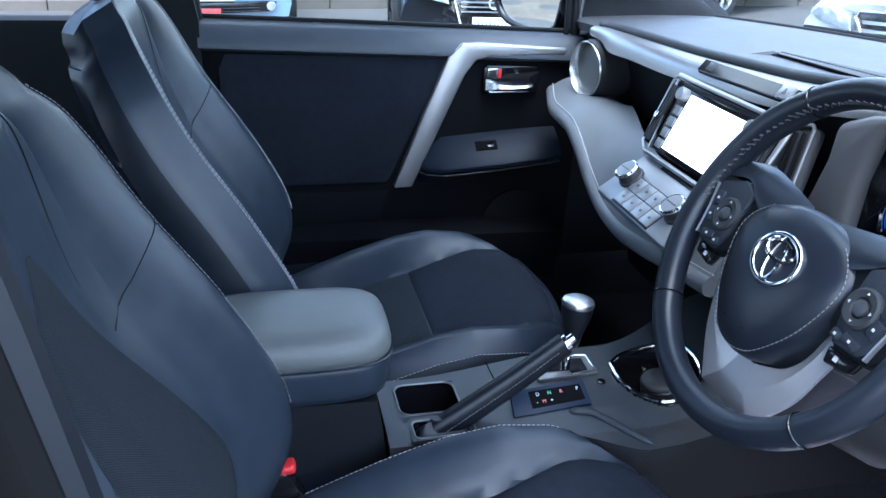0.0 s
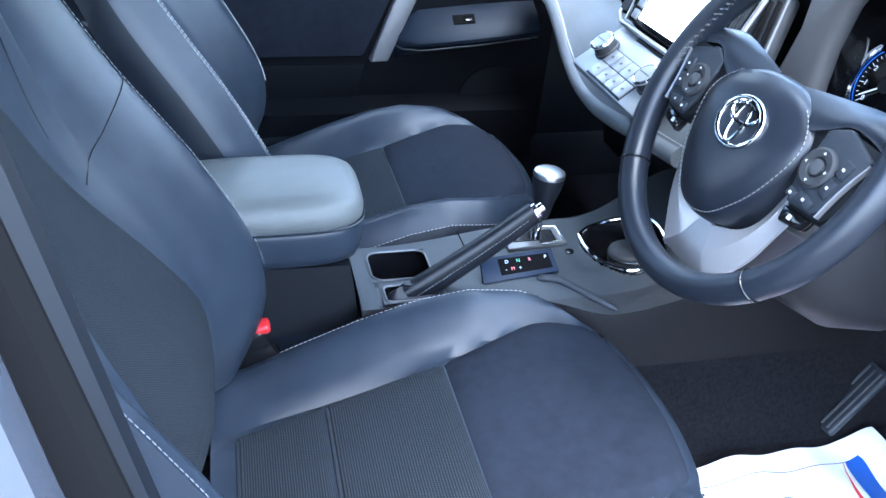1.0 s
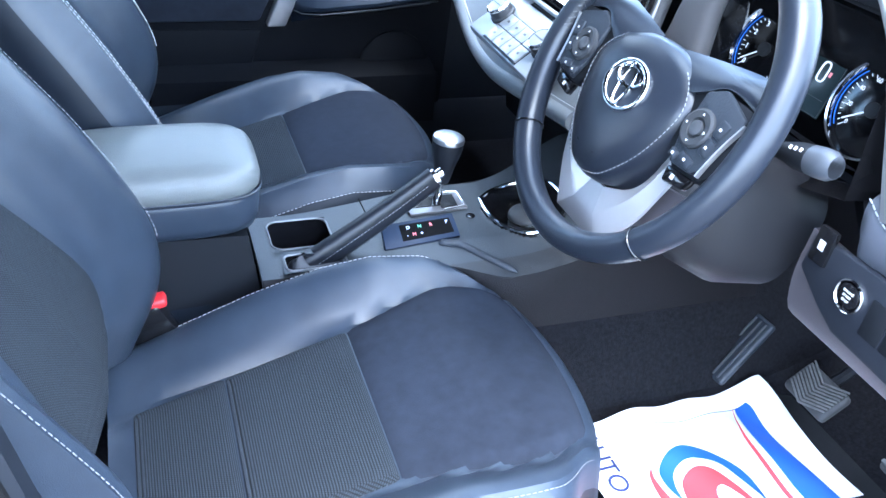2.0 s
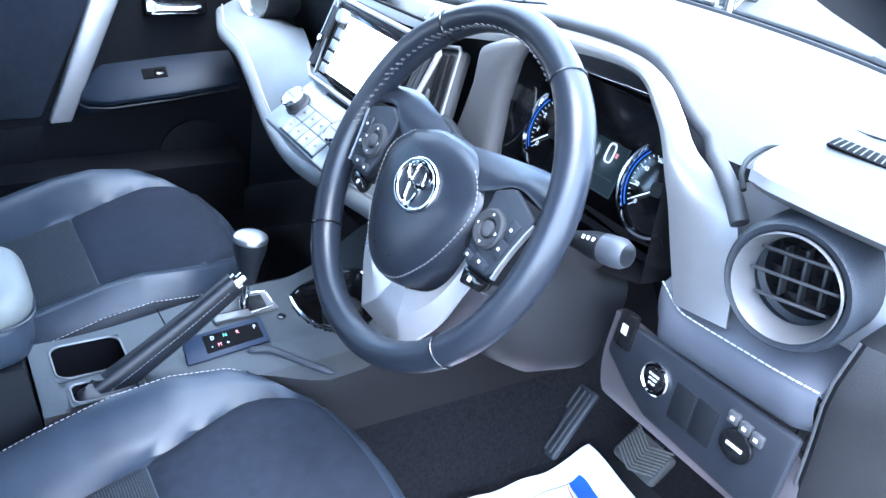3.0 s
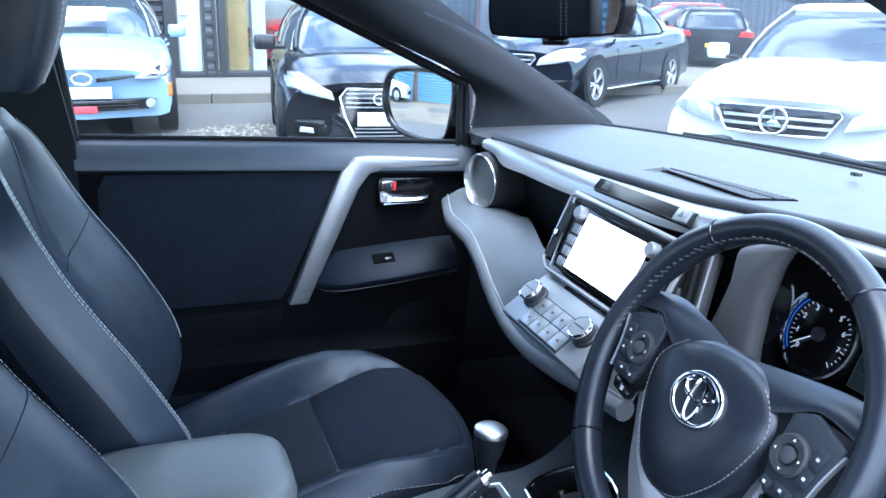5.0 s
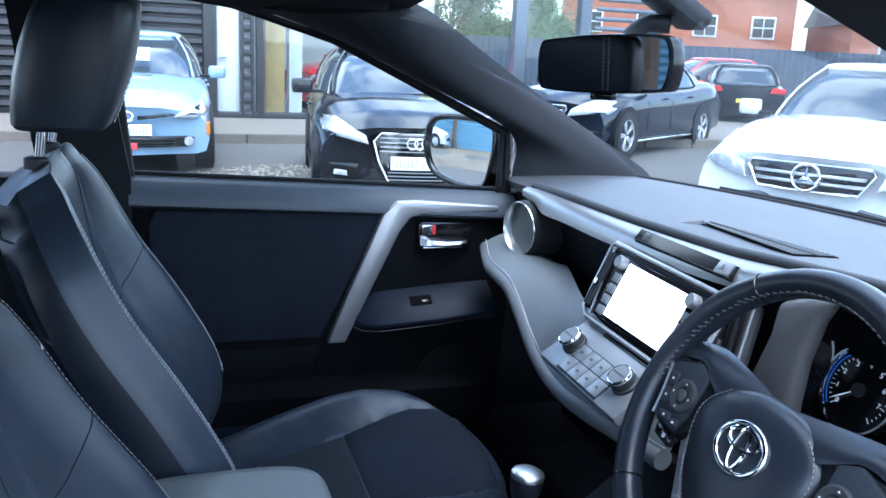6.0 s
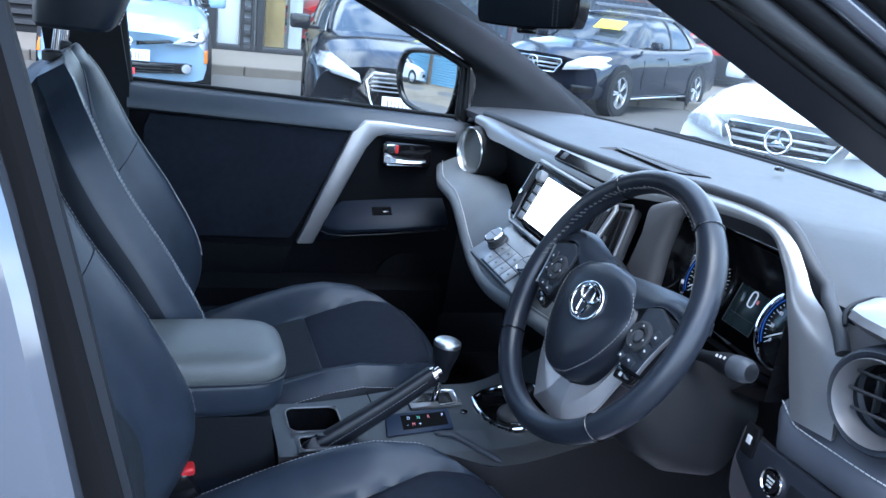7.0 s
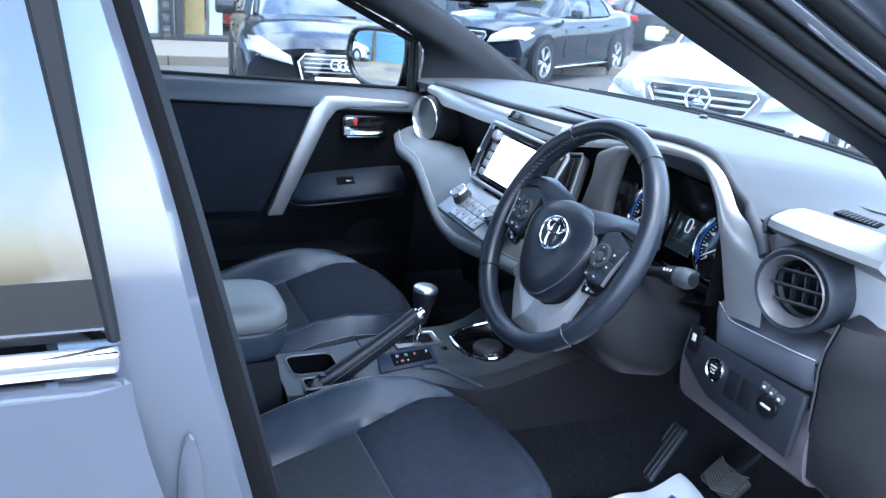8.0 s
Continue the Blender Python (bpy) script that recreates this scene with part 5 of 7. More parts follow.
# ---- steering wheel ----
WC = Vector((0.022, -0.379, 1.023))
RIM = axes(WC, (0, -1, 0), (0.45, 0, 0.893))
WM = RIM @ pose(0, -0.024, 0)
wheel = thing("steering_wheel", "black leather steering wheel with silver lower spokes and chrome emblem", "steering wheel")
R0 = 0.177
rings = []
for k in range(96):
    a = 2 * math.pi * k / 96
    fat = 1.0 + 0.10 * math.exp(-((math.degrees(a) - 40) / 14) ** 2) + 0.10 * math.exp(-((math.degrees(a) - 140) / 14) ** 2)
    rings.append([RIM @ Vector(((R0 + 0.0155 * fat * math.cos(t)) * math.cos(a), (R0 + 0.0155 * fat * math.cos(t)) * math.sin(a), 0.0175 * fat * math.sin(t))) for t in (2 * math.pi * j / 18 for j in range(18))])
rings.append(rings[0])
rim_bm = loft(rings, caps=False)
bmesh.ops.remove_doubles(rim_bm, verts=rim_bm.verts, dist=1e-5)
rim = part("rim", rim_bm, LEATHER_SOFT, wheel, "black leather rim")
for deg in (56, 124, 221, 318):
    a = radians(deg)
    part("seam", tube([RIM @ Vector(((R0 + 0.0163 * math.cos(t)) * math.cos(a), (R0 + 0.0163 * math.cos(t)) * math.sin(a), 0.0183 * math.sin(t))) for t in (2 * math.pi * j / 24 for j in range(24))], 0.0011, 6, True), GLOSS, rim, "sewn seam across the rim")
part("stitching", stitches([RIM @ Vector(((R0 - 0.0145) * math.cos(a), (R0 - 0.0145) * math.sin(a), 0.0085 + 0.0032 * (-1) ** j)) for j, a in enumerate(np.linspace(radians(58), radians(180), 84))], 0.0045, 0.0008, (-0.9, 0, 0.4), 0.0011), DARKTHREAD, rim, "dark cross stitching")

PADO = [(-0.062, 0.064), (-0.03, 0.074), (0.0, 0.076), (0.03, 0.074), (0.062, 0.064), (0.083, 0.044), (0.089, 0.018), (0.074, -0.028), (0.052, -0.060), (0.030, -0.080), (0.0, -0.087), (-0.030, -0.080), (-0.052, -0.060), (-0.074, -0.028), (-0.089, 0.018), (-0.083, 0.044)]
pado = [(p.x, p.y) for p in spline([(x, y, 0) for x, y in PADO + [PADO[0]]], 64)[:-1]]
pr = []
for q, d in ((0.97, -0.03), (1.0, -0.006), (0.985, 0.004), (0.94, 0.012), (0.85, 0.018), (0.65, 0.024), (0.4, 0.0275), (0.15, 0.0285)):
    pr.append([WM @ Vector((x * q, (y + 0.012) * q - 0.012, d - 0.006)) for x, y in pado])
pad = part("airbag_pad", loft(pr), LEATHER_SOFT, wheel, "grained black centre pad")
part("stitching", stitches([WM @ Vector((x * 0.93, (y + 0.012) * 0.93 - 0.012, 0.0085)) for x, y in pado[44:] + pado[:1]], 0.0035, 0.002, (-0.9, 0, 0.4), 0.0006), GREYTHREAD, pad)
part("stitching", stitches([WM @ Vector((x * 0.93, (y + 0.012) * 0.93 - 0.012, 0.0085)) for x, y in pado[16:42]], 0.0035, 0.002, (-0.9, 0, 0.4), 0.0006), GREYTHREAD, pad)
EM = WM @ pose(0.005, 0.016, 0.0215)
emblem = part("emblem", tube([EM @ Vector((0.0325 * math.cos(a), 0.0225 * math.sin(a) * 1.12, 0)) for a in (2 * math.pi * k / 48 for k in range(48))], 0.0032, 10, True), CHROME, wheel, "chrome oval emblem")
part("emblem_oval", tube([EM @ Vector((0.0095 * math.cos(a), 0.0225 * math.sin(a), 0.001)) for a in (2 * math.pi * k / 32 for k in range(32))], 0.0024, 8, True), CHROME, emblem)
part("emblem_oval", tube([EM @ Vector((0.021 * math.cos(a), 0.010 + 0.0105 * math.sin(a), 0.001)) for a in (2 * math.pi * k / 32 for k in range(32))], 0.0024, 8, True), CHROME, emblem)
def cluster(s):
    """A side spoke with its cover, round control and buttons; s is 1 for the right one."""
    def at(poly):
        return [(s * x, y) for x, y in poly][::s]
    sp = part("side_spoke", prism(at([(0.060, 0.066), (0.100, 0.066), (0.166, 0.062), (0.168, 0.030), (0.160, 0.0), (0.144, -0.018), (0.104, -0.022), (0.084, -0.004)]), 0.026, 0.006, m=WM @ pose(0, 0, -0.024)), PLASTIC_D, wheel, "black spoke with buttons")
    part("button_plate", prism(at([(0.094, 0.056), (0.116, 0.066), (0.156, 0.052), (0.145, -0.006), (0.137, -0.014), (0.104, -0.0165), (0.096, 0.006)]), 0.008, 0.003, m=WM @ pose(0, 0, 0.0)), SWITCH_GREY, sp, "slate button plate")
    part("plate_edge", ribbon([WM @ Vector((s * (0.1585 - 0.013 * k / 8 - 0.002 * math.sin(math.pi * k / 8)), 0.048 - 0.060 * k / 8, 0.006)) for k in range(9)], 0.0035, 0.003, WM.to_3x3() @ Vector((s, 0.2, 0))), SILVER, sp, "satin silver edging")
    lo = spline([(0.045, 0.030, 0.006), (0.090, 0.053, 0.007), (0.118, 0.0675, 0.004), (0.168, 0.058, -0.002)], 16)
    hi = spline([(0.020, 0.076, -0.006), (0.075, 0.086, -0.014), (0.125, 0.092, -0.020), (0.172, 0.084, -0.020)], 16)
    def cover(u, v):
        p = lo[round(u * 16)].lerp(hi[round(u * 16)], v)
        return WM @ Vector((s * p.x, p.y, p.z + 0.006 * math.sin(math.pi * v) ** 0.7))
    part("spoke_cover", sheet(cover, 16, 10, 0.016, (-0.9, 0, 0.4)), LEATHER_SOFT, wheel, "black grained cover over the spoke", 60)
    ring = part("control_ring", lathe([(0.0085, 0.009), (0.0105, 0.0115), (0.017, 0.0125), (0.0195, 0.011), (0.0200, 0.006)], 36, WM @ pose(s * 0.1135, 0.023, 0.0)), PLASTIC, sp, "round control pad")
    part("control_button", lathe([(0.0075, 0.008), (0.0075, 0.0125), (0.005, 0.0135), (0, 0.0135)], 24, WM @ pose(s * 0.1135, 0.023, 0.0)), BUTTON, ring)
    for k in range(4):
        part("arrow_mark", prism([(-0.0016, -0.0010), (0.0016, -0.0010), (0.0, 0.0013)], 0.0004, m=WM @ pose(s * 0.1135, 0.023, 0.0124) @ Matrix.Rotation(math.pi / 2 * k, 4, "Z") @ pose(0, 0.0138, 0)), WHITE, ring)
    for (x, y), w, h in (((0.1400, 0.034), 0.013, 0.017), ((0.1375, 0.014), 0.013, 0.017), ((0.124, -0.006), 0.021, 0.010), ((0.106, -0.0075), 0.012, 0.009)):
        part("push_button", rbox(w, h, 0.005, 0.0018, m=WM @ pose(s * x, y, 0.008, 0, 0, -s * 10)), SWITCH_GREY, sp)
        part("button_sign", rbox(0.0030, 0.0026, 0.0005, 0, m=WM @ pose(s * x, y, 0.0107, 0, 0, -s * 10)), WHITE, sp)
    low = part("lower_switch", prism(at([(0.100, -0.0195), (0.138, -0.0175), (0.134, -0.031), (0.104, -0.036)]), 0.010, 0.003, m=WM @ pose(0, 0, -0.008)), GLOSS, sp, "black lower switch")
    part("switch_sign", rbox(0.005, 0.005, 0.0005, 0, m=WM @ pose(s * 0.116, -0.0265, 0.0022)), WHITE, low)


cluster(1)
cluster(-1)
# silver lower spoke: a broad V under the pad, each arm folded along a ridge
VO = spline([(-0.107, -0.016, -0.012), (-0.094, -0.056, -0.020), (-0.078, -0.096, -0.026), (-0.044, -0.141, -0.030)], 14)
VR = spline([(-0.092, -0.012, -0.008), (-0.083, -0.046, -0.012), (-0.062, -0.082, -0.017), (-0.022, -0.118, -0.026)], 14)
VI = spline([(-0.076, -0.010, -0.018), (-0.070, -0.044, -0.020), (-0.052, -0.070, -0.022), (-0.012, -0.088, -0.026)], 14)
for s in (1, -1):
    def blade(u, v, s=s):
        k = round(u * 14)
        p = VO[k].lerp(VR[k], v / 0.6) if v < 0.6 else VR[k].lerp(VI[k], (v - 0.6) / 0.4)
        return WM @ Vector((-s * p.x, p.y, p.z))
    part("lower_spoke", sheet(blade, 14, 10, 0.008, (-0.9, 0, 0.4)), SPOKE_SILVER, wheel, "satin silver lower spoke", 25)
part("spoke_bridge", sheet(lambda u, v: WM @ Vector((((0.044 - 0.022 * v / 0.6) if v < 0.6 else 0.022 - 0.010 * (v - 0.6) / 0.4) * (2 * u - 1), (-0.141 + 0.023 * v / 0.6) if v < 0.6 else -0.118 + 0.030 * (v - 0.6) / 0.4, -0.0302 + 0.004 * min(1, v / 0.6))), 8, 10, 0.008, (-0.9, 0, 0.4)), SILVER, wheel, "satin silver bridge between the spokes")
part("lower_cover", prism([(-0.075, -0.070), (0.110, -0.040), (0.118, -0.052), (0.060, -0.120), (0.02, -0.150), (-0.02, -0.150), (-0.055, -0.130)], 0.012, 0.004, m=WM @ pose(0, 0, -0.066)), MAUVE, wheel, "mauve-grey rear spoke cover")
part("airbag_lettering", rbox(0.03, 0.0025, 0.0004, 0, m=WM @ pose(0, -0.052, 0.0185, 4, 0, 0)), PLASTIC_D, pad)
part("airbag_lettering", rbox(0.036, 0.0025, 0.0004, 0, m=WM @ pose(0, -0.058, 0.0178, 4, 0, 0)), PLASTIC_D, pad)

column = thing("steering_column", "black steering column cover with two control stalks", "steering column")
def col_ring(d, rx, ry, dy=0.0):
    return [WM @ Vector((rx * math.copysign(abs(math.cos(a)) ** 0.6, math.cos(a)), dy + ry * math.copysign(abs(math.sin(a)) ** 0.6, math.sin(a)), d)) for a in (2 * math.pi * k / 32 for k in range(32))]


part("cover", loft([col_ring(-0.045, 0.052, 0.048, -0.01), col_ring(-0.055, 0.060, 0.055, -0.012), col_ring(-0.10, 0.070, 0.072, -0.034), col_ring(-0.15, 0.082, 0.084, -0.046), col_ring(-0.20, 0.090, 0.086, -0.048), col_ring(-0.26, 0.090, 0.075, -0.04)]), CHEEK_BLACK, column, "dark column cover")
part("boss", loft([col_ring(-0.02, 0.055, 0.05), col_ring(-0.05, 0.045, 0.045)]), PLASTIC_D, column)
stk = spline([WM @ Vector(p) for p in ((0.05, 0.03, -0.118), (0.092, 0.042, -0.119), (0.126, 0.050, -0.119), (0.163, 0.058, -0.119))], 16)
st1 = part("stalk", tube(stk, [0.008] * 6 + [0.009, 0.010, 0.0115, 0.013, 0.0142, 0.0145, 0.0148, 0.015, 0.015, 0.0145, 0.011], 16), PLASTIC_D, column, "black light stalk with grey tip")
part("stalk_tip", tube(stk[12:], [0.0150, 0.0155, 0.0158, 0.0152, 0.0115], 16), mat("grey_knurl", (0.045, 0.050, 0.060), 0.45), st1, "grey twist end")
for k in range(3):
    part("stalk_mark", rbox(0.003, 0.004, 0.001, 0, m=axes(stk[9 + k] + WM.to_3x3() @ Vector((0, 0.004, 0.0140)), WM.to_3x3() @ Vector((1, 0, 0)), WM.to_3x3() @ Vector((0, 1, 0)))), WHITE, st1)
stl = spline([WM @ Vector(p) for p in ((-0.05, 0.03, -0.118), (-0.09, 0.045, -0.115), (-0.13, 0.06, -0.110), (-0.175, 0.074, -0.106))], 12)
part("stalk", tube(stl, [0.007, 0.007, 0.007, 0.0075, 0.008, 0.009, 0.0095, 0.010, 0.010, 0.010, 0.010, 0.009, 0.006], 14), PLASTIC_D, column, "black wiper stalk")


# ---- passenger door ----
door = thing("passenger_door", "black front passenger door with silver handle trim and closed window", "car door")
DY = 0.76


def belt_z(x):
    return float(np.interp(x, [-0.60, -0.05, 0.25], [1.078, 1.058, 1.046]))


def dface(poly, y0, depth, bevel=0.004, seg=2):
    """A plate on the door: polygon in x, z; the face towards the cabin lies at y0."""
    return prism(poly, depth, bevel, seg, m=Matrix(((1, 0, 0, 0), (0, 0, 1, y0), (0, 1, 0, 0), (0, 0, 0, 1))))


part("door_panel", dface([(-0.61, 0.44), (0.24, 0.44), (0.26, 1.0), (0.235, 1.03), (-0.60, 1.06)], DY + 0.012, 0.07, 0.01), DOOR_BLACK, door, "black inner door panel")
sill = [[(x, DY + 0.035, belt_z(x) + 0.002), (x, DY + 0.022, belt_z(x) + 0.001), (x, DY + 0.010, belt_z(x) - 0.008), (x, DY - 0.012, belt_z(x) - 0.042), (x, DY - 0.012, belt_z(x) - 0.052), (x, DY + 0.000, belt_z(x) - 0.060), (x, DY + 0.035, belt_z(x) - 0.06)] for x in np.linspace(-0.60, 0.245, 24)]
part("window_ledge", loft(sill), LEDGE, door, "padded window ledge")
part("ledge_seal", tube([(x, DY + 0.03, belt_z(x) + 0.007) for x in np.linspace(-0.60, 0.24, 12)], 0.005, 8), RUBBER, door)
part("fabric_panel", dface([(-0.555, 0.715), (-0.205, 0.715), (-0.068, 1.002), (-0.55, 1.012), (-0.565, 0.98)], DY + 0.002, 0.02, 0.006), DOOR_FABRIC, door, "dark fabric door insert")
part("lower_insert", dface([(-0.60, 0.56), (-0.24, 0.56), (-0.20, 0.695), (-0.59, 0.70)], DY + 0.006, 0.02, 0.006), DOOR_BLACK, door)
trim_o = [(-0.192, 0.706), (-0.150, 0.707), (-0.035, 0.965), (-0.012, 0.996), (0.02, 1.006), (0.195, 1.008), (0.20, 1.022), (0.0, 1.035), (-0.045, 1.034), (-0.075, 1.005)]
part("handle_trim", dface(trim_o, DY - 0.014, 0.03, 0.005, 3), SILVER, door, "satin silver trim")
part("handle_bezel", dface([(0.010, 0.918), (0.135, 0.918), (0.143, 0.925), (0.143, 0.972), (0.135, 0.980), (0.018, 0.984), (0.010, 0.975)], DY + 0.001, 0.02, 0.004), GLOSS, door, "gloss black handle recess")
part("handle", loft([[(x, DY - 0.002, b + h), (x, DY - d, b + h * 0.8), (x, DY - d - 0.004, b + h * 0.25), (x, DY - 0.002, b)] for x, d, b, h in ((0.014, 0.008, 0.924, 0.030), (0.026, 0.014, 0.924, 0.029), (0.036, 0.018, 0.928, 0.022), (0.050, 0.020, 0.932, 0.013), (0.075, 0.022, 0.933, 0.0095), (0.105, 0.020, 0.934, 0.009), (0.124, 0.012, 0.936, 0.008))]), SATIN_CHROME, door, "chrome door handle")
part("lock_tab", rbox(0.026, 0.012, 0.024, 0.003, m=pose(0.030, DY - 0.004, 0.967)), SATIN_CHROME, door)
part("lock_inset", rbox(0.018, 0.004, 0.016, 0.002, m=pose(0.028, DY - 0.0095, 0.967)), SWITCH_GREY, door)
part("handle_plate", rbox(0.095, 0.004, 0.003, 0.001, m=pose(0.072, DY - 0.002, 0.9235)), SATIN_CHROME, door)
part("lock_mark", rbox(0.007, 0.006, 0.020, 0.001, m=pose(0.045, DY - 0.010, 0.967)), RED, door, "red lock mark")
part("armrest", loft([[(x, DY + 0.01, a), (x, DY - w * 0.5, (a + b) / 2 + 0.003), (x, DY - w, b), (x, DY - w - 0.003, b - 0.006), (x, DY - w, b - 0.014), (x, DY + 0.01, b - 0.05)] for x, w, a, b in ((-0.134, 0.004, 0.772, 0.760), (-0.118, 0.03, 0.788, 0.762), (-0.08, 0.055, 0.818, 0.767), (0.05, 0.065, 0.830, 0.780), (0.14, 0.066, 0.836, 0.790), (0.19, 0.06, 0.838, 0.795))]), NAVY_TRIM, door, "navy-black door armrest")
part("armrest_edge", tube([(-0.132, DY - 0.006, 0.742), (-0.118, DY - 0.030, 0.741), (-0.08, DY - 0.050, 0.744), (0.05, DY - 0.058, 0.757), (0.19, DY - 0.052, 0.772)], 0.0016, 6), BUTTON, door, "thin pale lower edge")
part("window_switch", rbox(0.050, 0.026, 0.004, 0.001, m=pose(0.018, DY - 0.028, 0.8065, 34, 0, 0) @ pose(0, 0, 0, 0, -5, 0)), WELL, door, "black window switch recess")
part("switch_rocker", rbox(0.020, 0.014, 0.005, 0.002, m=pose(0.026, DY - 0.030, 0.808, 34, 0, 0) @ pose(0, 0, 0, 0, -5, 0)), GLOSS, door)
part("door_pocket", loft([[(-0.45, DY + 0.01, 0.62), (-0.45, DY - 0.05, 0.60), (-0.45, DY - 0.05, 0.48), (-0.45, DY + 0.01, 0.46)], [(0.20, DY + 0.01, 0.62), (0.20, DY - 0.06, 0.60), (0.20, DY - 0.06, 0.48), (0.20, DY + 0.01, 0.46)]]), DOOR_BLACK, door)
part("speaker_grille", lathe([(0.085, 0), (0.085, 0.006), (0.078, 0.010), (0.0, 0.012)], 36, axes((0.11, DY + 0.008, 0.60), (1, 0, 0), (0, 0, 1))), DOOR_BLACK, door)
win_o = [(-0.60, belt_z(-0.6)), (0.225, belt_z(0.225)), (0.218, 1.185), (-0.19, 1.372), (-0.40, 1.43), (-0.64, 1.455)]
part("window_pane", dface(win_o, DY + 0.032, 0.004, 0), CLEAR, door, "clear side window").visible_shadow = False
fr = [Vector((x, DY + 0.026, z)) for x, z in win_o]
part("window_frame", tube(fr[1:4] + fr[4:], 0.011, 8), RUBBER, door)
part("window_frame", tube([fr[5], fr[0]], 0.013, 8), RUBBER, door)
part("corner_post", tube([(0.205, DY + 0.022, belt_z(0.2)), (0.205, DY + 0.022, 1.19)], 0.006, 8), RUBBER, door)

# door mirror outside
MC = Vector((0.190, 1.02, 1.112))
wing = thing("door_mirror", "black door mirror with bright glass", "mirror")
MN = Vector((-0.86, -0.50, 0.020)).normalized()
MX = (MN.cross(Vector((0, 0, 1))) * -1).normalized()
MM = axes(MC, MX, MN.cross(MX)) @ Matrix.Scale(1.12, 4)
mo = [(-0.10, 0.0), (-0.084, -0.042), (-0.048, -0.068), (0.025, -0.078), (0.080, -0.068), (0.098, -0.01), (0.10, 0.04), (0.09, 0.065), (0.05, 0.073), (-0.05, 0.068), (-0.088, 0.05)]
mop = [(p.x, p.y) for p in spline([(x, y, 0) for x, y in mo + [mo[0]]], 44)[:-1]]
part("shell", loft([[MM @ Vector((x * q, y * q, d)) for x, y in mop] for q, d in ((1.0, 0.0), (1.10, 0.004), (1.13, -0.01), (1.10, -0.05), (0.9, -0.09), (0.5, -0.115))]), GLOSS, wing, "gloss black mirror shell")
part("mirror_glass", loft([[MM @ Vector((x * q, y * q, 0.006 - q * q * (x * x + y * y) / 2.6)) for x, y in mop] for q in (0.94, 0.8, 0.66, 0.52, 0.38, 0.24, 0.1, 0.01)]), MIRROR, wing, "convex mirror glass")
part("glass_rim", tube([MM @ Vector((x * 1.03, y * 1.03, 0.004)) for x, y in mop], 0.0085, 10, True), GLOSS, wing, "broad black rim")
part("stem", loft([[(0.27, 0.80, 1.07), (0.36, 0.80, 1.07), (0.36, 0.80, 1.02), (0.27, 0.80, 1.02)], [(0.26, 0.96, 1.06), (0.33, 0.96, 1.06), (0.33, 0.96, 1.00), (0.26, 0.96, 1.00)]]), GLOSS, wing)

# ---- windscreen and rear-view mirror ----
screen_pane = thing("windscreen", "clear curved windscreen with black lower edge", "windscreen")
def ws_f(u, v):
    y = 0.78 - 1.56 * v
    lo = Vector((0.86 - 0.45 * y * y, y, 1.085))
    hi = Vector((0.0 - 0.10 * y * y * 2, y * 0.88, 1.478 - 0.07 * abs(y / 0.78) ** 2.5))
    p = lo.lerp(hi, u)
    p.x += 0.05 * math.sin(math.pi * u)
    p.z += 0.02 * math.sin(math.pi * u)
    return p


part("pane", sheet(ws_f, 12, 20, 0.004, (1, 0, 1)), CLEAR, screen_pane).visible_shadow = False
part("lower_edge", tube([Vector(ws_f(0.004, k / 20)) + Vector((-0.012, 0, 0.0)) for k in range(21)], 0.007, 8), RUBBER, screen_pane, "black lower edge")
for a, b in ((0.10, 0.47), (0.50, 0.90)):
    wp = thing("windscreen_wiper", "black windscreen wiper resting along the lower edge", "wiper", "windscreen wipers")
    edge = [Vector(ws_f(0.004 + 0.006 * k / 14, a + (b - a) * k / 14)) + Vector((0.016, 0, 0.004)) for k in range(15)]
    part("blade", tube(edge, 0.005, 8), RUBBER, wp, "black rubber blade")
    part("arm", ribbon([edge[7].lerp(Vector(ws_f(0.0, b)) + Vector((0.03, 0, -0.006)), k / 6) + Vector((0.006, 0, 0.004)) for k in range(7)], 0.016, 0.005, (1, 0, 0.3)), PLASTIC, wp, "grey wiper arm")
rvm = thing("rear_view_mirror", "black rear-view mirror on windscreen stalk", "mirror")
RC = Vector((0.04, 0.05, 1.372))
RN = Vector((-0.93, -0.36, -0.045)).normalized()
RM = axes(RC, RN.cross(Vector((0, 0, 1))) * -1, (0, 0, 1)) @ pose(0, 0, 0, 0, 0, 4)
ro = [(p.x, p.y) for p in spline([(x, y, 0) for x, y in [(-0.118, 0.0), (-0.114, 0.028), (-0.095, 0.036), (0, 0.040), (0.095, 0.036), (0.114, 0.026), (0.118, 0.0), (0.112, -0.028), (0.095, -0.035), (0, -0.038), (-0.095, -0.035), (-0.114, -0.027), (-0.118, 0.0)]], 48)[:-1]]
part("shell", loft([[RM @ Vector((x * q, y * q, d)) for x, y in ro] for q, d in ((0.95, 0.004), (1.0, 0.004), (1.03, -0.004), (1.0, -0.02), (0.8, -0.036), (0.4, -0.042))]), GLOSS, rvm, "gloss black mirror shell")
part("mirror_glass", prism([(x * 0.95, y * 0.93) for x, y in ro], 0.003, m=RM @ pose(0, 0, 0.003)), mat("dim_mirror", (0.30, 0.31, 0.33), 0.02, metal=1.0, var=0.01), rvm, "dimming mirror glass")
part("sensor", rbox(0.04, 0.012, 0.014, 0.004, m=RM @ pose(0.0, -0.042, -0.006)), GLOSS, rvm)
part("stalk", tube(spline([RC + Vector((0.02, 0, 0.02)), RC + Vector((0.05, -0.01, 0.055)), (0.12, 0.02, 1.43)], 8), 0.012, 10), PLASTIC, rvm)
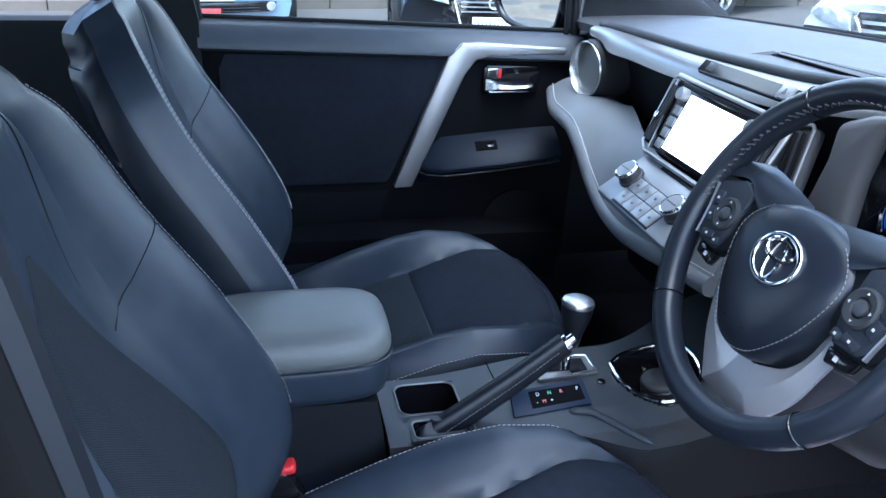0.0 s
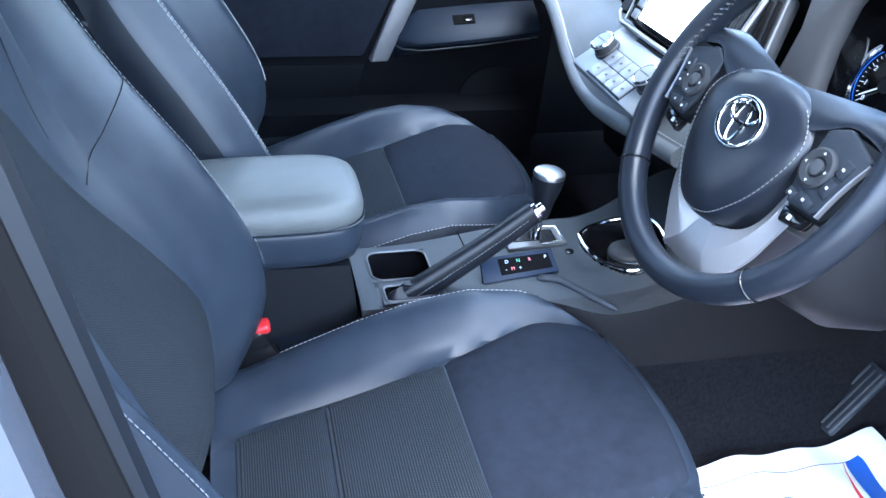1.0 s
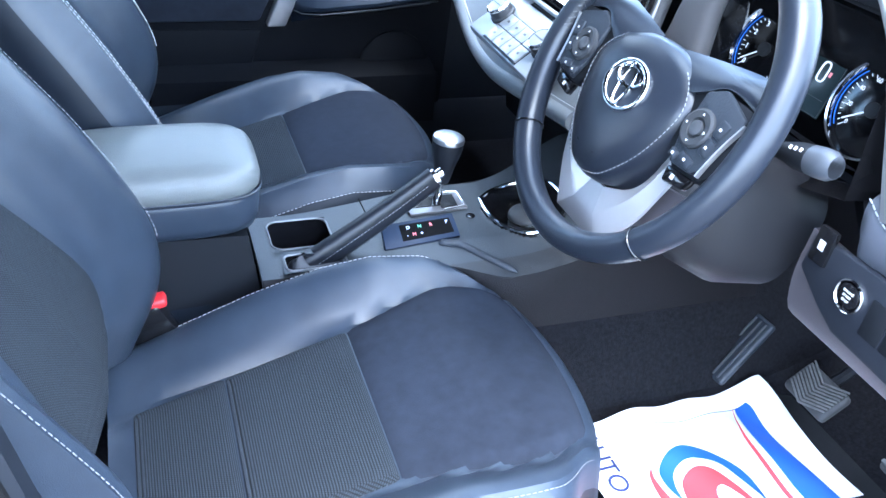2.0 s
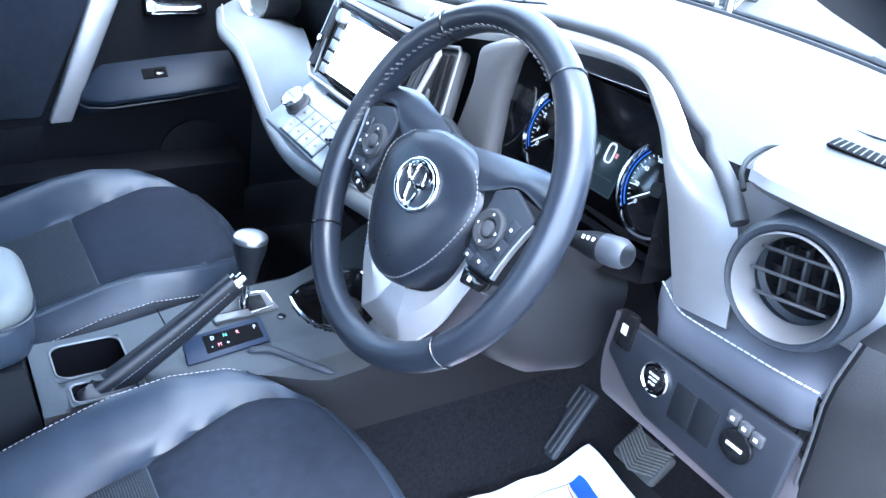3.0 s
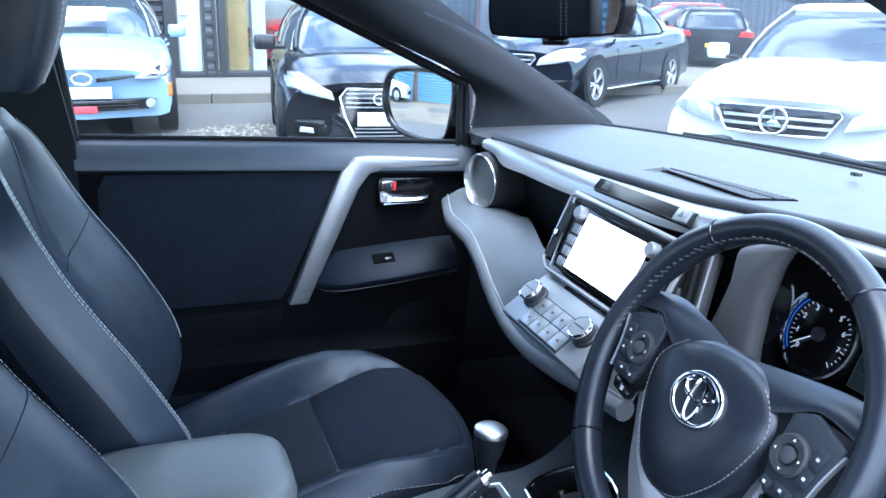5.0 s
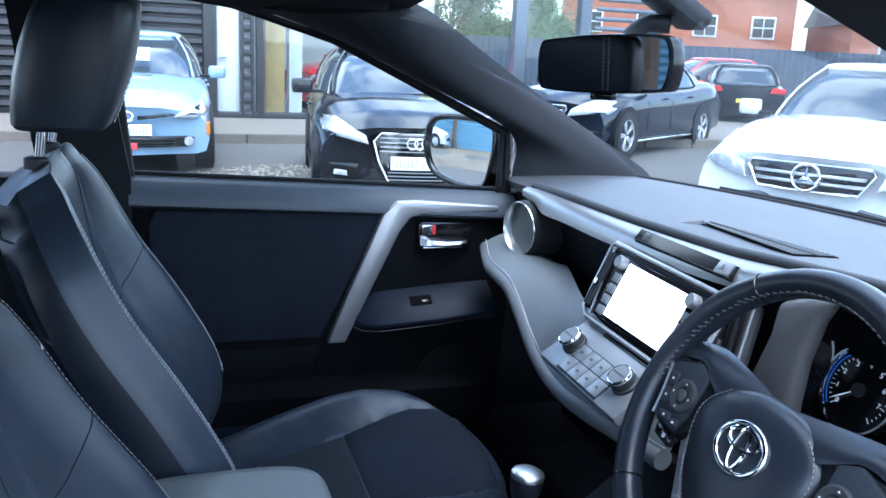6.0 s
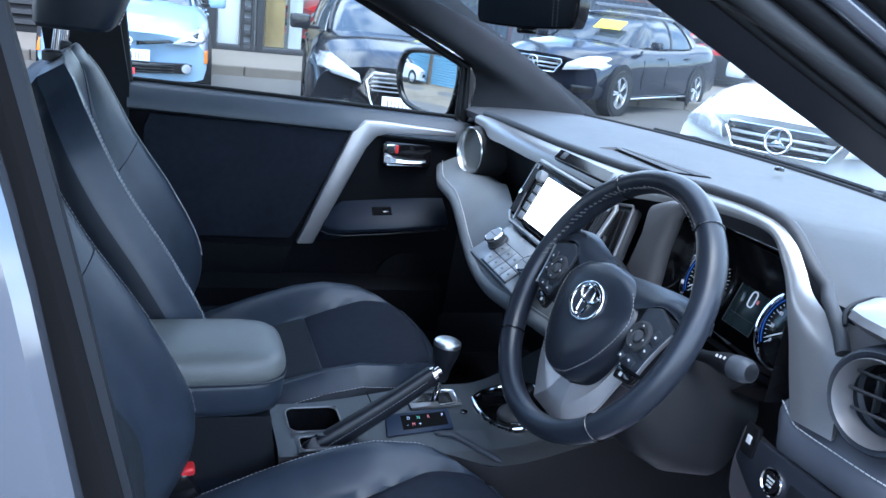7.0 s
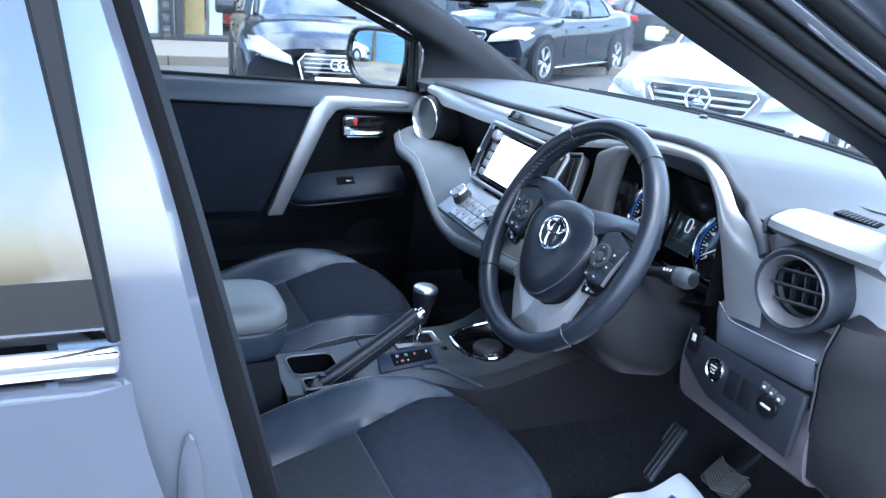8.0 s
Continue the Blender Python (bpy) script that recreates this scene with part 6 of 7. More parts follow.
part("base_cover", rbox(0.12, 0.07, 0.03, 0.012, m=pose(0.11, 0.02, 1.462, 0, 28, 0)), PLASTIC, rvm)


part("light_sensor", lathe([(0.010, 0), (0.009, 0.006), (0.0, 0.008)], 16, pose(0.648, 0.076, 1.117)), GLOSS, dash)
part("corner_grille", prism([(0.352, -0.572), (0.385, -0.563), (0.385, -0.634), (0.353, -0.648)][::-1], 0.003, 0.001, m=pose(0, 0, 1.1015)), WELL, dash, "small black slot")
for k in range(9):
    part("slot_fin", tube([(0.354, -0.578 - 0.0075 * k, 1.1045), (0.384, -0.570 - 0.007 * k, 1.1045)], 0.001, 4), PLASTIC, dash)
part("speaker_seam", tube(spline([(0.60, -0.44, 1.1015), (0.53, -0.454, 1.1025), (0.45, -0.499, 1.103), (0.43, -0.54, 1.103), (0.445, -0.60, 1.102), (0.50, -0.64, 1.099)], 30), 0.0012, 5), PLASTIC_D, dash)

# ---- foot well: pedals, foot rest, paper mat ----
def tread(w, h, n, slant):
    """Raised bars across a pedal pad."""
    bm = bmesh.new()
    for k in range(n):
        y = -h / 2 + h * (k + 0.5) / n
        for s in (1, -1):
            join(bm, rbox(w * 0.5, h / n * 0.5, 0.004, 0.001), pose(s * w * 0.23, y, 0.011, 0, 0, s * slant))
    return bm


def pedal(name, label, c, w, h, tilt, n, slant):
    th = thing(name, label, "pedal")
    m = axes(c, (0, -1, 0), (math.sin(radians(tilt)), 0, math.cos(radians(tilt))))
    part("pad", rbox(w, h, 0.018, 0.008, 3, m=m), mat("pad_rubber", (0.035, 0.035, 0.036), 0.7, var=0.3, scale=80), th, "worn black rubber pad")
    part("tread", moved(tread(w * 0.94, h * 0.9, n, slant), m), mat("worn_rubber", (0.10, 0.10, 0.098), 0.75, var=0.3, scale=120), th, "raised diagonal tread")
    part("arm", tube(spline([Vector(c) + Vector((0.01, 0, 0)), Vector(c) + Vector((0.10, 0.01, 0.06)), Vector(c) + Vector((0.22, 0.015, 0.28))], 10), 0.009, 8), PLASTIC_D, th)
    return th


pedal("brake_pedal", "worn black rubber brake pedal with herringbone tread", (0.498, -0.357, 0.470), 0.092, 0.060, 50, 9, 24)
pedal("accelerator_pedal", "black ribbed rubber accelerator pedal", (0.522, -0.518, 0.474), 0.036, 0.066, 55, 5, 0)
rest = thing("foot_rest", "black ribbed rubber foot rest against the carpet", "foot rest")
FM = axes((0.430, -0.228, 0.476), (0.05, -1, 0.05), (0.62, 0, 0.78))
part("plate", rbox(0.070, 0.132, 0.014, 0.006, 3, m=FM), SWITCH_GREY, rest)
for k in range(5):
    part("rib", rbox(0.003, 0.118, 0.005, 0.001, m=FM @ pose(-0.024 + 0.012 * k, 0, 0.0085)), BUTTON, rest)
tagged(part("carpet_pad", superbox(0.37, -0.36, [(0.386, 1.0), (0.392, 0.995), (0.394, 0.97)], 0.22, 0.16, 0.3, 36), RUBBER, None), "black rubber-edged carpet mat on the floor", "floor mat")
paper = thing("paper_mat", "printed white paper floor mat with blue and red swooshes", "paper mat")


PA, PB, PC_ = Vector((0.470, -0.262, 0.414)), Vector((0.085, -0.285, 0.418)), Vector((0.477, -0.513, 0.4126))


def paper_pt(u, v, h=0.0):
    p = PA + (PB - PA) * u + (PC_ - PA) * v
    p.z += h + 0.006 * math.sin(9 * u + 2) * math.sin(6 * v + 1) + 0.004 * math.sin(21 * u + 5 * v) + 0.012 * smoothstep(0.12, 0.0, u) * smoothstep(0.4, 0.0, v)
    return p


part("sheet", sheet(lambda u, v: paper_pt(u, v), 40, 40, 0.0008), PAPER, paper)


def printed(outer, inner, h=0.0012):
    """Ink between two curves on the sheet."""
    a, b = spline([(u, v / 0.7, 0) for u, v in outer], 40), spline([(u, v / 0.7, 0) for u, v in inner], 40)
    def f(i, j):
        p = a[round(i * 40)].lerp(b[round(i * 40)], j)
        return paper_pt(p.x, p.y, h)
    return sheet(f, 40, 6)


part("blue_swoosh", printed([(0.70, 0.50), (0.725, 0.41), (0.715, 0.32), (0.64, 0.255), (0.55, 0.25), (0.46, 0.312), (0.398, 0.45), (0.40, 0.62)], [(0.70, 0.50), (0.69, 0.41), (0.66, 0.345), (0.60, 0.315), (0.54, 0.325), (0.47, 0.372), (0.437, 0.48), (0.40, 0.62)]), INK_BLUE, paper, "blue printed crescent")
part("red_swoosh", printed([(0.70, 0.62), (0.69, 0.52), (0.655, 0.40), (0.58, 0.357), (0.515, 0.392), (0.475, 0.50), (0.44, 0.66)], [(0.60, 0.66), (0.585, 0.60), (0.572, 0.53), (0.555, 0.485), (0.525, 0.478), (0.495, 0.54), (0.455, 0.66)]), INK_RED, paper, "red printed curl")
part("red_swoosh", printed([(0.735, 0.29), (0.775, 0.345), (0.80, 0.46), (0.79, 0.62)], [(0.735, 0.29), (0.757, 0.36), (0.752, 0.47), (0.74, 0.60)]), INK_RED, paper, "red printed crescent")
part("blue_corner", printed([(0.13, 0.10), (0.125, 0.15), (0.150, 0.33), (0.130, 0.55), (0.118, 0.695)], [(0.195, 0.112), (0.212, 0.16), (0.255, 0.33), (0.256, 0.55), (0.235, 0.695)]), INK_BLUE, paper, "blue printed edge")
part("red_edge", printed([(0.204, 0.112), (0.245, 0.20), (0.282, 0.32), (0.290, 0.53), (0.272, 0.695)], [(0.206, 0.110), (0.252, 0.20), (0.297, 0.32), (0.310, 0.53), (0.294, 0.695)], 0.0014), INK_RED, paper)
part("printed_line", sheet(lambda i, j: paper_pt(0.17 + 0.80 * i, 0.155 + 0.006 * j, 0.0012), 40, 1), INK_NAVY, paper)
words("lettering", "AUTO", 0.042, axes((0.114, -0.368, paper_pt(0.93, 0.40).z + 0.006), (0.03, -1, 0), (1, 0.03, 0)) , INK_NAVY, paper, 0.0004)

# the cabin leans a little against the ground it stands on
CABIN = pose(-0.488, -1.036, EYE, TILT, LEAN, TURN) @ pose(-0.488, -1.036, EYE, -23.7, -2.0, TURN).inverted()
for ob in [o for o in scene.objects if o.parent is None and o.type not in {"CAMERA", "LIGHT"}]:
    ob.matrix_basis = CABIN @ ob.matrix_basis


# ---- outside: ground, kerb, gravel ----
ASPHALT = mat("asphalt", (0.070, 0.066, 0.061), 0.92, var=0.22, scale=2.5, bump=0.5, bscale=90)
g = bmesh.new()
bmesh.ops.create_grid(g, x_segments=40, y_segments=40, size=300)
tagged(part("ground", g, ASPHALT), "worn grey asphalt forecourt", "ground", kind="structure")
pave = part("pavement", rbox(40, 6.0, 0.24, 0.02, m=pose(-8, 14.15, 0.0)), mat("paving", (0.135, 0.120, 0.101), 0.9, var=0.1, scale=6, bump=0.3, bscale=80))
tagged(pave, "pale grey paved strip in front of the showroom", "pavement", kind="structure")
KERB = mat("kerb_stone", (0.125, 0.110, 0.092), 0.9, var=0.15, scale=9, bump=0.4, bscale=60)
km = bpy.data.meshes.new("kerb_stone")
tmp = rbox(0.905, 0.14, 0.28, 0.02)
tmp.to_mesh(km)
tmp.free()
km.materials.append(KERB)
for k in range(16):
    o = new("kerb_stone", km)
    o.location = (-5.4 + 0.915 * k, 11.08, 0.0)
    o.parent = pave

rnd = random.Random(4)
gv, gf = [], []
for k in range(7000):
    x, y = rnd.uniform(-3.5, 3.2), rnd.uniform(4.2, 8.9)
    if y > 8.55 + 0.28 * x + 0.15 * math.sin(3 * x):
        continue
    r = rnd.uniform(0.012, 0.034)
    b = len(gv)
    a0 = rnd.uniform(0, 6.28)
    for i in range(5):
        a = a0 + i * 1.2566
        gv.append((x + r * rnd.uniform(0.7, 1.3) * math.cos(a), y + r * rnd.uniform(0.7, 1.3) * math.sin(a), rnd.uniform(-0.002, 0.006)))
    gv.append((x + rnd.uniform(-0.3, 0.3) * r, y, r * rnd.uniform(0.5, 1.0)))
    for i in range(5):
        gf.append((b + i, b + (i + 1) % 5, b + 5))
me = bpy.data.meshes.new("gravel")
me.from_pydata(gv, [], gf)
GRAVEL = mat("gravel_stone", (0.17, 0.15, 0.122), 0.9, var=0.55, scale=9)
me.materials.append(GRAVEL)
tagged(new("gravel", me), "loose pale gravel over the asphalt", "gravel", kind="stuff")

tagged(part("dirt_patch", sheet(lambda u, v: (-14.0 + 7.5 * u, 0.5 + 10 * v, 0.004 + 0.01 * math.sin(9 * u) * math.sin(13 * v) ** 2), 24, 24, 0.0), mat("dry_dirt", (0.12, 0.10, 0.072), 0.95, var=0.4, scale=3, bump=0.8, bscale=30)), "dry brown dirt beside the blue fence", "ground", kind="structure")

# ---- parked cars ----
TYRE = mat("tyre", (0.012, 0.012, 0.013), 0.8, scale=40, bump=0.3, bscale=120)
ALLOY = mat("alloy", (0.55, 0.56, 0.58), 0.3, metal=0.8, var=0.05)
CARGLASS = mat("car_glass", (0.03, 0.04, 0.05), 0.05, var=0.1, scale=3, coat=0.3)
LAMP = mat("lamp_glass", (0.42, 0.44, 0.47), 0.12, metal=0.3, scale=14, var=0.45, coat=1.0)
AMBER = mat("amber_lens", (0.75, 0.22, 0.03), 0.2)
TAIL = mat("red_lens", (0.5, 0.02, 0.02), 0.2)
PLATE_W = mat("white_plate", (0.8, 0.8, 0.78), 0.4)
PLATE_Y = mat("yellow_plate", (0.75, 0.55, 0.05), 0.4)


def wheel_mesh(r, w, spokes):
    tyre = lathe([(r * 0.68, -w / 2), (r * 0.95, -w / 2), (r, -w * 0.36), (r, w * 0.36), (r * 0.95, w / 2), (r * 0.68, w / 2)], 36)
    rim = lathe([(r * 0.60, -w * 0.2), (r * 0.70, -w * 0.45), (r * 0.70, w * 0.46), (r * 0.64, w * 0.46), (r * 0.60, w * 0.1)], 36)
    join(rim, lathe([(0.0, w * 0.36), (r * 0.14, w * 0.36), (r * 0.15, w * 0.30), (r * 0.15, 0.0), (0.0, 0.0)], 20))
    for k in range(spokes):
        a = 2 * math.pi * k / spokes
        for da in (-0.13, 0.13):
            join(rim, rbox(r * 0.58, r * 0.075, w * 0.16, 0.006), Matrix.Rotation(a + da, 4, "Z") @ pose(r * 0.36, 0, w * 0.33))
    back = lathe([(r * 0.60, w * 0.02), (r * 0.60, 0.0), (0.0, 0.0)], 24)
    return tyre, rim, back


class Body:
    """A parked car's shape: x ahead, y to its left, wheels on z = 0."""

    def __init__(self, name, label, paint, L, W, H, top, wb, fo, wr, cab, k=0.26, spokes=5, where=None, tail_k=0.14):
        self.L, self.W, self.k, self.tk, self.top = L, W, k, tail_k, top
        self.ob = ob = thing(name, label, "car", "parked cars")
        hw = W / 2
        xs = [-L / 2 + L * i / 34 for i in range(35)]
        tx, tz = [p[0] for p in top], [p[1] for p in top]
        rings = []
        for x in xs:
            zt = float(np.interp(x, tx, tz))
            ef, er = smoothstep(L / 2 - 0.9, L / 2, x), smoothstep(-L / 2 + 0.7, -L / 2, x)
            w = hw * (1 - 0.05 * ef - 0.06 * er)
            zb = 0.20 + 0.03 * ef + 0.08 * er
            crown = 0.035 + 0.02 * smoothstep(0.5, 1.5, x)
            half = [(0, zt + crown), (0.45 * w, zt + crown * 0.85), (0.78 * w, zt + 0.005), (0.90 * w, zt - 0.045), (0.965 * w, zt - 0.12), (w, zt - 0.24), (w, zt - 0.32), (0.985 * w, 0.5 * (zt - 0.3) + 0.5 * (zb + 0.16)), (w, zb + 0.14), (0.96 * w, zb + 0.02), (0.85 * w, zb), (0, zb)]
            ring = [(x, y, z) for y, z in half] + [(x, -y, z) for y, z in half[-2:0:-1]]
            rings.append([self.bend(*p) for p in ring])
        self.body = part("body", loft(rings), paint, ob, "painted body", angle=32)
        # wheels in dark arches
        t, r, b = wheel_mesh(wr, 0.21, spokes)
        mt, mr, mb = bpy.data.meshes.new("tyre"), bpy.data.meshes.new("rim"), bpy.data.meshes.new("brake_disc")
        for bm, me, ma in ((t, mt, TYRE), (r, mr, ALLOY), (b, mb, PLASTIC_D)):
            bm.to_mesh(me)
            bm.free()
            me.materials.append(ma)
            me.polygons.foreach_set("use_smooth", [True] * len(me.polygons))
            me.set_sharp_from_angle(angle=radians(40))
        xf = L / 2 - fo
        for x in (xf, xf - wb):
            for s in (1, -1):
                m = pose(x, s * (hw - 0.085), wr, -90 * s, 0, 0)
                wo = new("wheel", mt)
                wo.parent, wo.matrix_basis = ob, m
                for nm, me in (("rim", mr), ("brake_disc", mb)):
                    c = new(nm, me)
                    c.parent = wo
                arch = lathe([(wr * 1.16, 0.0), (wr * 1.16, 0.008), (wr * 0.9, 0.008), (wr * 0.9, 0.0)], 36, pose(x, s * (hw + 0.001), wr + 0.02, -90 * s, 0, 0))
                part("wheel_arch", arch, PLASTIC_D, ob)
                part("arch_liner", lathe([(wr * 1.14, -0.18), (wr * 1.14, 0.004), (wr * 1.02, 0.004), (wr * 1.02, -0.18)], 30, pose(x, s * hw, wr + 0.02, -90 * s, 0, 0)), PLASTIC_D, ob)
        # cabin: belt, roof edge, roof
        bx0, bx1, rx0, rx1, bhw, rhw = cab
        zb_ = lambda x: float(np.interp(x, tx, tz))
        self.zr = H

        def ring(x0, x1, h, z, e, zfun=None):
            out = []
            for i in range(40):
                a = 2 * math.pi * i / 40
                c, s = math.cos(a), math.sin(a)
                x = (x0 + x1) / 2 + (x0 - x1) / 2 * math.copysign(abs(c) ** e, c)
                y = h * math.copysign(abs(s) ** e, s)
                out.append(Vector((x, y, zfun(x) if zfun else z)))
            return out

        low = ring(bx0, bx1, bhw, 0, 0.42, lambda x: zb_(x) - 0.01)
        high = ring(rx0, rx1, rhw, H - 0.075, 0.42)
        bow = lambda t: [p.lerp(q, t) + Vector((0, 0.035 * math.sin(math.pi * t) * (1 if p.y > 0 else -1), 0.02 * math.sin(math.pi * t))) for p, q in zip(low, high)]
        part("cabin_glass", loft([low, bow(0.33), bow(0.66), high]), CARGLASS, ob, "dark reflecting glass", angle=60)
        roof = [high, [p + Vector((0, 0, 0.02)) for p in high]]
        cx = (rx0 + rx1) / 2
        for q, dz in ((0.96, 0.042), (0.85, 0.058), (0.6, 0.070), (0.25, 0.075)):
            roof.append([Vector((cx + (p.x - cx) * q, p.y * q, H - 0.075 + dz)) for p in high])
        part("roof", loft(roof), paint, ob, "painted roof", angle=60)
        for idx, wd in ((5, 0.075), (35, 0.075), (10, 0.06), (30, 0.06), (15, 0.13), (25, 0.13), (12, 0.03), (28, 0.03)):
            pts = [bow(t)[idx] for t in (0, 0.25, 0.5, 0.75, 1.0)]
            out = Vector((0.3 if idx in (5, 35) else (-0.3 if idx in (15, 25) else 0), 1 if idx < 20 else -1, 0.3))
            pts = [p + out.normalized() * 0.004 for p in pts]
            part("pillar", ribbon(pts, wd, 0.012, out.cross(pts[-1] - pts[0])), paint if idx not in (10, 30, 12, 28) else GLOSS, ob)
        for s in (1, -1):
            mx = bx0 - 0.42
            part("mirror", superbox(0, 0, [(-0.07, 0.7), (-0.05, 0.95), (0, 1.0), (0.05, 0.92), (0.065, 0.6)], 0.06, 0.10, 0.6, 20), paint, ob).matrix_basis = pose(mx, s * (hw + 0.09), zb_(mx) + 0.05, 0, 0, -12 * s)
            part("mirror_stem", rbox(0.06, 0.16, 0.03, 0.01, m=pose(mx, s * (hw - 0.02), zb_(mx) + 0.0)), PLASTIC_D, ob)
            # door gaps and handles
            for x in (bx0 - 0.30, xf - wb / 2 - 0.12, xf - wb + 0.30):
                part("door_gap", rbox(0.008, 0.006, 0.44, 0, m=pose(x, s * (hw - 0.002), 0.58)), PLASTIC_D, ob)
            for x in (xf - wb / 2 + 0.12, xf - wb + 0.55):
                part("door_handle", rbox(0.18, 0.03, 0.028, 0.01, m=pose(x, s * (hw + 0.004), zb_(x) - 0.15)), paint, ob)
            part("side_strip", rbox(wb - 0.75, 0.02, 0.03, 0.008, m=pose(xf - wb / 2, s * (hw + 0.004), 0.24)), CHROME if spokes == 5 and L > 4.6 else PLASTIC_D, ob)
        part("wiper", tube([(bx0 + 0.02, -0.3, zb_(bx0) + 0.03), (bx0 - 0.03, 0.25, zb_(bx0) + 0.05)], 0.008, 6), RUBBER, ob)
        ob.matrix_basis = where

    def bend(self, x, y, z):
        f = smoothstep(self.L / 2 - 1.3, self.L / 2, x)
        r = smoothstep(-self.L / 2 + 0.9, -self.L / 2, x)
        q = (abs(y) / (self.W / 2)) ** 2.4
        lean = 0.10 * f * max(0, z - 0.55) ** 1.1
        return Vector((x - self.k * q * f + self.tk * q * r - lean, y, z))

    def surf(self, y, z, end, d):
        """A place on the front or rear skin at side y and height z, d outside it."""
        x = end * self.L / 2
        if end > 0:
            a = abs(y) / (self.W / 2 * 0.97)
            need = z + float(np.interp(a, [0, 0.45, 0.78, 0.90, 0.965, 1.0], [-0.05, -0.043, -0.005, 0.045, 0.12, 0.24]))
            tail = self.top[-4:][::-1]
            x = min(x, float(np.interp(need, [q[1] for q in tail], [q[0] for q in tail])))
        p = self.bend(x, y, z)
        return Vector((p.x + end * d, y, z + (0.5 * d if abs(x) < self.L / 2 - 0.02 else 0)))

    def patch(self, name, poly, material, d0=0.02, d1=-0.04, end=1, label="", parent=None, sub=3):
        """A piece set into the front (end 1) or rear (end -1): polygon in y, z."""
        P = []
        for (a, b), (c, d) in zip(poly, poly[1:] + poly[:1]):
            for i in range(sub):
                P.append((a + (c - a) * i / sub, b + (d - b) * i / sub))
        def at(y, z, d):
            return self.surf(y, z, end, d)
        cy, cz = sum(p[0] for p in P) / len(P), sum(p[1] for p in P) / len(P)
        rings = [[at(y, z, d1) for y, z in P], [at(y, z, d0 - 0.008) for y, z in P], [at(cy + (y - cy) * 0.96, cz + (z - cz) * 0.94, d0) for y, z in P]]
        for q in (0.7, 0.4, 0.1):
            rings.append([at(cy + (y - cy) * q, cz + (z - cz) * q, d0 + 0.004) for y, z in P])
        return part(name, loft(rings), material, parent or self.ob, label)

    def outline(self, name, poly, r, material, end=1, d=0.02, label=""):
        P = spline([(y, z, 0) for y, z in poly + [poly[0]]], len(poly) * 5)[:-1]
        pts = [self.surf(p.x, p.y, end, d) for p in P]
        return part(name, tube(pts, r, 8, True), material, self.ob, label)

    def bars(self, plate, y, z, w, h, n=7, end=1):
        """Unreadable plate writing: plain upright bars."""
        for i in range(n):
            yy = y + (i - (n - 1) / 2) * w / n + (0.012 if i >= 4 else -0.008)
            a, b = w / n * 0.30, w / n * 0.12
            for c in ((yy - a, yy - a + b), (yy + a - b, yy + a)):
                self.patch("plate_mark", [(c[0], z - h / 2), (c[1], z - h / 2), (c[1], z + h / 2), (c[0], z + h / 2)], INK_NAVY, 0.031, 0.02, end, parent=plate, sub=1)


def mirrored(poly):
    return [(-y, z) for y, z in poly[::-1]]


# pale blue hatchback, facing the camera car
PALE_BLUE = mat("pale_blue_paint", (0.25, 0.37, 0.50), 0.3, metal=0.2, var=0.04, scale=5, coat=1.0)
c1 = Body("hatchback", "pale blue family hatchback parked in front of the showroom", PALE_BLUE, 4.46, 1.745, 1.49,
          [(-2.23, 0.95), (-1.9, 1.12), (-1.2, 1.02), (0.9, 0.99), (1.35, 0.93), (1.9, 0.80), (2.23, 0.66)], 2.70, 0.92, 0.315, (1.30, -2.0, 0.10, -1.35, 0.80, 0.58), 0.36, 7, pose(-0.89, 10.15, 0, 0, 0, -91))
hl = [(0.47, 0.615), (0.66, 0.60), (0.835, 0.63), (0.845, 0.70), (0.78, 0.79), (0.62, 0.71)]
for q in (hl, mirrored(hl)):
    c1.patch("headlight", q, LAMP, 0.03, -0.08, label="clear headlight")
    cy = sum(p[0] for p in q) / len(q)
    c1.patch("lamp_bowl", [(cy + (y - cy) * 0.55, 0.66 + (z - 0.66) * 0.45) for y, z in q], CHROME, 0.034, 0.0)
gr = [(0.13, 0.585), (0.50, 0.63), (0.46, 0.65), (0.13, 0.625)]
for q in (gr, mirrored(gr)):
    c1.patch("upper_grille", q, GLOSS, 0.016, -0.02)
c1.outline("emblem", [(0.09 * math.cos(a), 0.62 + 0.05 * math.sin(a)) for a in (2 * math.pi * k / 8 for k in range(8))], 0.012, CHROME, d=0.03, label="chrome oval emblem")
p = c1.patch("number_plate", [(-0.26, 0.43), (0.26, 0.43), (0.26, 0.54), (-0.26, 0.54)], PLATE_W, 0.026, -0.01, label="white number plate")
c1.bars(p, 0, 0.485, 0.44, 0.075)
c1.patch("lower_grille", [(-0.60, 0.31), (0.60, 0.31), (0.68, 0.40), (0.62, 0.42), (-0.62, 0.42), (-0.68, 0.40)], GLOSS, 0.014, -0.03)
for k in range(3):
    c1.patch("grille_bar", [(-0.50, 0.325 + 0.03 * k), (0.50, 0.325 + 0.03 * k), (0.50, 0.332 + 0.03 * k), (-0.50, 0.332 + 0.03 * k)], PLASTIC, 0.022, 0.0)
for s in (1, -1):
    c1.patch("fog_lamp", [(s * 0.62 + 0.05 * math.cos(a), 0.365 + 0.05 * math.sin(a)) for a in (2 * math.pi * k / 10 for k in range(10))], LAMP, 0.025, -0.01, sub=1)
    c1.patch("indicator", [(s * 0.80, 0.42), (s * 0.84, 0.42), (s * 0.85, 0.54), (s * 0.80, 0.55)][::s], AMBER, 0.02, -0.03)
